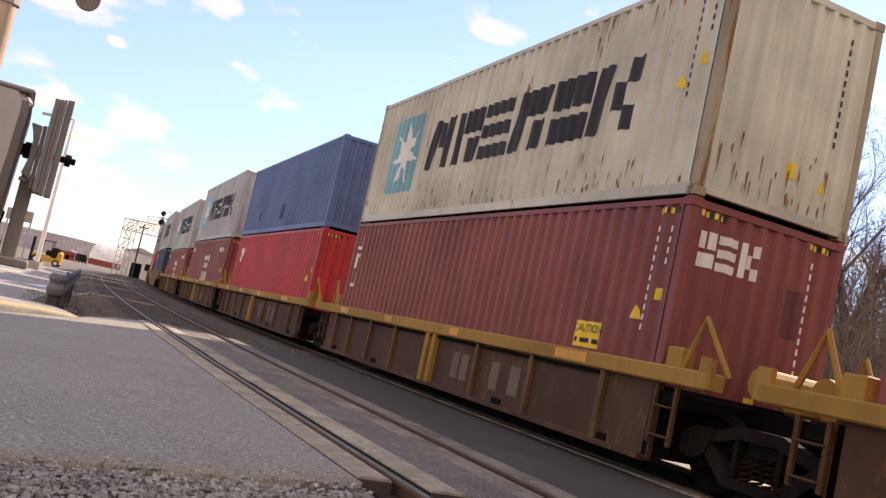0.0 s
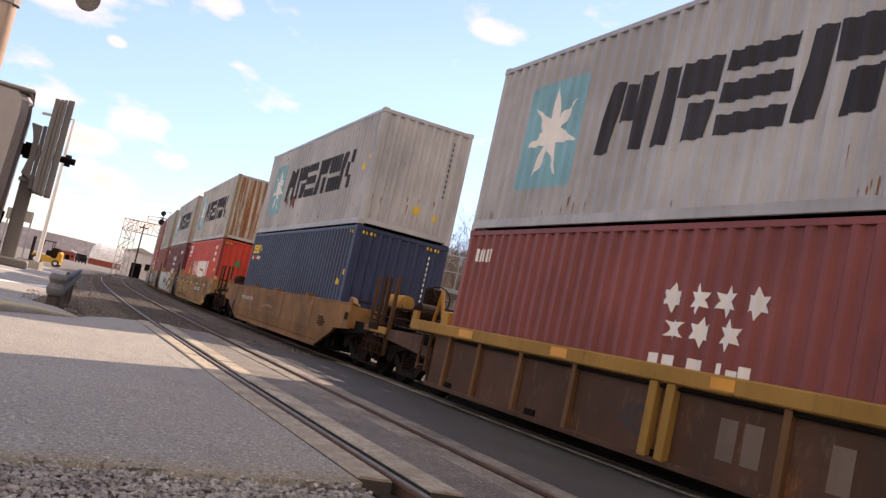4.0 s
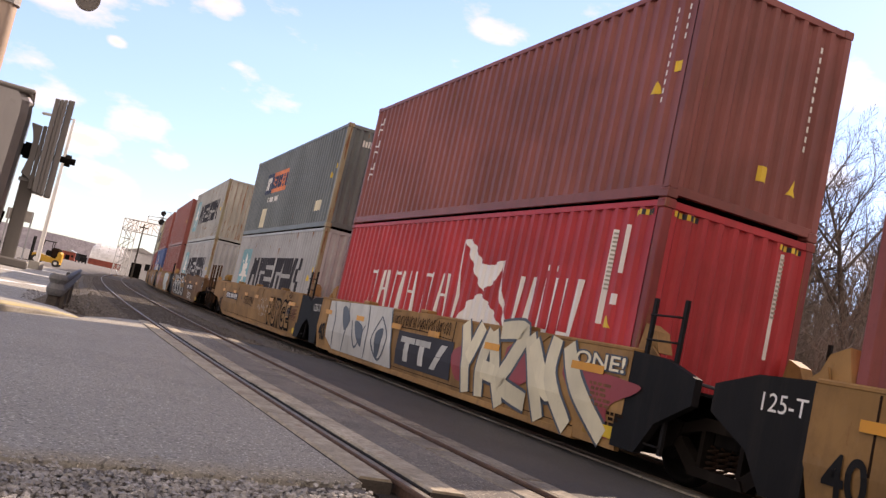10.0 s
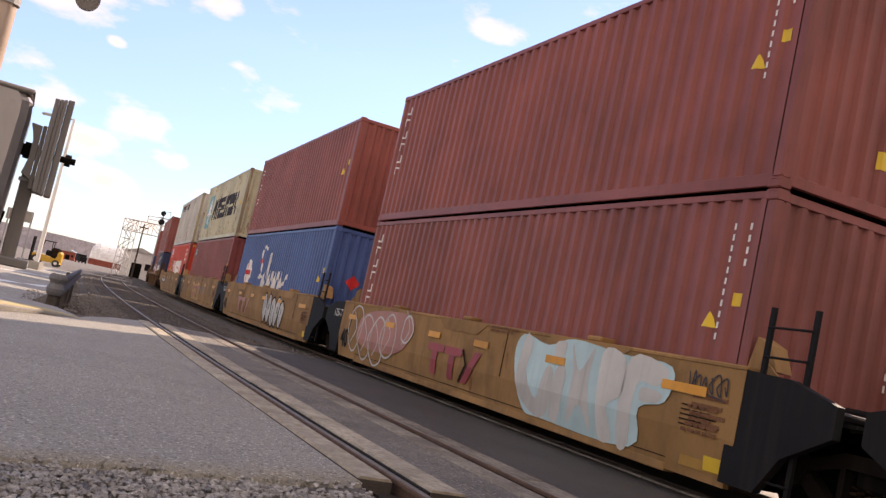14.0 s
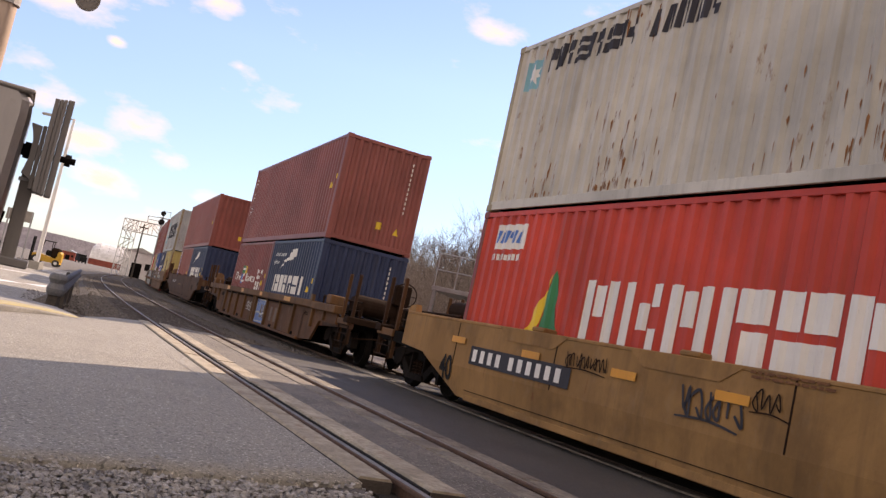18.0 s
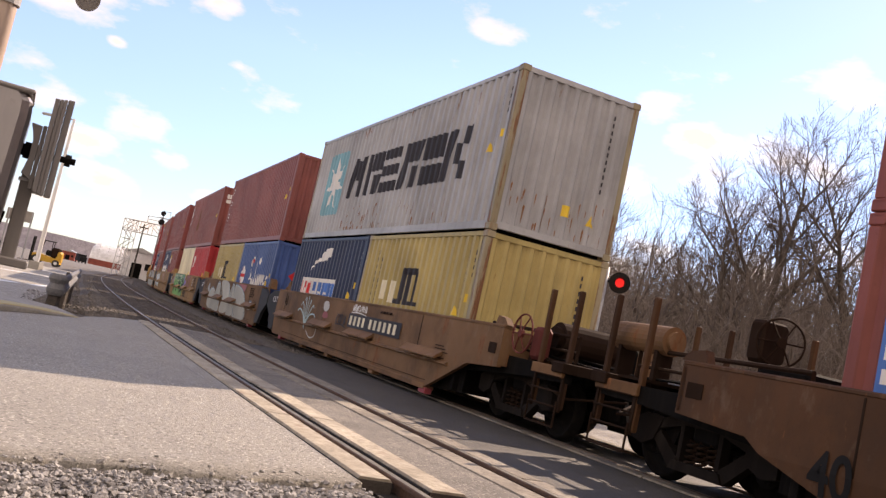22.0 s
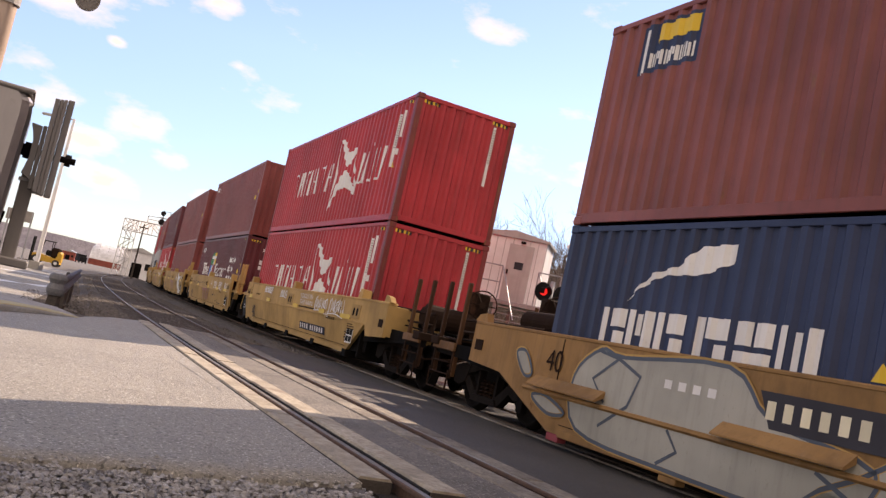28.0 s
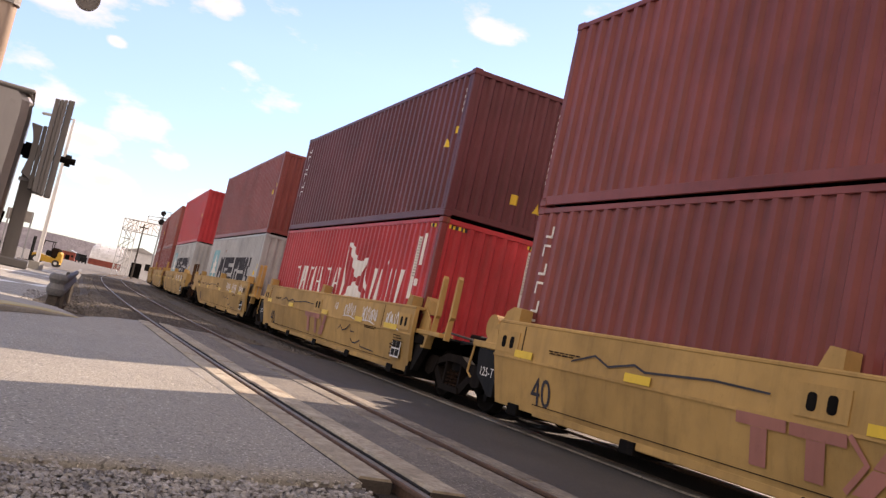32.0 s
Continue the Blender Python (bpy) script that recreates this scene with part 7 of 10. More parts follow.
def red_script_box(label, height=HC):
    """Bright red container with a row of thin white strokes and a white hourglass shape."""
    c = build_container(label, RED, height, post=RED_POST)
    z0 = height - 1.86
    thin = []
    for i, u in enumerate((2.15, 2.88, 3.65, 4.45, 5.2, 5.95)):
        thin += [rect(u, u + 0.055, z0, z0 + 0.78, 0.05), rect(u + 0.34, u + (0.44 if i in (2, 3) else 0.40), z0, z0 + 0.78, -0.04 if i % 2 else 0.06)]
        thin += [rect(u + 0.05, u + 0.36, z0 + (0.36 if i % 2 else 0.70), z0 + (0.41 if i % 2 else 0.76))]
    for u in (8.95, 9.62, 10.24):
        thin += [rect(u, u + 0.06, z0, z0 + 0.80, 0.05), rect(u + 0.32, u + 0.42, z0, z0 + 0.80, 0.05), rect(u + 0.05, u + 0.36, z0, z0 + 0.06)]
    thin += [rect(9.70, 9.79, z0 + 0.90, z0 + 0.98), rect(9.92, 10.01, z0 + 0.90, z0 + 0.98)]
    mark_side(c, "lettering", thin, WHITE, "thin white strokes in a row")
    lower = ((6.60, -0.60), (6.72, -0.15), (7.10, 0.30), (7.55, 0.48), (8.00, 0.30), (8.45, 0.00), (8.80, -0.10), (8.70, -0.28), (8.30, -0.12), (7.80, -0.02), (7.20, -0.05), (6.85, -0.30))
    upper = ((6.55, 1.38), (6.80, 1.42), (7.10, 1.22), (7.40, 0.98), (7.75, 0.95), (8.15, 1.05), (8.05, 0.72), (7.60, 0.52), (7.30, 0.72), (7.00, 1.00), (6.75, 1.24))
    edge = ((6.55, 1.38), (6.67, 0.40), (6.60, -0.60), (6.64, -0.60), (6.72, 0.40), (6.60, 1.36))
    wing = ((8.15, 1.05), (8.36, 0.45), (8.80, -0.12), (8.72, -0.16), (8.28, 0.42), (8.10, 1.00))
    for blade, words_ in ((lower, "white emblem blade"), (upper, "white emblem blade"), (edge, "thin white emblem edge"), (wing, "thin white emblem edge")):
        mark_side(c, "emblem", [[(u + 0.12, z0 + z) for u, z in blade]], WHITE, words_)
    mark_side(c, "serial_strip", [rect(11.20, 11.27, height - 1.62, height - 0.38)], WHITE, "narrow white strip")
    mark_side(c, "serial_strip", [rect(11.48, 11.53, height - 0.95, height - 0.32)], WHITE, "narrow white strip")
    mark_side(c, "serial_mark", down_row(14, 11.222, height - 0.42, 0.026, 0.030, 0.055), GREYSPRAY)
    mark_side(c, "sticker", [rect(11.44, 11.53, height - 1.36, height - 1.22)], WHITE, "small white sticker")
    mark_side(c, "caution_triangle", [[(11.34, height - 1.66), (11.52, height - 1.66), (11.43, height - 1.50)]], YELLOW, "yellow warning triangle")
    mark_end(c, "serial_strip", [rect(1.92, 2.00, height - 1.62, height - 0.24)], WHITE, "narrow white strip")
    mark_end(c, "serial_mark", down_row(14, 1.946, height - 0.30, 0.028, 0.030, 0.064), GREYSPRAY)
    hazard(c)
    return c


def navy_twenty(label, panel=False, slogan=False):
    """Short navy container with a white swoosh and white blocks."""
    c = build_container(label, NAVY if not panel else NAVY, STD, 6.058)
    mark_side(c, "swoosh", [[(1.55, 1.60), (1.95, 1.95), (2.4, 2.05), (2.75, 2.28), (3.35, 2.32), (3.30, 2.10), (2.85, 1.96), (2.2, 1.94), (1.85, 1.80)]], WHITE, "white swoosh")
    if panel:
        mark_side(c, "panel", [rect(1.0, 4.2, 0.75, 1.5)], WHITE, "white panel")
        mark_side(c, "lettering", blocks("ea", 1.1, 0.85, 0.5, 0.55), REDMARK, "red blocks")
        mark_side(c, "lettering", blocks("ccca", 2.15, 0.85, 0.5, 0.55), AZURE, "blue blocks")
    else:
        for k, phrase in enumerate(("advanced container", "light steel") if slogan else ()):
            pts, faces = text_shape(phrase, 0.13)
            part("slogan", Shape().add([(3.029 - 0.62 - px, HALF_W + 0.0015, 2.08 - 0.24 * k + pz) for px, pz in pts], faces), WHITE, c, "small white words")
        mark_side(c, "lettering", blocks("cac", 1.12, 0.98, 0.55, 0.52) + blocks("cdn", 2.92, 0.98, 0.60, 0.52), WHITE, "white blocks in a row")
    codes(c)
    return c


def yellow_twenty(label):
    c = build_container(label, MUSTARD, STD, 6.058, post=POST_RUST)
    mark_side(c, "emblem", [rect(2.52, 2.72, 1.22, 1.86), rect(2.86, 3.06, 1.22, 1.80), rect(3.20, 3.40, 1.22, 1.80), rect(2.56, 3.32, 1.74, 1.88), rect(2.3, 2.66, 1.14, 1.24), rect(2.84, 3.50, 1.14, 1.22)], BLACKP, "large dark emblem")
    mark_side(c, "lettering", down_row(13, 0.75, STD - 0.35, 0.10, 0.05) + down_row(8, 1.02, STD - 0.50, 0.10, 0.05), BLACKP, "columns of dark blocks")
    mark_side(c, "patch", [rect(1.35, 1.75, 1.2, 1.6), rect(1.95, 2.3, 1.15, 1.6)], CREAM, "pale repaint patch")
    codes(c, BLACKP)
    return c


def royal_box(label, length=6.058, height=STD):
    """Blue container with white script strokes and a small red and white flag disc."""
    c = build_container(label, MIDBLUE, height, length)
    if length > 10:
        o, k = 1.0, 1.0
    else:
        o, k = 0.35, 0.72
    z = 1.02
    u = o + 2.5 * k
    path = [(u + 0.85 * k, z + 1.30 * k), (u + 0.55 * k, z + 1.38 * k), (u + 0.25 * k, z + 1.15 * k), (u + 0.45 * k, z + 0.85 * k), (u + 0.62 * k, z + 0.45 * k), (u + 0.30 * k, z + 0.30 * k), (u + 0.95 * k, z + 0.35 * k)]
    for i in range(7):
        x = u + (1.05 + 0.42 * i) * k
        tall = 1.15 if i == 1 else 0.55
        path += [(x, z + 0.05 * k), (x + 0.16 * k, z + tall * k), (x + 0.28 * k, z + 0.12 * k)]
    path += [(u + 4.2 * k, z + 0.25 * k), (u + 4.5 * k, z + 0.5 * k)]
    run = [tuple(v) for v in spline(path, 4)]
    quads = []
    for p, q in zip(run, run[1:]):
        d = Vector((q[0] - p[0], q[1] - p[1]))
        n = Vector((-d.y, d.x)).normalized() * (0.040 + 0.022 * abs(d.normalized().y)) * (k + 0.1)
        e = d.normalized() * 0.012
        quads.append([(p[0] - n.x - e.x, p[1] - n.y - e.y), (q[0] - n.x + e.x, q[1] - n.y + e.y), (q[0] + n.x + e.x, q[1] + n.y + e.y), (p[0] + n.x - e.x, p[1] + n.y - e.y)])
    mark_side(c, "script", quads, WHITE, "flowing white brush line")
    mark_side(c, "flag", [star(o + 0.9 * k, z + 0.45 * k, 0.52 * k, 10, 0.92)], WHITE, "white disc")
    mark_side(c, "flag_cross", [rect(o + 0.45 * k, o + 1.35 * k, z + 0.38 * k, z + 0.55 * k), rect(o + 0.6 * k, o + 0.8 * k, z, z + 0.85 * k)], REDMARK, "red bands")
    for dx, col in ((0.0, REDMARK), (0.55, WHITE)):
        uu = o + 2.7 * k + dx * 2.4
        mark_side(c, "hazard_diamond", [[(uu, z + 0.88), (uu + 0.2, z + 0.68), (uu + 0.4, z + 0.88), (uu + 0.2, z + 1.08)]], col, "diamond hazard placard")
    for v, zz, col in ((0.75, 1.55, REDMARK), (1.35, 1.85, REDMARK), (1.35, 1.40, WHITE)):
        mark_end(c, "hazard_diamond", [[(v - 0.2, zz), (v, zz - 0.2), (v + 0.2, zz), (v, zz + 0.2)]], col, "diamond hazard placard")
    codes(c)
    return c


def wall_words(c, phrase, u, z, height, width, material, label):
    """Words of the built-in font laid over the corrugated side."""
    pts, faces = text_shape(phrase, height)
    a, b = min(p[0] for p in pts), max(p[0] for p in pts)
    q = width / (b - a)
    mark_side(c, "slogan_word", [[(u + (pts[i][0] - a) * q, z + pts[i][1]) for i in f] for f in faces], material, label)


def slogan_marks(c, u, z, k):
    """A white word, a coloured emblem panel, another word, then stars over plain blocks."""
    wall_words(c, "The", u - 0.25 * k, z - 0.06 * k, 0.54 * k, 2.0 * k, WHITE, "large white word")
    wall_words(c, "Factor", u + 3.68 * k, z - 0.08 * k, 0.54 * k, 3.0 * k, WHITE, "large white word")
    e = u + 2.05 * k
    for name, pts, col in (("panel", [(0.0, 0.42), (0.72, 0.42), (0.72, 0.95), (0.12, 0.95), (0.0, 0.8)], GREENP), ("panel", [(0.76, 0.42), (1.32, 0.42), (1.32, 0.8), (1.2, 0.95), (0.76, 0.95)], YELLOW),
                           ("panel", [(0.0, -0.26), (0.62, -0.26), (0.62, 0.38), (0.0, 0.38)], AZURE), ("panel", [(0.66, -0.26), (1.32, -0.26), (1.32, 0.38), (0.66, 0.38)], CRIMSON)):
        mark_side(c, name, [[(e + a * k, z + b * k) for a, b in pts]], col, "coloured panel of an emblem")
    for pts in ([(0.15, 0.66), (1.18, 0.66), (1.18, 0.80), (0.15, 0.80)], [(0.15, -0.16), (1.18, -0.16), (1.18, -0.02), (0.15, -0.02)], [(0.20, -0.02), (0.42, -0.02), (1.15, 0.66), (0.92, 0.66)]):
        mark_side(c, "emblem_bar", [[(e + a * k, z + b * k) for a, b in pts]], WHITE, "white bar across the emblem")
    for i in range(7):
        mark_side(c, "star", [star(u + (7.30 + i * 0.36) * k, z + 0.62 * k, 0.17 * k, 6, 0.5) if i < 4 else star(u + (7.36 + (i - 4) * 0.38) * k, z + 0.26 * k, 0.17 * k, 6, 0.5)], WHITE, "white star")
    mark_side(c, "lettering", blocks("din", u + 7.15 * k, z - 0.55 * k, 0.52 * k, 0.54 * k), WHITE, "large white blocks")


def caution_board(c, u, z):
    mark_side(c, "caution_board", [rect(u, u + 0.62, z, z + 0.34)], YELLOW, "yellow caution sticker")
    pts, faces = text_shape("CAUTION", 0.10)
    hl = c["len"] / 2
    part("caution_word", Shape().add([(hl - (u + 0.04 + px), HALF_W + 0.0015, z + 0.2 + pz) for px, pz in pts], faces), BLACKP, c, "black warning word")
    mark_side(c, "small_print", [rect(u + 0.06 + i * 0.14, u + 0.16 + i * 0.14, z + 0.06, z + 0.12) for i in range(4)], BLACKP)


def placard(c, u, z, w, h, ground, col, pattern):
    mark_side(c, "panel", [rect(u, u + w, z, z + h)], ground, "painted panel")
    if pattern:
        n = len(pattern)
        mark_side(c, "panel_blocks", blocks(pattern, u + w * 0.06, z + h * 0.2, w * 0.9 / n, h * 0.6), col)


# ---- the train ----
# Each unit: where the near end of its load stands at the start, its car, and its boxes from below (a pair stands far, near).
J, CP = ("joint", 1.52), ("coupler", 3.62)
UNITS = []


def unit(s0, kind, colour, near, far, car_label, load, trucks, extra=None, red=False, plate="125-T"):
    car = well_car(kind, colour, near, far, car_label, trucks=trucks, red_brake=red, plate=plate)
    if extra:
        extra(car)
    things = [(car, 0.0, 0.0)]
    lower = load[:-1]
    if len(lower) == 2:
        things += [(lower[0], 3.067, FLOOR_Z), (lower[1], -3.067, FLOOR_Z)]
    else:
        things += [(lower[0], 0.0, FLOOR_Z)]
    things.append((load[-1], 0.0, FLOOR_Z + lower[0]["h"] + 0.012))
    UNITS.append((s0 + 6.096, things))


def spline(pts, n=5):
    """Points of a smooth line through the given ones."""
    out = []
    for i in range(len(pts) - 1):
        p0, p1, p2, p3 = (Vector(pts[min(max(k, 0), len(pts) - 1)]) for k in (i - 1, i, i + 1, i + 2))
        for j in range(n):
            t = j / n
            out.append(p1 + (p2 - p0) * (t * 0.5) + (p0 * 2 - p1 * 5 + p2 * 4 - p3) * (t * t * 0.5) + (p1 * 3 - p0 - p2 * 3 + p3) * (t ** 3 * 0.5))
    return out + [Vector(pts[-1])]


RIBCAR = "weathered brown ribbed well car with a dull yellow top chord"
TANCAR = "tan smooth-sided well car with black ends and graffiti"
LEDGECAR = "dirty tan well car with small side ledges and graffiti"
YELCAR = "yellow well car with stacking posts along its sides"


# Painted marks follow the car's side, which leans in below its crease: face, crease, foot, tuck.
FACES = {"tan": (1.466, 0.66, 0.20, 0.06), "brown": (1.466, 0.62, 0.22, 0.05), "ledge": (1.466, 0.66, 0.16, 0.02), "yellow": (1.466, 0.98, 0.30, 0.12), "ribbed": (1.362, 0.0, -1.0, 0.0)}


def decal(car, name, flat, material, kind, lift, label=""):
    """A flat painted shape (x, z) laid on the side and folded at its crease."""
    face, crease, foot, tuck = FACES[kind]
    me = bpy.data.meshes.new(name)
    me.from_pydata([(x, 0.0, z) for x, z in flat[0]], [], flat[1])
    bm = bmesh.new()
    bm.from_mesh(me)
    bmesh.ops.bisect_plane(bm, geom=bm.verts[:] + bm.edges[:] + bm.faces[:], plane_co=(0, 0, crease), plane_no=(0, 0, 1))
    for v in bm.verts:
        v.co.y = face + lift - tuck * max(0.0, crease - v.co.z) / (crease - foot)
    bm.to_mesh(me)
    bm.free()
    me.materials.append(material)
    return part(name, me, material, car, label)


def closed(pts, n=4):
    """A smooth closed line through the points."""
    m, out = len(pts), []
    for i in range(m):
        p0, p1, p2, p3 = (Vector(pts[(i + k) % m]) for k in (-1, 0, 1, 2))
        for j in range(n):
            t = j / n
            out.append(tuple(p1 + (p2 - p0) * (t * 0.5) + (p0 * 2 - p1 * 5 + p2 * 4 - p3) * (t * t * 0.5) + (p1 * 3 - p0 - p2 * 3 + p3) * (t ** 3 * 0.5)))
    return out


def fill(car, kind, pts, material, lift=0.008, label="sprayed graffiti shape", soft=True, name="graffiti"):
    pts = closed(pts) if soft else list(pts)
    return decal(car, name, (pts, [tuple(range(len(pts)))]), material, kind, lift, label)


def line(car, kind, pts, w, material, lift=0.012, ring=False, soft=True, name="graffiti_line", thin=0.5):
    """A sprayed line that thins out towards its ends."""
    pts = [Vector(p) for p in (closed(pts) + [closed(pts)[0]] if ring else spline(pts, 5) if soft else pts)]
    n = len(pts)
    left, right = [], []
    for i, p in enumerate(pts):
        d = (pts[min(i + 1, n - 1)] - pts[max(i - 1, 0)]).normalized()
        k = w * (1.0 if ring else thin + (1 - thin) * math.sin(math.pi * min(1.0, max(0.0, (i + 0.6) / (n + 0.2)))) ** 0.6)
        left.append((p.x - d.y * k, p.y + d.x * k))
        right.append((p.x + d.y * k, p.y - d.x * k))
    return decal(car, name, (left + right, [(i, i + 1, n + i + 1, n + i) for i in range(n - 1)]), material, kind, lift)


def words(car, kind, text, x, z, height, material, width=None, lift=0.012, fat=0.0, lean=0.0, label="painted words", name="painted_word"):
    """Letters of the built-in font, fattened by so many parts of their height; x is their far end."""
    key = (text, fat)
    if key not in TEXTS:
        cu = bpy.data.curves.new("words", "FONT")
        cu.body, cu.size, cu.offset = text, 1.0, fat
        ob = new("words", cu)
        me = ob.to_mesh()
        TEXTS[key] = ([tuple(v.co[:2]) for v in me.vertices], [tuple(p.vertices) for p in me.polygons])
        ob.to_mesh_clear()
        bpy.data.objects.remove(ob)
        bpy.data.curves.remove(cu)
    pts, faces = TEXTS[key]
    a, b = min(p[0] for p in pts), max(p[0] for p in pts)
    lo, hi = min(p[1] for p in pts), max(p[1] for p in pts)
    k = height / (hi - lo)
    q = width / (b - a) if width else k
    return decal(car, name, ([(x - (px - a) * q - lean * (pz - lo) * k, z + (pz - lo) * k) for px, pz in pts], faces), material, kind, lift, label)


def bubbles(car, kind, x0, x1, z0, z1, n, body, edge, seed, w=0.028, counter=True, shade=None, lift=0.008):
    """A row of fat bubble shapes that lean on one another, each with an outline and a small eye."""
    rng = random.Random(seed)
    step = (x1 - x0) / n
    for i in range(n):
        cx, cz = x0 + step * (i + 0.5), (z0 + z1) / 2 + rng.uniform(-0.05, 0.05)
        rx, rz = abs(step) * 0.56, (z1 - z0) / 2 * rng.uniform(0.86, 1.0)
        lean = rng.uniform(-0.10, 0.10)
        pts = []
        for k in range(9):
            a = 2 * math.pi * k / 9 + rng.uniform(-0.12, 0.12)
            q = rng.uniform(0.82, 1.10) * (1 if k % 3 else 0.86)
            pts.append((cx + rx * q * math.cos(a) + lean * math.sin(a), min(z1, max(z0, cz + rz * min(1.0, q * 1.08) * math.sin(a)))))
        up = lift + 0.0025 * (i % 2)
        if shade:
            fill(car, kind, [(px - 0.05, max(z0 - 0.04, pz - 0.05)) for px, pz in pts], shade, up - 0.001, "sprayed shadow")
        if body:
            fill(car, kind, pts, body, up)
        line(car, kind, pts, w, edge, up + 0.001, ring=True)
        if counter and i % 2:
            e = [(cx + rx * 0.20 * math.cos(a) + lean, cz + rz * 0.17 * math.sin(a) + 0.08) for a in (math.pi * k / 3 for k in range(6))]
            line(car, kind, e, w * 0.8, edge, up + 0.001, ring=True)
        elif counter:
            line(car, kind, [(cx + rx * 0.45, cz + rz * 0.5), (cx - rx * 0.05, cz + rz * 0.15), (cx + rx * 0.30, cz - rz * 0.15), (cx - rx * 0.15, cz - rz * 0.95)], w * 0.8, edge, up + 0.001)


def tag(car, kind, x0, x1, z, size, material, seed, w=0.016, lift=0.013):
    """A quick sprayed scribble of joined loops, illegible."""
    rng = random.Random(seed)
    x, pts = x0, []
    while x > x1:
        pts.append((x, z + size * rng.uniform(0.30, 0.55)))
        pts.append((x - size * rng.uniform(0.10, 0.3), z - size * rng.uniform(0.30, 0.55)))
        if rng.random() < 0.4:
            pts.append((x + size * rng.uniform(0.0, 0.15), z - size * rng.uniform(0.0, 0.2)))
        x -= size * rng.uniform(0.35, 0.6)
        if len(pts) > 7:
            line(car, kind, pts, w, material, lift, name="graffiti_scribble", thin=0.8)
            pts = []
    if len(pts) > 2:
        line(car, kind, pts, w, material, lift, name="graffiti_scribble", thin=0.8)
    line(car, kind, [(x0 + 0.05, z - size * 0.62), ((x0 + x1) / 2, z - size * 0.55), (x1, z - size * 0.75)], w * 0.8, material, lift, name="graffiti_scribble", thin=0.4)


def plate(car, kind, x0, x1, z0, z1, ground, material, n=10, gap=4):
    """The reporting mark: a dark panel with plain pale bars, a gap after the fourth."""
    if ground:
        fill(car, kind, [(x0, z0), (x1, z0), (x1, z1), (x0, z1)], ground, 0.009, "dark panel", False, "number_panel")
    w, h = (x0 - x1) / (n + 1.4), (z1 - z0) * 0.17
    for i in range(n):
        a = x0 - w * (0.4 + i + (0.6 if i >= gap else 0))
        fill(car, kind, [(a, z0 + h), (a - w * 0.52, z0 + h), (a - w * 0.52, z1 - h), (a, z1 - h)], material, 0.013, "", False, "number_bar")


def owner(car, kind, x0, x1, z0, z1, material, ground=None, strip_col=None):
    """The owner's mark: two capped posts and two slanted bars with a dark stripe."""
    w, h = (x0 - x1) / 3, z1 - z0
    if ground:
        fill(car, kind, [(x0 + 0.2, z0 - 0.09), (x1 - 0.2, z0 - 0.09), (x1 - 0.2, z1 + 0.09), (x0 + 0.2, z1 + 0.09)], ground, 0.009, "painted panel", False, "mark_panel")
    for i in (0, 1):
        a = x0 - i * w * 1.02
        fill(car, kind, [(a, z1 - h * 0.24), (a - w * 0.96, z1 - h * 0.24), (a - w * 0.96, z1), (a, z1)], material, 0.013, "", False, "owner_block")
        fill(car, kind, [(a - w * 0.30, z0), (a - w * 0.62, z0), (a - w * 0.62, z1 - h * 0.245), (a - w * 0.30, z1 - h * 0.245)], material, 0.013, "", False, "owner_block")
    a = x0 - 2.08 * w
    fill(car, kind, [(a, z0), (a - w * 0.30, z0), (a - w * 0.62, z0 + h * 0.5), (a - w * 0.30, z0 + h * 0.5)], material, 0.013, "", False, "owner_block")
    fill(car, kind, [(a - w * 0.55, z1), (a - w * 0.90, z1), (a - w * 0.60, z0 + h * 0.52), (a - w * 0.30, z0 + h * 0.52)], material, 0.013, "", False, "owner_block")
    if strip_col:
        line(car, kind, [(a + w * 0.06, z1), (a - w * 0.22, z0 + h * 0.55), (a + w * 0.10, z0)], 0.03, strip_col, 0.016, soft=False, name="owner_stripe", thin=1.0)


def stencils(car, kind, x0, x1, z0, z1, material, rows=4, seed=0):
    """Rows of small stencilled data, too small to read."""
    rng = random.Random(seed)
    h = (z1 - z0) / rows
    for r in range(rows):
        a = x0 - rng.uniform(0, 0.1)
        s_pts, s_faces = [], []
        while a > x1 + rng.uniform(0.0, 0.15):
            w = rng.uniform(0.05, 0.16)
            k = len(s_pts)
            s_pts += [(a, z1 - r * h - h * 0.6), (a - w, z1 - r * h - h * 0.6), (a - w, z1 - r * h), (a, z1 - r * h)]
            s_faces.append((k, k + 1, k + 2, k + 3))
            a -= w + 0.025
        if s_faces:
            tagged(decal(car, "stencil", (s_pts, s_faces), material, kind, 0.011), kind="stuff")


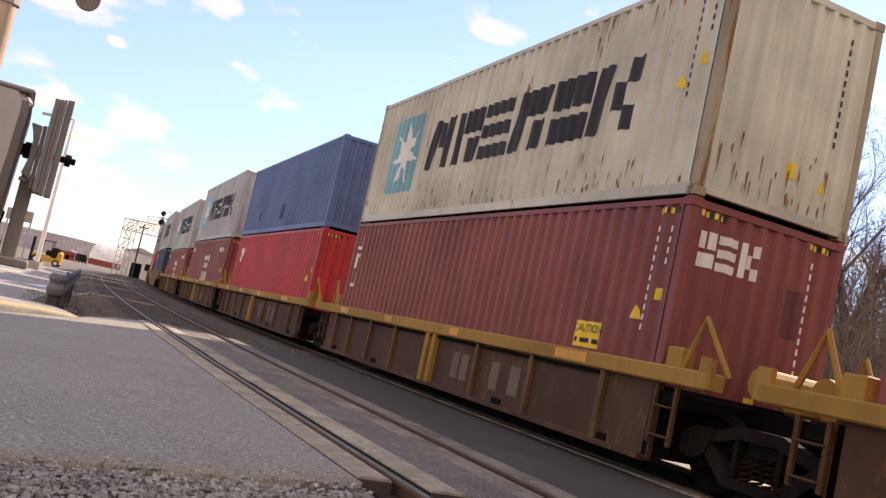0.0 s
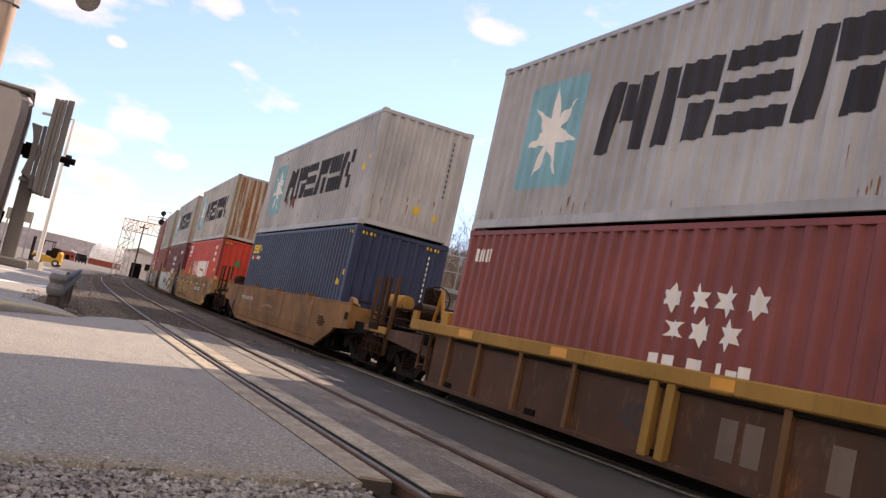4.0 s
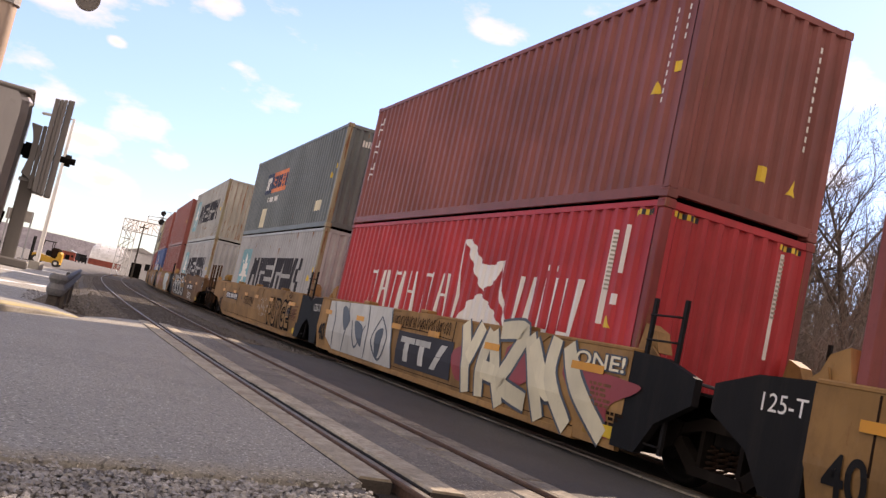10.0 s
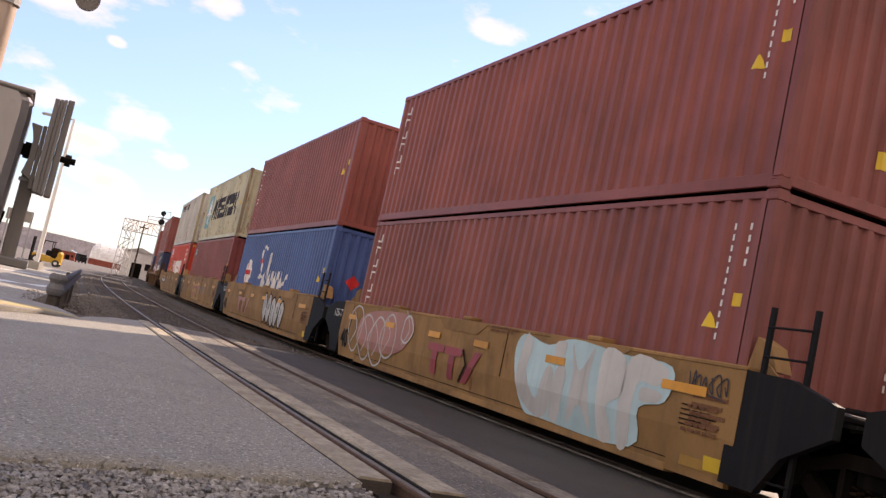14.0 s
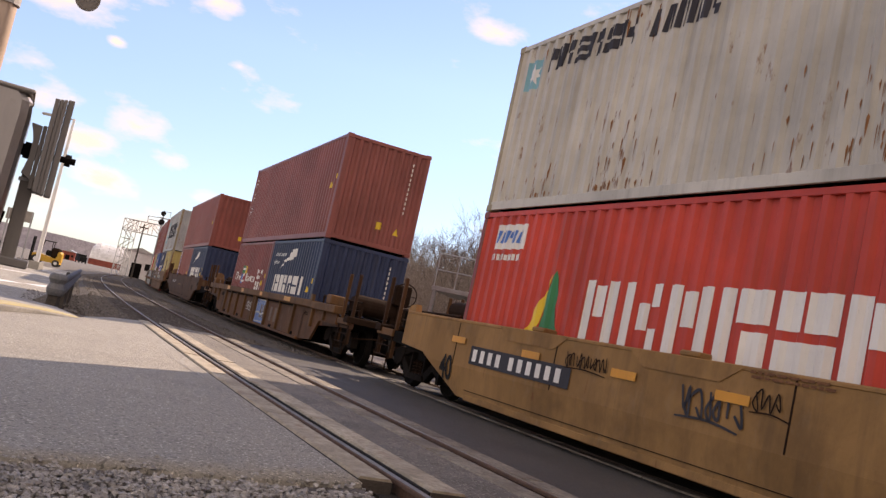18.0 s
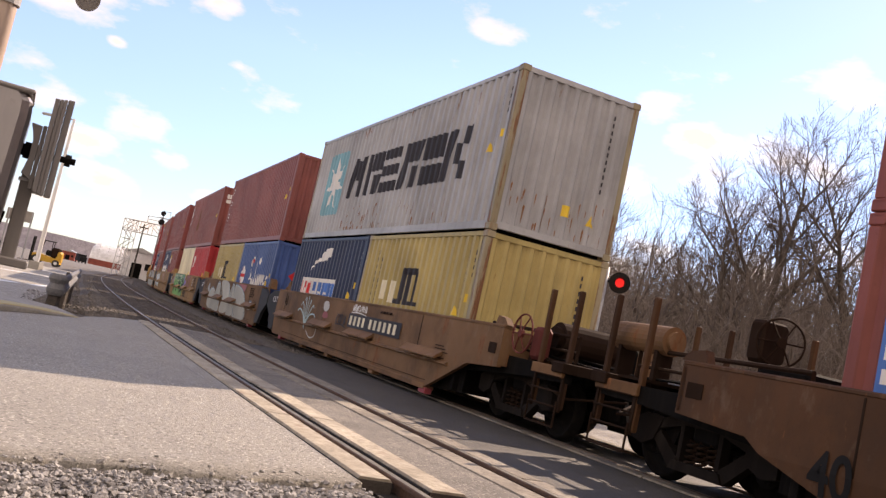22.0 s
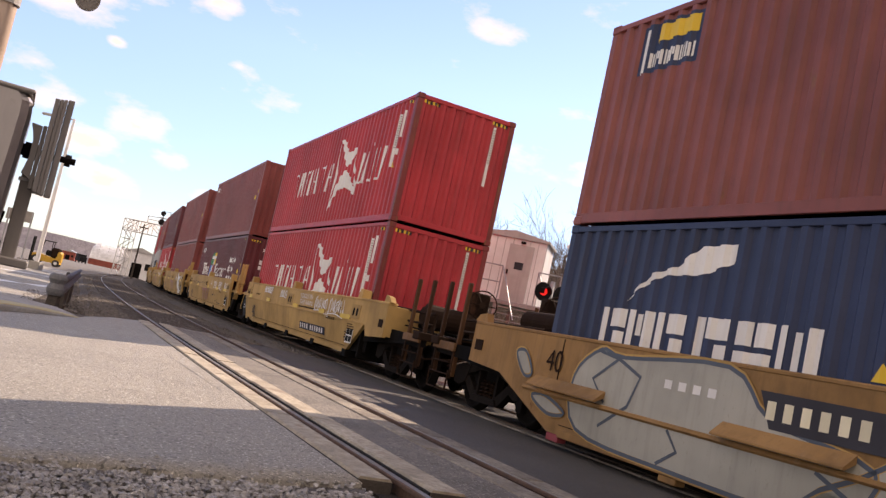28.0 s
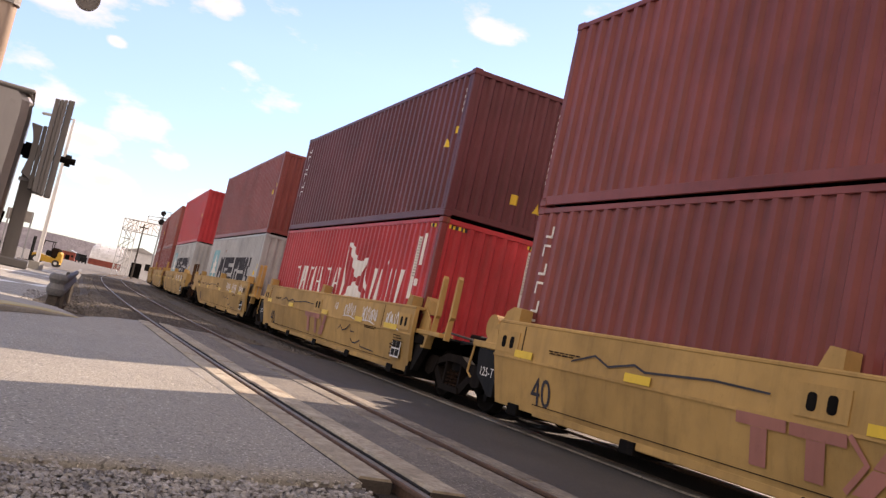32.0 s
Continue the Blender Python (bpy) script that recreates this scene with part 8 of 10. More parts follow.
def tan_marks(kind):
    def go(car):
        t = "tan"
        if kind == "plates":
            white = [(5.15, 1.0), (4.85, 1.2), (4.3, 1.33), (2.9, 1.37), (1.9, 1.37), (0.9, 1.37), (-0.4, 1.36), (-0.75, 1.0), (-0.55, 0.5), (-0.4, 0.28), (1.0, 0.28), (2.6, 0.27), (4.2, 0.28), (4.75, 0.5)]
            fill(car, t, white, STEEL_B)
            for x, a, b in ((4.75, 0.12, -0.5), (4.1, -0.15, 0.3), (3.45, 0.3, -0.35), (2.75, -0.25, 0.25), (2.15, 0.3, -0.2), (1.5, -0.35, 0.35), (0.75, 0.25, -0.3), (0.05, -0.3, 0.25)):
                line(car, t, [(x + a, 1.33), (x + b * 0.6, 1.08), (x + a * 0.4, 0.82), (x - b * 0.7, 0.58), (x - a, 0.31)], 0.085, CHALK, 0.011, thin=0.15)
                line(car, t, [(x + a + 0.17, 1.25), (x + b * 0.6 + 0.18, 1.06), (x + a * 0.4 + 0.15, 0.84), (x - b * 0.5 + 0.12, 0.6)], 0.014, WHITE, 0.014)
                line(car, t, [(x + a - 0.20, 1.2), (x - 0.26, 0.95), (x - 0.18 + b * 0.3, 0.7), (x - 0.30, 0.40)], 0.020, CHALK, 0.012, thin=0.3)
                fill(car, t, [(x - 0.05, 0.52), (x - 0.2, 0.44), (x - 0.16, 0.31), (x + 0.02, 0.34)], CHALK, 0.0125)
            for cx, cz in ((1.25, 1.05), (2.6, 1.18), (3.75, 1.05)):
                fill(car, t, [(cx + 0.24 * math.cos(a), cz + 0.17 * math.sin(a)) for a in (math.pi * k / 4 for k in range(8))], STEEL_B, 0.013)
                line(car, t, [(cx + 0.26 * math.cos(a), cz + 0.19 * math.sin(a)) for a in (math.pi * k / 4 for k in range(8))], 0.020, CHALK, 0.0135, ring=True)
                fill(car, t, [(cx + 0.09, cz), (cx, cz + 0.08), (cx - 0.07, cz), (cx, cz - 0.06)], WHITE, 0.015)
            for x0, x1, z0, z1 in ((0.57, -0.66, 1.12, 1.30), (1.30, -0.50, 0.72, 0.95)):
                fill(car, t, [(x0, z0), (x1, z0), (x1, z1), (x0, z1)], TAN, 0.017, "tan repaint patch", False, "repaint_patch")
            words(car, t, "B", 0.92, 0.76, 0.16, BLACKP, lift=0.019, label="black stencilled letter")
            stencils(car, t, 0.6, -0.4, 0.80, 0.88, STEEL_BR, 1, 3)
            stencils(car, t, 0.4, -0.5, 1.17, 1.25, STEEL_BR, 1, 4)
            plate(car, t, -1.96, -4.31, 0.73, 0.98, BLACKP, WHITE)
            words(car, t, "B", -1.72, 0.76, 0.18, BLACKP, label="black stencilled letter")
            tag(car, t, -2.55, -4.2, 0.47, 0.30, WHITE, 5)
        elif kind == "outline":
            bubbles(car, t, 4.6, 0.75, 0.34, 1.26, 5, PALETAN, STEEL_BR, 8, 0.036, True, STEEL_BR)
            line(car, t, [(0.7, 1.0), (0.1, 1.0)], 0.03, STEEL_BR)
            line(car, t, [(0.3, 1.2), (-0.2, 1.0), (0.3, 0.82)], 0.03, STEEL_BR, soft=False)
            plate(car, t, -2.23, -4.50, 0.74, 0.98, BLACKP, WHITE)
            words(car, t, "A", -1.55, 0.78, 0.17, BLACKP, label="black stencilled letter")
            line(car, t, [(-0.63, 0.84), (-0.92, 0.84), (-0.92, 1.03), (-0.63, 1.03)], 0.008, STEEL_BR, ring=False, soft=False)
            tag(car, t, -0.9, -2.9, 1.2, 0.26, STEEL_BR, 6, 0.010)
            tag(car, t, -4.6, -6.2, 1.18, 0.34, STEEL_BR, 7, 0.012)
        elif kind == "aqua":
            fill(car, t, [(5.2, 0.36), (4.9, 1.40), (1.35, 1.34), (1.5, 0.27), (3.2, 0.27)], CHALK, 0.008, "chalky white sprayed ground", False)
            words(car, t, "NOVA", 5.05, 0.30, 1.02, PALEBLUE, 3.62, 0.010, 0.045, label="large aqua graffiti letters")
            words(car, t, "NOVA", 4.98, 0.32, 0.98, AQUA, 3.48, 0.012, -0.028, label="darker aqua faces of the letters")
            fill(car, t, [(1.38, 1.39), (-2.3, 1.39), (-2.36, 0.27), (1.42, 0.27)], CHALK, 0.008, "chalky white sprayed ground", False)
            fill(car, t, [(-2.52, 1.39), (-3.72, 1.39), (-3.66, 1.18), (-4.22, 1.0), (-4.25, 0.62), (-4.42, 0.5), (-4.3, 0.28), (-2.6, 0.27)], CHALK, 0.008, "chalky white sprayed ground", False)
            fill(car, t, [(0.42, 1.40), (-0.78, 1.40), (-0.5, 1.15), (0.2, 1.15)], TAN, 0.010, "tan repaint patch", False, "repaint_patch")
            for blob in (((1.34, 1.08), (0.98, 0.98), (0.78, 0.60), (1.05, 0.72), (1.36, 0.55)), ((0.62, 1.02), (0.40, 0.80), (0.05, 0.70), (0.10, 0.98)), ((-0.15, 0.96), (-0.72, 0.96), (-0.68, 0.68), (-0.35, 0.60)),
                         ((-1.63, 0.98), (-1.58, 0.56), (-1.98, 0.45), (-2.05, 0.60), (-1.86, 0.78)), ((-2.02, 0.84), (-2.44, 0.80), (-2.42, 0.55), (-2.15, 0.62)), ((-2.87, 1.12), (-3.15, 1.06), (-2.85, 0.80), (-2.75, 0.95)),
                         ((-3.22, 1.10), (-3.80, 1.06), (-3.70, 0.92), (-3.28, 0.90)), ((-3.25, 0.62), (-3.92, 0.66), (-3.85, 0.42), (-3.25, 0.38))):
                fill(car, t, blob, STEEL_B, 0.012)
                line(car, t, list(blob), 0.022, TAN, 0.013, ring=True)
            for pts in (((-0.55, 0.95), (-0.72, 0.62), (-0.95, 0.28)), ((-0.95, 0.95), (-1.05, 0.6), (-0.98, 0.28)), ((-2.43, 0.80), (-2.62, 0.55), (-2.80, 0.28)), ((-2.9, 0.8), (-2.82, 0.5), (-3.0, 0.32)), ((-4.0, 0.62), (-4.18, 0.98), (-4.3, 0.5)), ((1.36, 0.5), (1.44, 0.9), (1.36, 1.38)), ((0.55, 0.75), (0.2, 0.55), (0.0, 0.42)), ((-3.1, 1.36), (-3.5, 1.22), (-3.7, 1.22))):
                line(car, t, list(pts), 0.035, RIBEDGE, 0.013)
        elif kind == "block":
            bubbles(car, t, 5.25, 1.6, 0.30, 1.33, 5, CHALK, STEEL_B, 11, 0.018, False)
            for k in range(6):
                x = 5.0 - 0.6 * k
                line(car, t, [(x, 1.15), (x - 0.08, 0.75), (x - 0.2, 0.42)], 0.014, STEEL_B, 0.016)
            words(car, t, "GOOD LOOKIN", 1.78, 0.99, 0.13, STEEL_BR, label="handwritten black words")
            words(car, t, "ON THE", 1.74, 0.80, 0.13, STEEL_BR, label="handwritten black words")
            words(car, t, "2015", 1.50, 0.42, 0.15, STEEL_BR, label="handwritten black date")
            tag(car, t, 2.1, 1.4, 1.28, 0.16, STEEL_BR, 12, 0.008)
            owner(car, t, 0.48, -1.62, 0.50, 0.94, CHALK, BLACKP)
            bubbles(car, t, -1.75, -4.95, 0.27, 1.37, 7, DUSTY, PALEBLUE, 12, 0.024, False)
            rng = random.Random(12)
            for k in range(26):
                x, z = rng.uniform(-4.8, -1.9), rng.uniform(0.35, 1.25)
                line(car, t, [(x + 0.14, z), (x, z + 0.03), (x - 0.13, z - 0.02)], 0.010, STEEL_BR, 0.0125)
            for blob in (((-3.1, 0.75), (-3.5, 0.95), (-3.6, 0.6), (-3.3, 0.5)), ((-4.0, 1.36), (-4.2, 1.34), (-4.15, 0.9), (-3.95, 1.0)), ((-2.3, 0.95), (-2.5, 1.0), (-2.45, 0.7)), ((-2.0, 0.35), (-2.7, 0.3), (-2.4, 0.26))):
                fill(car, t, blob, PALEBLUE, 0.014)
            line(car, t, [(-4.75, 0.95), (-5.0, 1.0), (-5.2, 0.9), (-4.95, 0.75), (-5.25, 0.62), (-4.9, 0.6)], 0.022, STEEL_BR)
            stencils(car, t, -4.75, -5.1, 1.14, 1.28, CHALK, 3, 9)
        elif kind == "bold":
            fill(car, t, [(5.5, 1.34), (1.42, 1.40), (1.05, 0.27), (4.9, 0.27), (5.45, 0.5)], CHALK, 0.008, "chalky white sprayed ground", False)
            for blob in (((4.5, 1.2), (4.2, 1.25), (3.85, 0.98), (4.15, 0.75)), ((3.5, 1.0), (2.95, 0.9), (2.9, 0.5), (3.3, 0.7)), ((2.1, 0.85), (1.7, 0.95), (1.8, 0.45), (2.0, 0.4))):
                fill(car, t, blob, SLATEBLUE, 0.012)
            for pts in (((5.15, 1.33), (4.9, 0.9), (4.95, 0.3)), ((4.1, 1.35), (4.0, 0.9), (4.2, 0.28)), ((2.75, 1.36), (2.6, 0.8), (2.7, 0.28)), ((1.45, 1.38), (1.2, 0.8), (1.05, 0.28)), ((3.7, 1.0), (3.3, 0.45), (2.8, 0.95)), ((1.9, 1.2), (2.3, 0.7), (1.8, 0.35), (1.45, 0.8), (1.9, 1.2))):
                line(car, t, list(pts), 0.026, SLATEBLUE, 0.013)
            tag(car, t, 1.2, -1.5, 1.2, 0.22, STEEL_BR, 14, 0.010)
            owner(car, t, 0.68, -1.42, 0.48, 0.92, CHALK, BLACKP)
            for blob in (((-1.6, 0.85), (-2.2, 1.0), (-2.3, 0.55), (-1.85, 0.45)), ((-3.4, 1.1), (-4.0, 1.15), (-4.2, 0.75), (-3.6, 0.6)), ((-5.0, 1.02), (-6.5, 1.0), (-6.6, 0.9), (-6.1, 0.66), (-6.15, 0.3), (-5.6, 0.5))):
                fill(car, t, blob, CRIMSON, 0.009, "dull red sprayed ground")
            strokes = (((-1.92, 1.37), (-2.12, 0.92), (-2.25, 0.30)), ((-2.55, 1.36), (-2.30, 0.95), (-2.20, 0.80)), ((-2.88, 1.30), (-2.70, 0.80), (-2.72, 0.30)), ((-2.92, 1.30), (-3.15, 0.80), (-3.40, 0.26)), ((-2.75, 0.72), (-3.15, 0.68)),
                       ((-3.15, 1.33), (-3.85, 1.36), (-3.62, 0.95), (-3.40, 0.58), (-4.15, 0.42)), ((-4.02, 1.33), (-4.28, 0.85), (-4.55, 0.26)), ((-4.15, 1.25), (-4.65, 0.68), (-4.85, 0.75)), ((-4.75, 1.36), (-4.72, 0.85), (-5.25, 0.28)), ((-5.05, 1.30), (-5.35, 0.85), (-6.05, 0.30)))
            for pts in strokes:
                line(car, t, list(pts), 0.185, SLATEBLUE, 0.0105, thin=0.85)
            for k, pts in enumerate(strokes):
                line(car, t, list(pts), 0.140, CREAM, 0.0125 + 0.0004 * k, thin=0.85)
            words(car, t, "ONE!", -5.20, 1.06, 0.22, SLATEBLUE, 1.14, 0.012, 0.06, label="cream graffiti word")
            words(car, t, "ONE!", -5.24, 1.08, 0.18, CREAM, 1.06, 0.014, 0.012, label="cream graffiti word")
            stencils(car, t, -6.08, -6.42, 0.38, 0.62, STEEL_BR, 4, 8)
        elif kind == "bubble":
            plate(car, t, 4.82, 2.50, 0.80, 1.03, BLACKP, WHITE)
            words(car, t, "B", 1.82, 0.86, 0.16, BLACKP, label="black stencilled letter")
            tag(car, t, 1.2, -0.3, 0.92, 0.26, STEEL_BR, 15, 0.012)
            rng = random.Random(16)
            for k in range(34):
                x, z = rng.uniform(-2.5, -1.1), rng.uniform(0.5, 1.02)
                line(car, t, [(x, z), (x - rng.uniform(-0.12, 0.12), z + rng.uniform(0.06, 0.13))], 0.010, CHALK, 0.012)
            words(car, t, "PURGE", -2.70, 0.32, 0.84, STEEL_D, 2.82, 0.009, 0.085, label="black-edged graffiti word")
            words(car, t, "PURGE", -2.80, 0.39, 0.70, TAN, 2.62, 0.012, 0.028, label="tan faces of the graffiti word")
            tag(car, t, -5.15, -5.5, 0.85, 0.20, BLACKP, 17, 0.014)
            words(car, t, "VESA", -4.96, 1.21, 0.16, STEEL_BR, label="handwritten black word")
            stencils(car, t, -3.4, -3.95, 0.30, 0.42, STEEL_BR, 2, 2)
        elif kind == "monogram":
            for k, (cx, cz, rx, rz) in enumerate(((5.2, 0.85, 0.42, 0.48), (4.5, 0.72, 0.40, 0.46), (3.8, 0.70, 0.42, 0.48), (3.2, 0.85, 0.4, 0.42), (2.3, 1.05, 0.25, 0.25))):
                line(car, t, [(cx + rx * math.cos(a) * (1 + 0.2 * math.sin(3 * a + k)), cz + rz * math.sin(a)) for a in (math.pi * j / 4 for j in range(8))], 0.018, CHALK, 0.012, ring=True)
                line(car, t, [(cx + 0.2, cz + 0.35), (cx - 0.1, cz), (cx + 0.15, cz - 0.3)], 0.015, CHALK, 0.012)
            fill(car, t, [(4.7, 1.2), (2.2, 1.3), (2.3, 0.7), (3.4, 0.5), (4.9, 0.6)], PINK, 0.0085, "thin pinkish sprayed haze")
            owner(car, t, 1.20, -0.85, 0.42, 0.93, CRIMSON, None, STEEL_BR)
            blue = [(-1.85, 1.0), (-2.0, 1.34), (-2.7, 1.25), (-3.3, 1.38), (-4.4, 1.30), (-5.3, 1.26), (-5.28, 0.88), (-4.85, 0.75), (-4.75, 0.30), (-2.8, 0.29), (-2.25, 0.36)]
            fill(car, t, blue, PALEBLUE, 0.008)
            for blob in (((-2.08, 1.34), (-2.3, 1.20), (-2.25, 0.85), (-2.6, 0.52), (-2.75, 0.95), (-2.95, 0.9), (-2.9, 0.36), (-2.5, 0.33), (-2.02, 0.65)), ((-3.0, 0.95), (-3.25, 0.95), (-3.2, 0.35), (-2.98, 0.36)), ((-2.9, 1.3), (-3.15, 1.32), (-3.1, 1.1), (-2.92, 1.1)),
                         ((-3.3, 1.33), (-3.55, 1.0), (-3.8, 1.32), (-3.78, 0.9), (-3.95, 0.33), (-3.65, 0.6), (-3.4, 0.33), (-3.42, 0.9)), ((-3.98, 1.28), (-4.45, 1.26), (-4.5, 0.85), (-4.25, 0.68), (-4.4, 0.32), (-4.1, 0.34)), ((-4.55, 1.28), (-5.25, 1.22), (-5.1, 1.02), (-4.75, 1.0), (-4.72, 0.33), (-4.5, 0.33)), ((-4.85, 0.98), (-5.2, 0.95), (-5.15, 0.85), (-4.85, 0.83))):
                fill(car, t, blob, CHALK, 0.011)
            tag(car, t, -5.6, -6.2, 1.16, 0.2, BLACKP, 19, 0.010)
            stencils(car, t, -0.9, -1.75, 1.28, 1.38, RUSTP, 2, 5)
        elif kind == "white_low":
            owner(car, t, 3.4, 1.4, 0.45, 0.95, PINK, None, STEEL_BR)
            bubbles(car, t, -0.8, -3.6, 0.28, 1.24, 5, CHALK, STEEL_BR, 20, 0.022)
        elif kind == "clean":
            owner(car, t, 1.0, -1.05, 0.42, 0.96, CRIMSON, PALETAN, STEEL_BR)
            words(car, t, "E", 3.38, 0.78, 0.19, STEEL_BR, label="black stencilled letter")
            tag(car, t, -1.45, -2.9, 0.92, 0.30, SLATEBLUE, 21, 0.014)
            stencils(car, t, -1.1, -2.0, 1.24, 1.36, RUSTP, 2, 6)
            stencils(car, t, 2.2, 1.6, 1.26, 1.36, RUSTP, 2, 7)
            for x in (0.4, -0.4):
                stencils(car, t, x, x - 0.3, 1.24, 1.32, RUSTP, 1, 8)
        elif kind == "panel":
            plate(car, t, 5.02, 2.15, 0.74, 1.02, BLACKP, WHITE)
            tag(car, t, 2.3, 1.4, 1.12, 0.18, STEEL_BR, 23, 0.010)
            tag(car, t, 0.0, -0.9, 0.96, 0.30, BLACKP, 24, 0.018)
            tag(car, t, -1.05, -1.5, 1.10, 0.20, STEEL_BR, 25, 0.010)
            stencils(car, t, -0.85, -1.95, 1.28, 1.37, RUSTP, 2, 26)
            stencils(car, t, -2.7, -3.25, 0.80, 0.95, STEEL_BR, 3, 27)
        elif kind == "brown_mark":
            plate(car, "brown", 4.6, 2.5, 0.88, 1.06, None, CHALK)
            line(car, "brown", [(1.0, 0.80), (0.4, 0.88), (-0.4, 0.84)], 0.03, TAN, 0.010)
            stencils(car, "brown", -5.4, -6.0, 0.72, 0.94, STEEL_BR, 4, 28)
        if kind != "brown_mark":
            stencils(car, t, -5.6, -6.15, 0.62, 0.92, RUSTP, 5, 30)
            fill(car, t, [(-6.0, 0.32), (-6.3, 0.32), (-6.3, 0.46), (-6.0, 0.46)], YELLOW, 0.012, "small yellow label", False, "data_label")
    return go


def ledge_marks(kind):
    def go(car):
        t = "ledge"
        if kind == "reeds":
            plate(car, t, -0.60, -3.84, 0.84, 1.14, BLACKP, CREAM)
            for k, (dx, top) in enumerate(((0.75, 1.05), (0.55, 1.22), (0.30, 1.34), (0.05, 1.38), (-0.2, 1.30), (-0.5, 1.18), (-0.7, 0.98))):
                line(car, t, [(2.85, 0.52), (2.85 + dx * 0.35, 0.85), (2.85 + dx * 0.9, top - 0.05), (2.85 + dx * 1.2, top - 0.12)], 0.020, PALEBLUE, 0.012)
            line(car, t, [(2.6, 0.5), (2.2, 0.36), (1.8, 0.42), (1.7, 0.65)], 0.016, CHALK, 0.012)
            fill(car, t, [(1.45, 1.28), (1.15, 1.30), (1.0, 1.16), (1.2, 1.06), (1.45, 1.12)], CHALK, 0.010)
            fill(car, t, [(1.35, 1.05), (1.05, 1.04), (1.0, 0.92), (1.4, 0.92)], CRIMSON, 0.010)
            tag(car, t, -0.8, -1.75, 1.26, 0.16, WHITE, 32, 0.014)
            tag(car, t, 0.25, -0.5, 0.98, 0.24, BLACKP, 33, 0.016)
            words(car, t, "40", 5.35, 1.0, 0.26, STEEL_BR, label="black stencilled forty")
            stencils(car, t, -2.5, -3.2, 1.22, 1.30, STEEL_BR, 1, 9)
        elif kind == "bird":
            for blob in (((4.75, 0.98), (4.45, 1.22), (4.15, 0.92), (4.4, 0.85)), ((4.1, 0.92), (3.4, 1.08), (2.75, 0.98), (2.55, 0.62), (2.7, 0.22), (4.2, 0.30)), ((2.55, 0.8), (2.2, 1.32), (1.75, 1.28), (1.2, 0.68), (1.1, 0.22), (2.6, 0.2)),
                         ((1.45, 1.36), (-0.2, 1.37), (-0.85, 0.98), (-0.9, 0.3), (0.8, 0.22), (0.6, 0.8)), ((-0.85, 0.98), (-1.30, 1.36), (-1.98, 0.86), (-2.1, 0.25), (-0.9, 0.2)), ((-1.72, 1.33), (-2.52, 1.30), (-3.50, 1.12), (-4.20, 0.74), (-4.46, 0.24), (-2.2, 0.20), (-1.98, 0.8)), ((-4.9, 0.85), (-5.3, 0.86), (-5.2, 0.6), (-4.75, 0.62))):
                fill(car, t, blob, GREYSPRAY, 0.008, "grey sprayed shape")
            for pts in (((-1.72, 1.34), (-2.52, 1.31), (-3.50, 1.13), (-4.20, 0.75), (-4.46, 0.26)), ((-0.85, 0.96), (-1.32, 1.37), (-1.98, 0.86)), ((-0.2, 1.38), (-0.55, 1.18), (-0.85, 0.95), (-0.8, 0.72)), ((2.25, 1.30), (1.75, 1.28), (1.0, 0.9), (0.4, 0.74)), ((4.75, 0.98), (4.45, 1.22), (4.1, 0.92), (3.4, 1.08), (2.75, 0.98)), ((2.2, 1.32), (2.45, 1.0), (2.1, 0.8)), ((1.4, 0.66), (1.3, 0.4), (1.4, 0.22)), ((-2.0, 0.6), (-2.2, 0.4), (-2.6, 0.25)), ((-1.35, 1.35), (-1.2, 1.0), (-1.4, 0.8)), ((-4.9, 0.86), (-5.3, 0.86), (-5.2, 0.6))):
                line(car, t, list(pts), 0.028, SLATEBLUE, 0.012)
                line(car, t, [(x - 0.05, z - 0.035) for x, z in pts], 0.012, PALEBLUE, 0.0125)
            words(car, t, "40", 5.75, 1.0, 0.26, STEEL_BR, label="black stencilled forty")
            fill(car, t, [(-2.2, 1.37), (-3.95, 1.37), (-3.75, 1.15), (-3.4, 1.13), (-2.6, 1.30)], CRIMSON, 0.010, "dull red painted mark", False)
            stencils(car, t, -4.6, -5.4, 0.98, 1.30, STEEL_BR, 5, 34)
        elif kind == "green":
            fill(car, t, [(4.45, 1.40), (-0.75, 1.40), (-0.95, 0.9), (-0.5, 0.24), (4.15, 0.24), (4.3, 0.7)], LEAFGREEN, 0.008, "bright green sprayed ground", False)
            fill(car, t, [(4.42, 1.40), (-0.72, 1.40), (-0.8, 1.12), (0.6, 1.02), (1.6, 1.14), (2.6, 1.05), (3.6, 1.14), (4.3, 1.05)], GREENP, 0.0095, "dark green sprayed band", False)
            for blob in (((3.95, 0.72), (3.75, 0.95), (3.5, 0.45), (3.75, 0.36)), ((3.35, 1.3), (3.15, 0.9), (3.5, 1.0)), ((2.75, 1.28), (2.45, 1.3), (2.55, 0.98), (2.85, 0.62)), ((2.65, 0.66), (2.35, 0.72), (2.25, 0.42), (2.55, 0.44)), ((1.85, 1.36), (1.45, 1.36), (1.75, 0.9), (1.98, 1.0)), ((1.65, 0.98), (1.2, 1.02), (0.85, 0.72), (1.2, 0.55), (1.55, 0.68)), ((0.85, 1.25), (0.62, 1.1), (0.6, 0.45), (0.85, 0.4)), ((0.42, 1.12), (-0.25, 1.18), (-0.35, 0.62), (0.2, 0.42), (0.35, 0.62), (0.1, 0.9)), ((-0.4, 0.7), (-0.8, 1.1), (-0.9, 0.8), (-0.6, 0.4))):
                fill(car, t, blob, STEEL_B, 0.011)
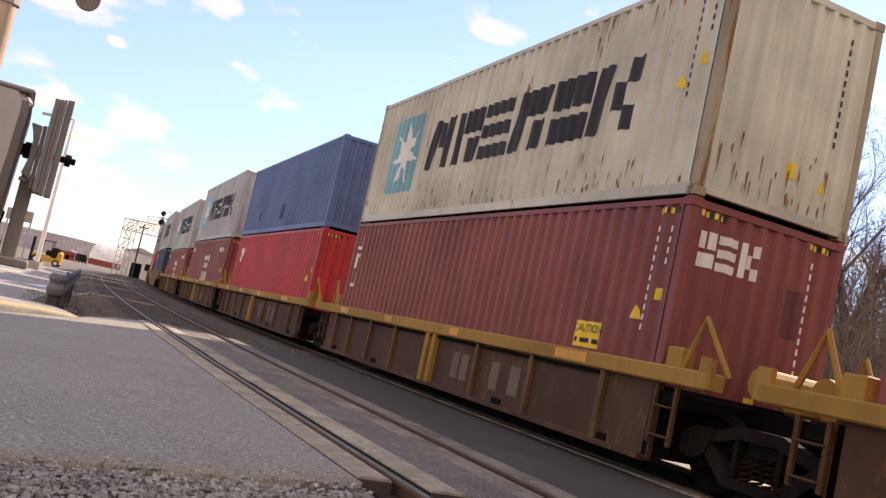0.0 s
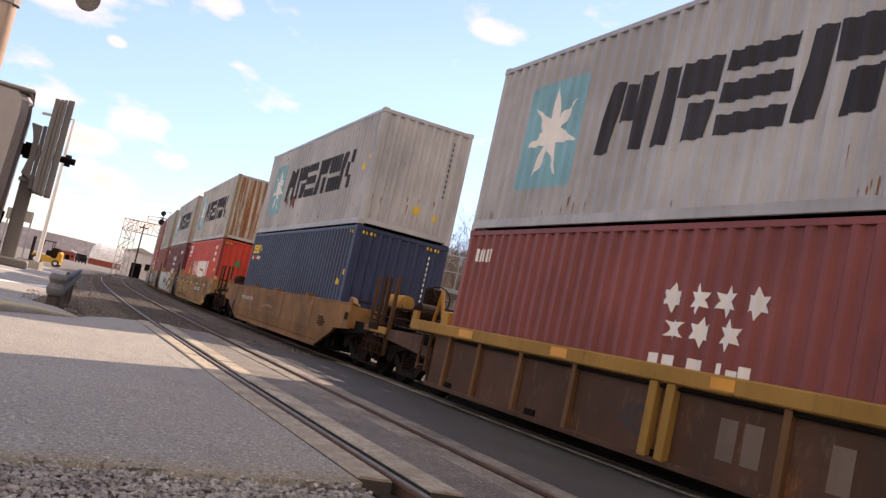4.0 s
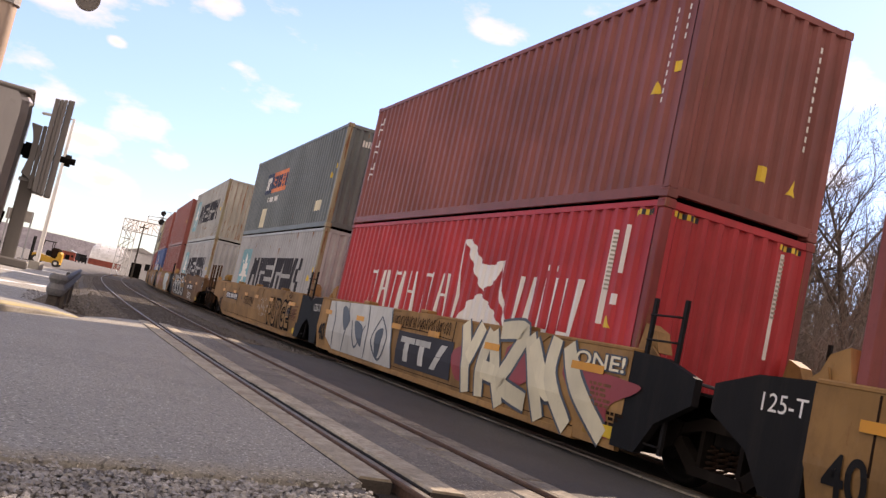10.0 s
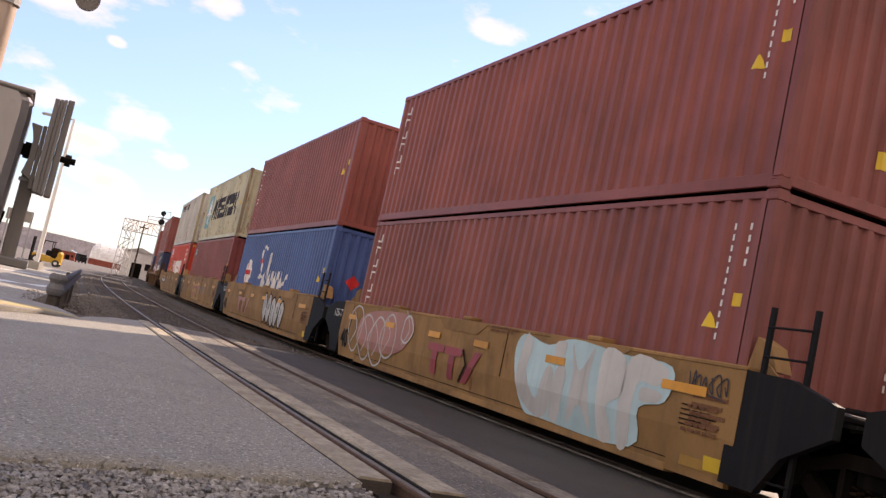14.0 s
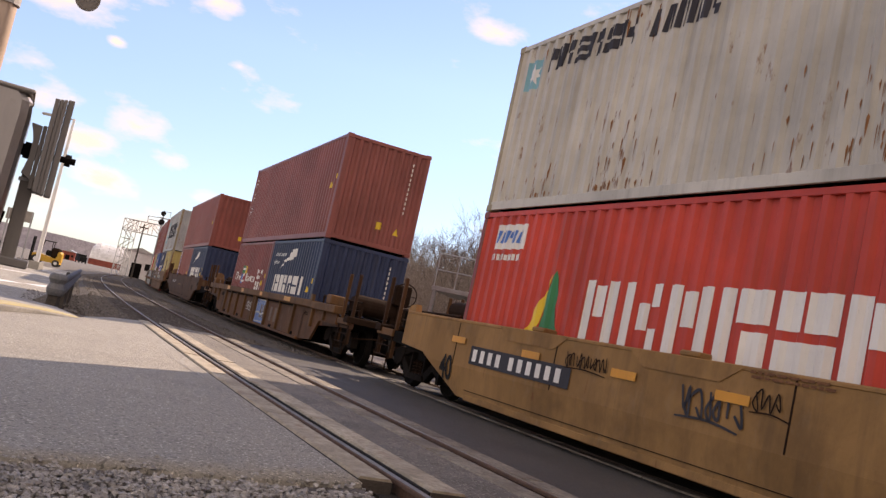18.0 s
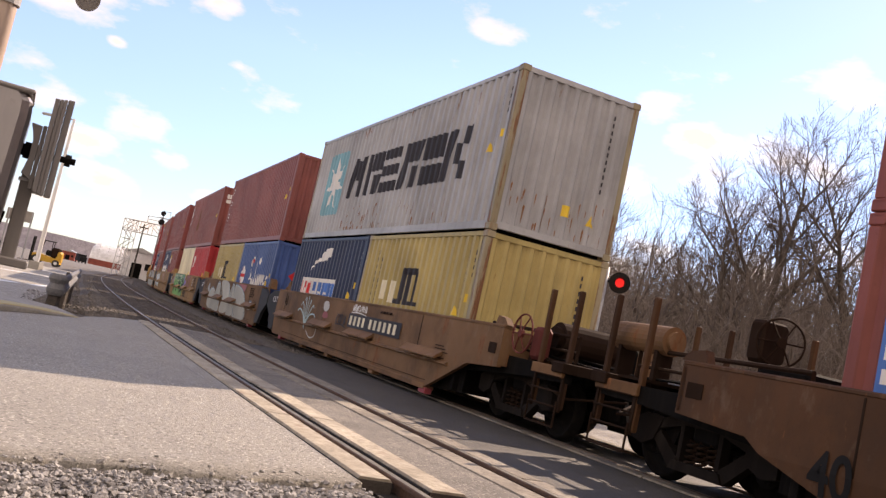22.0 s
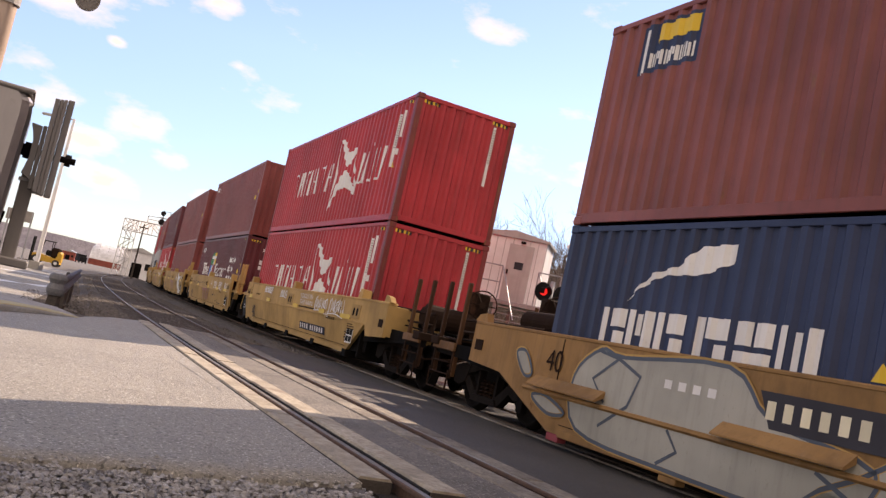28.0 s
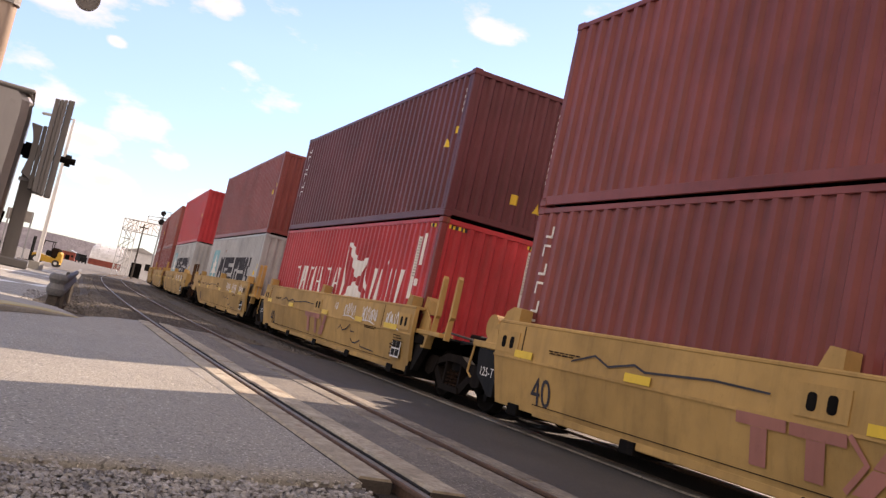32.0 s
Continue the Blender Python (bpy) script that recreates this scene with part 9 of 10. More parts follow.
            for x, z in ((4.1, 1.36), (3.35, 1.36), (2.5, 1.36), (0.75, 1.36), (0.1, 1.26)):
                line(car, t, [(x + 0.12, z), (x, z - 0.08), (x - 0.02, z - 0.22), (x + 0.1, z - 0.42)], 0.045, CREAM, 0.013, thin=0.2)
                line(car, t, [(x - 0.14, z - 0.02), (x - 0.06, z - 0.14), (x - 0.02, z - 0.24)], 0.030, CREAM, 0.0135, thin=0.3)
            line(car, t, [(1.9, 1.0), (1.6, 1.25), (1.2, 1.33), (1.0, 1.3)], 0.035, CREAM, 0.013)
            for cx, cz in ((5.2, 0.95), (4.75, 1.08), (4.55, 0.82), (-0.95, 1.18), (-1.25, 0.98), (-1.65, 1.0), (-1.05, 0.78)):
                fill(car, t, [(cx + 0.17, cz), (cx + 0.03, cz + 0.15), (cx - 0.17, cz + 0.03), (cx, cz - 0.13)], PURPLE, 0.012)
            for pts in (((4.75, 1.38), (4.5, 1.25), (4.45, 0.95), (4.6, 0.7)), ((-0.9, 1.35), (-1.3, 1.36), (-0.85, 1.1)), ((-0.8, 0.75), (-0.95, 0.5), (-1.15, 0.3))):
                line(car, t, list(pts), 0.05, YELLOW, 0.011)
            owner(car, t, -1.95, -3.80, 0.80, 1.36, CRIMSON, None, STEEL_B)
            tag(car, t, -1.5, -2.6, 0.50, 0.30, STEEL_B, 37, 0.022)
            tag(car, t, -4.6, -5.0, 1.1, 0.30, CHALK, 38, 0.012)
            stencils(car, t, -5.0, -5.8, 0.85, 1.30, STEEL_BR, 6, 39)
            words(car, t, "40", 5.72, 0.94, 0.26, STEEL_BR, label="black stencilled forty")
        elif kind == "pale":
            bubbles(car, t, 5.2, 1.6, 0.3, 1.30, 6, CHALK, PALEBLUE, 39, 0.03)
            owner(car, t, -1.0, -2.9, 0.66, 1.26, PINK, None, STEEL_BR)
        elif kind == "grey":
            for blob in (((4.92, 0.95), (4.45, 1.33), (3.95, 1.28), (2.25, 1.38), (1.6, 0.95), (0.4, 0.72), (0.9, 0.22), (3.0, 0.18), (4.7, 0.3)), ((0.1, 1.36), (-1.3, 1.37), (-1.9, 0.92), (-2.6, 1.35), (-5.2, 1.2), (-5.7, 0.5), (-4.0, 0.2), (0.9, 0.2), (0.3, 0.8)), ((6.45, 1.08), (6.2, 1.12), (5.95, 0.85), (6.15, 0.8)), ((5.85, 0.55), (5.5, 0.6), (5.0, 0.44), (5.4, 0.38))):
                fill(car, t, blob, GREYSPRAY, 0.008, "grey sprayed shape")
                line(car, t, list(blob), 0.030, PALETAN, 0.0095, ring=True)
                line(car, t, [(x * 0.995 + 0.01, z * 0.98 + 0.01) for x, z in blob], 0.022, SLATEBLUE, 0.0105, ring=True)
            for pts in (((4.5, 1.3), (4.05, 1.24), (3.6, 1.08), (3.75, 0.72), (4.24, 0.42)), ((4.05, 1.24), (4.5, 0.95), (4.2, 0.7)), ((0.1, 1.36), (0.15, 0.9), (-0.15, 0.8), (-0.05, 1.3)), ((0.0, 1.3), (-0.45, 1.04), (-0.2, 0.9), (-0.5, 0.5), (-0.4, 0.22)), ((-1.45, 1.3), (-1.95, 0.9), (-2.0, 0.3)), ((-1.45, 1.36), (-1.5, 0.9), (-1.3, 0.65)), ((-3.2, 1.2), (-3.6, 0.7), (-3.2, 0.3)), ((-4.2, 1.25), (-4.4, 0.7), (-5.0, 0.4)), ((1.0, 0.6), (0.4, 0.35), (0.2, 0.25)), ((3.0, 0.6), (2.8, 0.4), (3.1, 0.22))):
                line(car, t, list(pts), 0.024, SLATEBLUE, 0.012, soft=False)
            plate(car, t, 3.26, 2.02, 1.0, 1.14, None, WHITE, 4, 9)
            fill(car, t, [(1.78, 1.2), (0.2, 1.2), (0.1, 0.86), (1.6, 0.86)], BLACKP, 0.011, "dark panel", False, "number_panel")
            plate(car, t, 1.75, 0.20, 0.90, 1.16, None, CREAM, 6, 9)
            words(car, t, "40", 5.62, 0.92, 0.28, STEEL_BR, label="black stencilled forty")
    return go


def yellow_marks(seed, head=False, owner_at=None, board=False):
    def go(car):
        t = "yellow"
        if board:
            plate(car, t, -1.35, -3.75, 0.51, 0.69, BLACKP, WHITE)
            words(car, t, "FOOLS IN", -1.08, 1.28, 0.12, WHITE, 1.2, label="white sprayed words")
            words(car, t, "THE RAIN!", -1.12, 1.12, 0.12, WHITE, 1.3, label="white sprayed words")
            words(car, t, "18", -3.72, 0.93, 0.14, WHITE, 0.22, label="white sprayed number")
            for x0, x1, z, size in ((3.3, 2.3, 1.36, 0.16), (1.2, 0.45, 1.32, 0.18), (-2.65, -3.65, 1.22, 0.30), (-3.9, -5.1, 1.22, 0.32)):
                tag(car, t, x0, x1, z, size, WHITE, seed + int(10 * x0), 0.016)
            stencils(car, t, -1.1, -2.7, 1.02, 1.08, STEEL_BR, 1, 1)
        else:
            for x0, x1, z, size in ((-2.25, -3.05, 1.22, 0.26), (-3.5, -4.4, 1.20, 0.26), (-5.0, -5.75, 1.20, 0.26)):
                tag(car, t, x0, x1, z, size, WHITE, seed + int(10 * x0), 0.014)
            for pts in (((-1.9, 0.74), (-2.1, 0.84), (-2.25, 0.74), (-2.5, 0.78), (-2.8, 0.90), (-2.85, 0.76), (-3.1, 0.76)), ((-2.85, 0.62), (-3.0, 0.54), (-3.2, 0.54), (-3.5, 0.62), (-3.55, 0.50), (-4.4, 0.48)), ((3.8, 1.1), (3.3, 1.22), (3.0, 1.12), (2.5, 1.2), (2.3, 1.14), (1.2, 1.20), (0.4, 1.18))):
                line(car, t, [(x + 0.1 * (seed % 3), z) for x, z in pts], 0.014, BLACKP, 0.012, soft=False, name="graffiti_scribble")
            if seed % 4 == 1:
                words(car, t, "18", -1.48, 1.16, 0.16, WHITE, 0.2, label="white sprayed number")
        if owner_at is not None:
            owner(car, t, owner_at, owner_at - 2.0, 0.50, 0.97, PINK, None, PINK)
        if head:
            crest = [(-3.30, 1.38), (-3.52, 1.46), (-3.95, 1.30), (-4.42, 1.26), (-4.68, 1.38), (-4.60, 1.22), (-4.90, 1.24), (-4.68, 1.02), (-4.30, 0.98), (-3.75, 1.06), (-3.48, 1.10), (-3.52, 1.24)]
            lobe = [(-3.52, 1.02), (-3.95, 1.12), (-4.45, 1.06), (-4.66, 0.92), (-4.50, 0.66), (-4.15, 0.54), (-3.70, 0.58), (-3.50, 0.72)]
            foot = [(-4.20, 0.62), (-4.62, 0.80), (-4.98, 0.66), (-5.13, 0.33), (-4.12, 0.34), (-4.02, 0.46)]
            for k, (pts, soft) in enumerate(((foot, False), (lobe, True), (crest, False))):
                fill(car, t, pts, WHITE, 0.0165 + 0.001 * k, "plain white sprayed shape with a black outline", soft)
                line(car, t, pts if soft else pts + pts[:1], 0.018, BLACKP, 0.0168 + 0.001 * k, ring=soft, soft=soft, thin=1.0)
            words(car, t, "F . H .", -2.15, 1.08, 0.18, BLACKP, 0.95, label="black sprayed letters")
            stencils(car, t, -2.6, -3.2, 0.78, 1.0, STEEL_BR, 3, 2)
        stencils(car, t, -5.3, -5.8, 0.50, 0.74, STEEL_BR, 4, seed)
        stencils(car, t, -3.75, -4.5, 0.90, 0.97, STEEL_BR, 2, seed + 1)
        stencils(car, t, 4.6, 3.9, 1.12, 1.18, STEEL_BR, 2, seed + 2)
    return go


def two(a, b, c):
    return [a, b, c]


unit(-5.15, "ribbed", RIB, J, J, RIBCAR, [plain_box("maroon ribbed steel container low in a well car", MAROON), plain_box("pale grey steel container stacked on another", GREY)], (True, False))

u0a = plain_box("maroon ribbed steel container with white blocks on its end", MAROON, column=3, end_word="dbe", tall=0.42)
hazard(u0a)
caution_board(u0a, 10.2, 0.95)
mark_end(u0a, "patch", [rect(1.62, 1.90, 1.55, 2.15)], MAROON_D, "dark repaint patch")
u0b = grey_line("beige weathered container with dark blocks and a star emblem", BEIGE, post=POST_RUST)
unit(10.0, "ribbed", RIB, J, J, RIBCAR, [u0a, u0b], (True, False))

u1a = build_container("red steel container with white slanted blocks", RED)
mark_side(u1a, "lettering", blocks("cai", 0.75, 1.85, 0.36, 0.54, 0.05), WHITE, "white blocks")
codes(u1a); hazard(u1a)
u1b = build_container("faded blue steel container stacked on a red one", BLUE, STD)
codes(u1b, stickers=False)
mark_side(u1b, "patch", [rect(2.74, 3.12, 0.42, 0.82), rect(6.2, 6.7, 0.4, 0.9)], NAVY, "dark repaint patch")
unit(25.3, "ribbed", RIB, J, J, RIBCAR, [u1a, u1b], (True, False))

unit(40.15, "ribbed", RIB, J, J, RIBCAR, [stars_box("maroon container with white stars and blocks", MAROON, HC, False), grey_line("clean pale grey container with dark blocks and a star emblem", GREY, emblem=BRIGHTSKY)], (True, False))
unit(55.5, "ribbed", RIB, J, CP, RIBCAR, [stars_box("maroon container with white stars in a ribbed car", MAROON, STD, False), grey_line("pale grey container with dark blocks and a worn star emblem", GREY)], (True, True))

u4a = build_container("navy blue container with a small yellow row of blocks", NAVY)
mark_side(u4a, "lettering", blocks("dbace", 0.42, HC - 0.72, 0.26, 0.30), YELLOW, "yellow blocks")
mark_side(u4a, "lettering", blocks("n", 0.42, HC - 0.92, 0.2, 0.1) + blocks("nnnn", 1.15, HC - 0.92, 0.16, 0.1), WHITE)
mark_side(u4a, "lettering", blocks("nn", 0.68, HC - 0.92, 0.22, 0.13), REDMARK)
codes(u4a); hazard(u4a)
u4b = grey_line("pale grey container with rust runs and a star emblem", GREY)
mark_side(u4b, "rust_patch", [[(3.6 + i * 0.22, 1.12), (3.75 + i * 0.22, 1.12), (3.78 + i * 0.22, 0.95 - 0.1 * (i % 3)), (3.68 + i * 0.22, 0.80 - 0.12 * (i % 2))] for i in range(8)], RUSTP, "rust runs")
unit(74.25, "brown", ORANGE_TAN, CP, CP, "orange-brown smooth-sided well car with slanted ends", [u4a, u4b], (True, True), tan_marks("brown_mark"))

u5b = grey_line("grey container with heavy rust on its end and a star emblem", GREY_R, post=POST_RUST, end=RUSTY_END)
unit(93.95, "tan", TAN, CP, J, TANCAR, [orange_box("orange-red container with white blocks and a green sail shape"), u5b], (True, False), tan_marks("outline"))
unit(108.8, "tan", TAN, J, J, TANCAR, [stars_box("dark maroon container with white stars on side and end", MAROON_D), grey_line("pale grey container with yellow corner bars and rust spots", GREY, post=POST_RUST)], (True, False), tan_marks("aqua"))
u7a = plain_box("maroon container with white blocks on its end in a tan car", MAROON, column=3, end_word="dbe", tall=0.42)
hazard(u7a); caution_board(u7a, 10.9, 0.7)
u7b = plain_box("slate grey ribbed container with a square rust patch", SLATE, post=POST_RUST)
mark_side(u7b, "rust_patch", [streak(3.45, 4.15, 0.18, 0.80, 7)], RUSTP, "square rust patch")
mark_side(u7b, "patch", [rect(1.2, 4.4, 0.5, 1.25), rect(4.6, 5.2, 0.2, 1.3)], FADED, "faded repaint patch")
mark_side(u7b, "lettering", blocks("nan", 0.45, HC - 0.6, 0.24, 0.26), WHITE)
unit(124.5, "tan", TAN, J, J, TANCAR, [u7a, u7b], (True, False), tan_marks("block"))
u8b = plain_box("brown-red container with a white column of blocks", MAROON_B, column=6)
unit(139.9, "tan", TAN, J, J, TANCAR, [red_script_box("bright red container with white strokes in a tan car"), u8b], (True, False), tan_marks("bold"))
u9b = plain_box("dark grey-green container with an orange and blue panel", DARKGREEN, post=POST_RUST)
placard(u9b, 2.6, 1.45, 0.9, 0.75, NAVY, WHITE, "ac")
placard(u9b, 3.5, 1.45, 2.35, 0.75, SALMON, NAVY, "dbacdba")
mark_side(u9b, "lettering", blocks("nnnnn", 3.4, 1.12, 0.35, 0.18), WHITE)
mark_side(u9b, "patch", [rect(2.9, 3.6, 0.22, 0.9), rect(10.4, 11.0, 0.5, 0.8)], CREAM, "cream repaint patch")
mark_end(u9b, "lettering", blocks("nnnnnnn", 0.5, HC - 0.55, 0.22, 0.18), WHITE)
unit(154.57, "tan", TAN, J, CP, TANCAR, [grey_line("pale container with dark blocks low in a tan car", GREY, post=POST_RUST, emblem=SKYBLUE), u9b], (True, True), tan_marks("bubble"))

unit(174.1, "tan", TAN_B, CP, J, TANCAR, [grey_line("pale grey container with dark blocks low in a tan car", GREY, post=POST_RUST), grey_line("warm grey container with dark blocks and rust at its foot", WARMGREY, post=POST_RUST, end=END_STREAK)], (True, False), tan_marks("plates"))
unit(189.5, "tan", TAN, J, J, TANCAR, [plain_box("maroon container with a white column of blocks", MAROON_B, column=6), plain_box("brick red container with a white column of blocks", BRICK, column=6)], (True, False), tan_marks("monogram"))
unit(204.9, "tan", TAN, J, J, TANCAR, [royal_box("royal blue container with white script strokes", 12.192, HC), plain_box("brick red faded container on a blue one", BRICK, column=6)], (True, False), tan_marks("white_low"))
u13a = plain_box("maroon container with a small blue sticker", MAROON)
mark_side(u13a, "sticker", [rect(0.62, 0.86, HC - 0.75, HC - 0.42)], SKYBLUE, "pale blue sticker")
u13b = grey_line("yellowed beige container with a flaking star emblem", BEIGE_R, post=POST_RUST)
unit(219.95, "tan", TAN, J, J, TANCAR, [u13a, u13b], (True, False), tan_marks("clean"))
u14b = plain_box("pale grey container with rust spots and short dark blocks", OFFWHITE, post=POST_RUST)
mark_side(u14b, "lettering", blocks("acbcde", 1.05, HC - 0.62, 0.40, 0.38, 0.04) + blocks("inne", 3.65, HC - 0.62, 0.38, 0.38, 0.04), BLACKP, "dark blocks in a row")
rust_runs(u14b, 190, 1.2, 14)
mark_side(u14b, "emblem", [rect(0.42, 0.92, HC - 0.85, HC - 0.35)], SKYBLUE, "faded blue square")
mark_side(u14b, "emblem_star", [star(0.67, HC - 0.6, 0.2, 7)], WHITE)
unit(235.3, "tan", TAN, J, CP, TANCAR, [orange_box("orange-red container with white blocks in a tan car"), u14b], (True, True), tan_marks("panel"))

u15f = build_container("short maroon container with white blocks and stars", MAROON, STD, 6.058)
slogan_marks(u15f, 0.60, 1.20, 0.54); codes(u15f)
CPL = ("coupler", 4.65)
def blue_panel(car):
    t = "ribbed"
    fill(car, t, [(-0.22, 1.02), (-1.80, 1.02), (-1.80, 0.36), (-1.55, 0.28), (-0.25, 0.28)], AZURE, 0.002, "blue sprayed panel", False)
    for k in range(6):
        x = -0.42 - 0.24 * k
        line(car, t, [(x, 0.34), (x - 0.02, 0.60), (x + 0.02, 0.85), (x - 0.08, 0.98)], 0.022, CHALK, 0.006)
    line(car, t, [(-0.3, 0.55), (-0.7, 0.62), (-1.1, 0.56), (-1.7, 0.64)], 0.026, CHALK, 0.007)
    line(car, t, [(-0.30, 1.0), (-1.72, 1.0), (-1.72, 0.34), (-0.34, 0.32), (-0.30, 1.0)], 0.02, CHALK, 0.006, soft=False)
    tag(car, t, 1.35, 0.55, 0.75, 0.26, CHALK, 41, 0.014, 0.006)
unit(257.1, "ribbed", RIB_B, ("coupler", 4.3), CPL, RIBCAR, [u15f, navy_twenty("short navy container with a white swoosh beside a maroon one", slogan=True), plain_box("maroon container with white blocks over two short ones", MAROON_B, column=6)], (True, True), blue_panel)

u16f = build_container("short brick red container with a blue strip of white blocks", BRICK, STD, 6.058)
mark_side(u16f, "strip", [rect(0.35, 0.62, 0.85, 2.1)], AZURE, "blue strip")
mark_side(u16f, "strip_head", [rect(0.35, 0.62, 2.1, 2.4)], WHITE)
mark_side(u16f, "lettering", down_row(6, 0.40, 2.05, 0.13, 0.08, 0.16), WHITE)
codes(u16f)
unit(278.6, "brown", RUSTCAR, CPL, CP, "rusty brown smooth-sided well car with slanted ends", [u16f, navy_twenty("short navy container with white blocks"), plain_box("brick red faded container over two short ones", BRICK, STD)], (True, True), tan_marks("brown_mark"))

unit(298.5, "ledge", DUSTY, CP, J, LEDGECAR, [navy_twenty("short navy container with a white panel of worn blocks", True), yellow_twenty("short mustard yellow container with a dark emblem"), grey_line("pale grey container with rusty corner posts and a star emblem", GREY, post=POST_RUST)], (True, False), ledge_marks("reeds"), True)
unit(313.7, "ledge", TAN_B, J, J, LEDGECAR, [yellow_twenty("short mustard yellow container beside a blue one"), royal_box("short royal blue container with script and hazard diamonds"), plain_box("maroon container with white blocks over short ones", MAROON_B, column=6)], (True, False), ledge_marks("bird"), plate="125 T")
u19f = build_container("short clean cream container with ribbed sides", CREAM, STD, 6.058)
codes(u19f, BLACKP)
u19n = build_container("short red container with white slanted blocks", RED, STD, 6.058)
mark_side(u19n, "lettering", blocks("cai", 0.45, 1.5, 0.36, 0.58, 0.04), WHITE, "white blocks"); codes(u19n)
u19t = plain_box("dull brown container with rust patch and white end blocks", MAROON_B, column=3, end_word="dbe", tall=0.42)
mark_side(u19t, "rust_patch", [streak(4.0, 4.9, 0.9, 2.1, 8)], RUSTP, "square rust patch")
unit(328.9, "ledge", TAN, J, J, LEDGECAR, [u19f, u19n, u19t], (True, False), ledge_marks("green"), plate="125 T")
u20n = build_container("short maroon container with a small yellow and white panel", MAROON, STD, 6.058)
placard(u20n, 0.5, 1.5, 0.9, 0.75, BLACKP, WHITE, "aca"); mark_side(u20n, "panel_top", [rect(0.8, 1.38, 1.95, 2.2)], YELLOW); codes(u20n)
unit(344.45, "ledge", TAN, J, J, LEDGECAR, [navy_twenty("short navy container with white swoosh beside a maroon one"), u20n, plain_box("maroon container over two short ones", MAROON)], (True, False), ledge_marks("pale"), plate="125 T")
u21t = plain_box("dull maroon container with a small blue and yellow panel", MAROON_B)
placard(u21t, 0.75, HC - 0.85, 1.2, 0.68, NAVY, WHITE, ""); mark_side(u21t, "panel_top", [rect(1.1, 1.9, HC - 0.45, HC - 0.22)], YELLOW)
mark_side(u21t, "panel_blocks", blocks("nanann", 1.0, HC - 0.78, 0.15, 0.2) + [rect(0.82, 0.95, HC - 0.85, HC - 0.25)], WHITE)
unit(359.9, "ledge", TAN, J, CP, LEDGECAR, [navy_twenty("short navy container with white swoosh and blocks"), plain_box("short brown-red container beside a navy one", MAROON_B, STD, 6.058), u21t], (True, True), ledge_marks("grey"))

unit(379.7, "yellow", YELLOW_CAR, CP, ("joint", 1.78), YELCAR, [red_script_box("bright red container with white strokes low in a yellow car"), red_script_box("bright red container with white strokes stacked on its like")], (True, False), yellow_marks(51, board=True))
u23a = build_container("dark maroon container with white blocks and stars", MAROON_D)
for p in [star(0.75 + i * 0.30, HC - 0.45, 0.12, 6, 0.5) for i in range(4)] + [star(0.90 + i * 0.30, HC - 0.72, 0.12, 6, 0.5) for i in range(3)]:
    mark_end(u23a, "star", [p], WHITE, "white star")
mark_end(u23a, "lettering", blocks("din", 0.62, HC - 1.20, 0.42, 0.36), WHITE, "white blocks")
mark_side(u23a, "lettering", blocks("nnnnn", 0.55, HC - 0.62, 0.17, 0.2), WHITE)
hazard(u23a); codes(u23a)
slogan_marks(u23a, 1.95, 1.28, 1.0)
u23b = plain_box("dark red container with small white blocks", MAROON)
mark_side(u23b, "lettering", blocks("nnn", 0.42, HC - 0.5, 0.22, 0.2), WHITE)
YJ = ("joint", 1.78)
unit(395.6, "yellow", YELLOW_CAR, YJ, YJ, YELCAR, [u23a, u23b], (True, False), yellow_marks(61, owner_at=0.95))
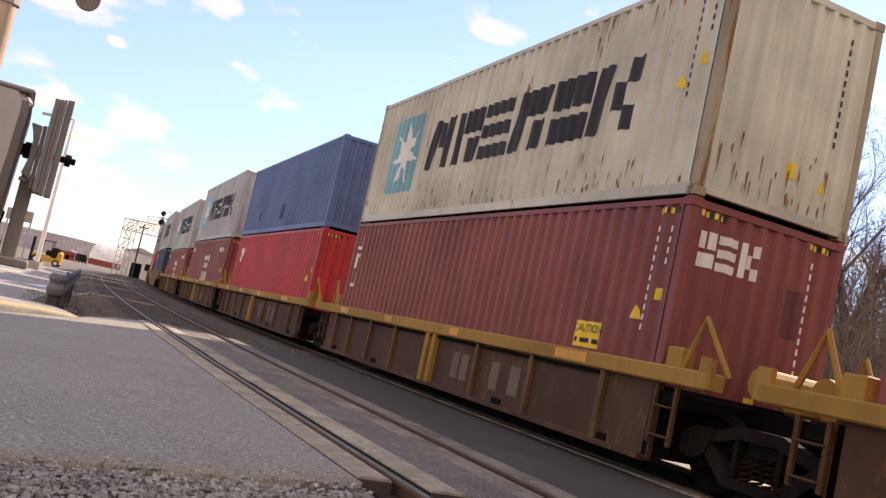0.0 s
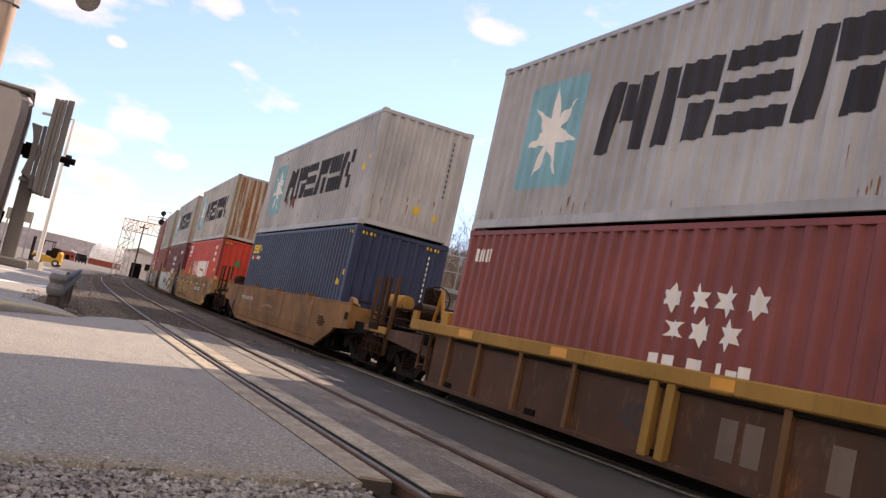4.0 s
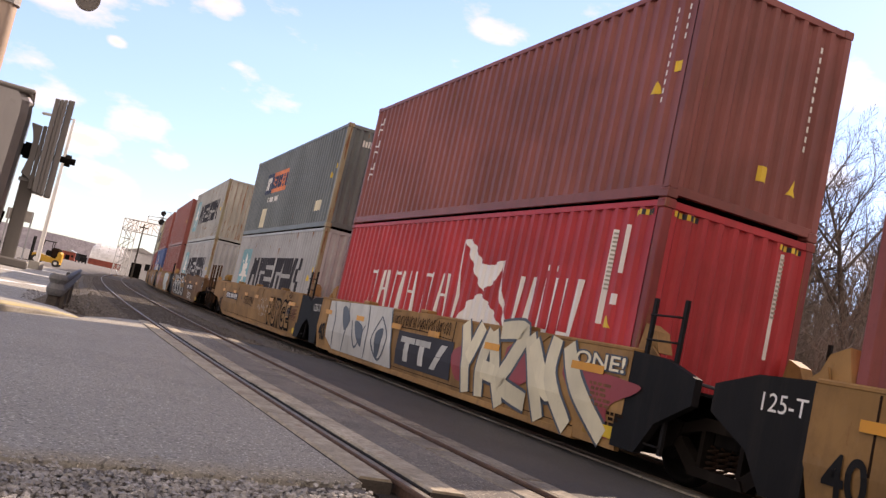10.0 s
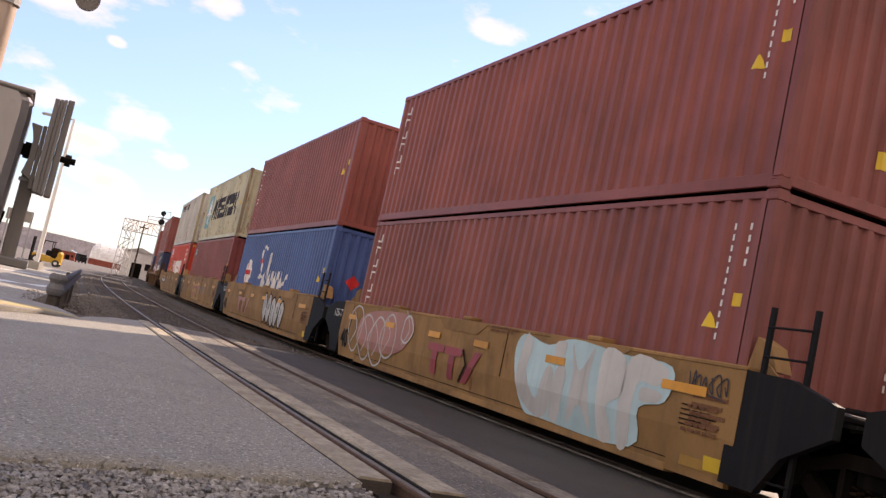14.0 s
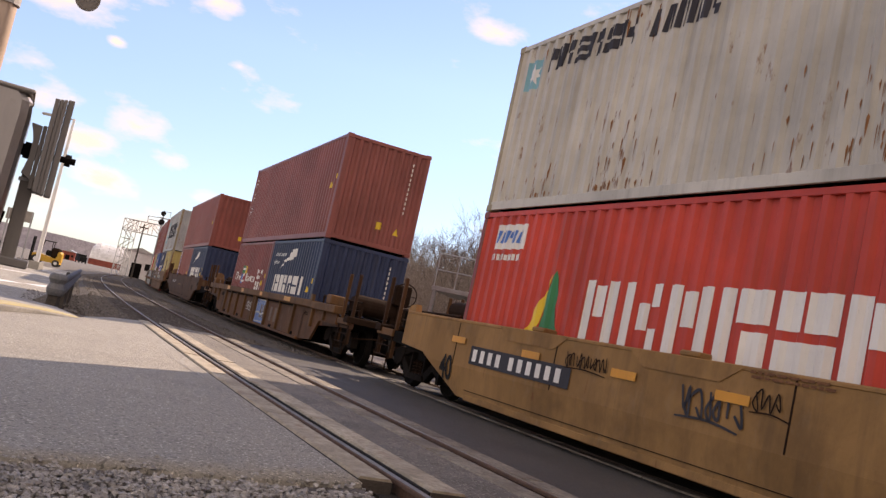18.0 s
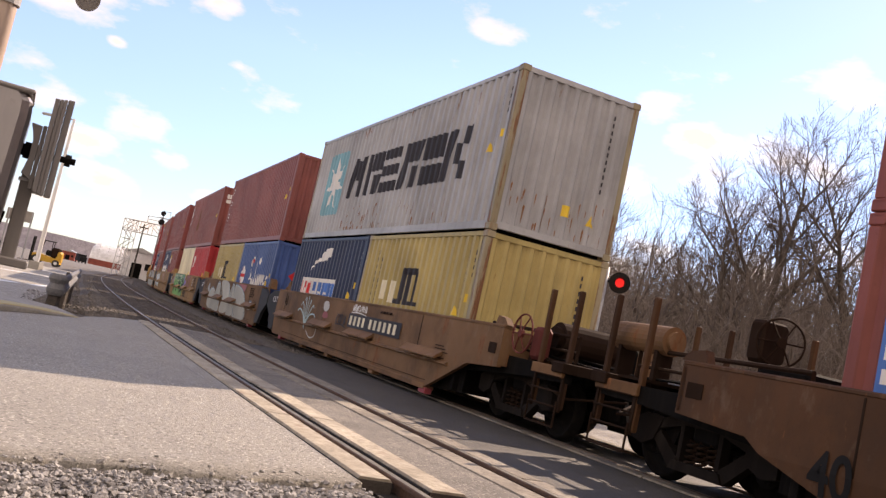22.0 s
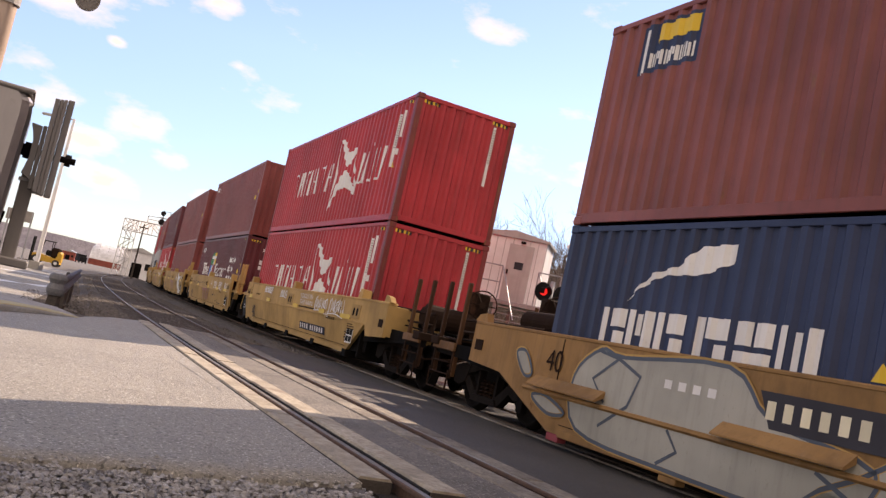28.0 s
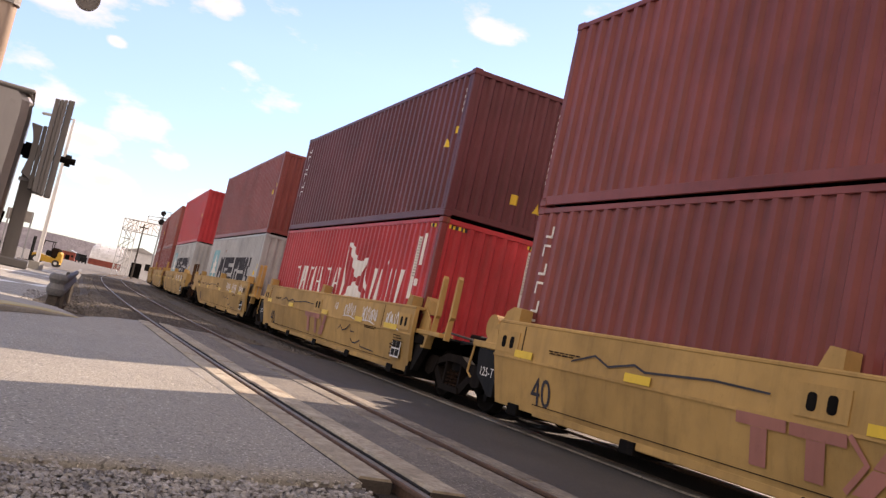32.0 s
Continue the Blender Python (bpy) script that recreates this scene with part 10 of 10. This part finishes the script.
unit(411.4, "yellow", YELLOW_CAR, YJ, YJ, YELCAR, [plain_box("maroon container with a white column of blocks in a yellow car", MAROON, column=6), plain_box("maroon container stacked over its like", MAROON)], (True, False), yellow_marks(71, head=True, owner_at=1.0))
unit(427.25, "yellow", YELLOW_CAR, YJ, YJ, YELCAR, [red_script_box("bright red container with white strokes under a dark one"), plain_box("dark brown container with a white column of blocks", MAROON_D, column=6)], (True, False), yellow_marks(81, owner_at=1.0))
unit(442.8, "yellow", YELLOW_CAR, YJ, CP, YELCAR, [grey_line("pale grey container with dark blocks low in a yellow car", GREY), plain_box("maroon container over a pale grey one", MAROON)], (True, True), yellow_marks(91))
unit(461.9, "yellow", YELLOW_CAR, CP, YJ, YELCAR, [grey_line("pale grey container with dark blocks and a star", GREY), plain_box("bright red container over a pale one", RED)], (True, False), yellow_marks(101))
unit(477.7, "yellow", YELLOW_CAR, YJ, YJ, YELCAR, [plain_box("maroon container in a yellow car", MAROON), plain_box("brick red container stacked on a maroon one", BRICK)], (True, False))
unit(493.5, "yellow", YELLOW_CAR, YJ, YJ, YELCAR, [plain_box("brown-red container in a yellow car", MAROON_B), plain_box("maroon container on a brown-red one", MAROON)], (True, True))
# ---- what moves ----
def motions():
    times = [i * 0.8 for i in range(41)]
    gone = [travelled(t) for t in times]
    for s0, things in UNITS:
        for ob, dx, dz in things:
            rows = []
            for t, g in zip(times, gone):
                s = s0 - g
                a, b = on_line(s - 7.6, GAP), on_line(s + 7.6, GAP)
                turn = math.degrees(math.atan2(b.y - a.y, b.x - a.x))
                mid = (a + b) / 2
                rows.append((t, pose(mid.x, mid.y, 0, 0, 0, turn) @ pose(dx, 0, dz)))
            walk(ob, rows)
    first = WHEELS[0]
    walk(first, [(i / 30.0, pose(0, 0, 0, 0, -math.degrees(travelled(i / 30.0) / 0.445) % 360, 0)) for i in range(961)])
    for w in WHEELS[1:]:
        w.rotation_mode = "QUATERNION"
        w.animation_data_create()
        w.animation_data.action = first.animation_data.action
        w.animation_data.action_slot = first.animation_data.action_slot


motions()
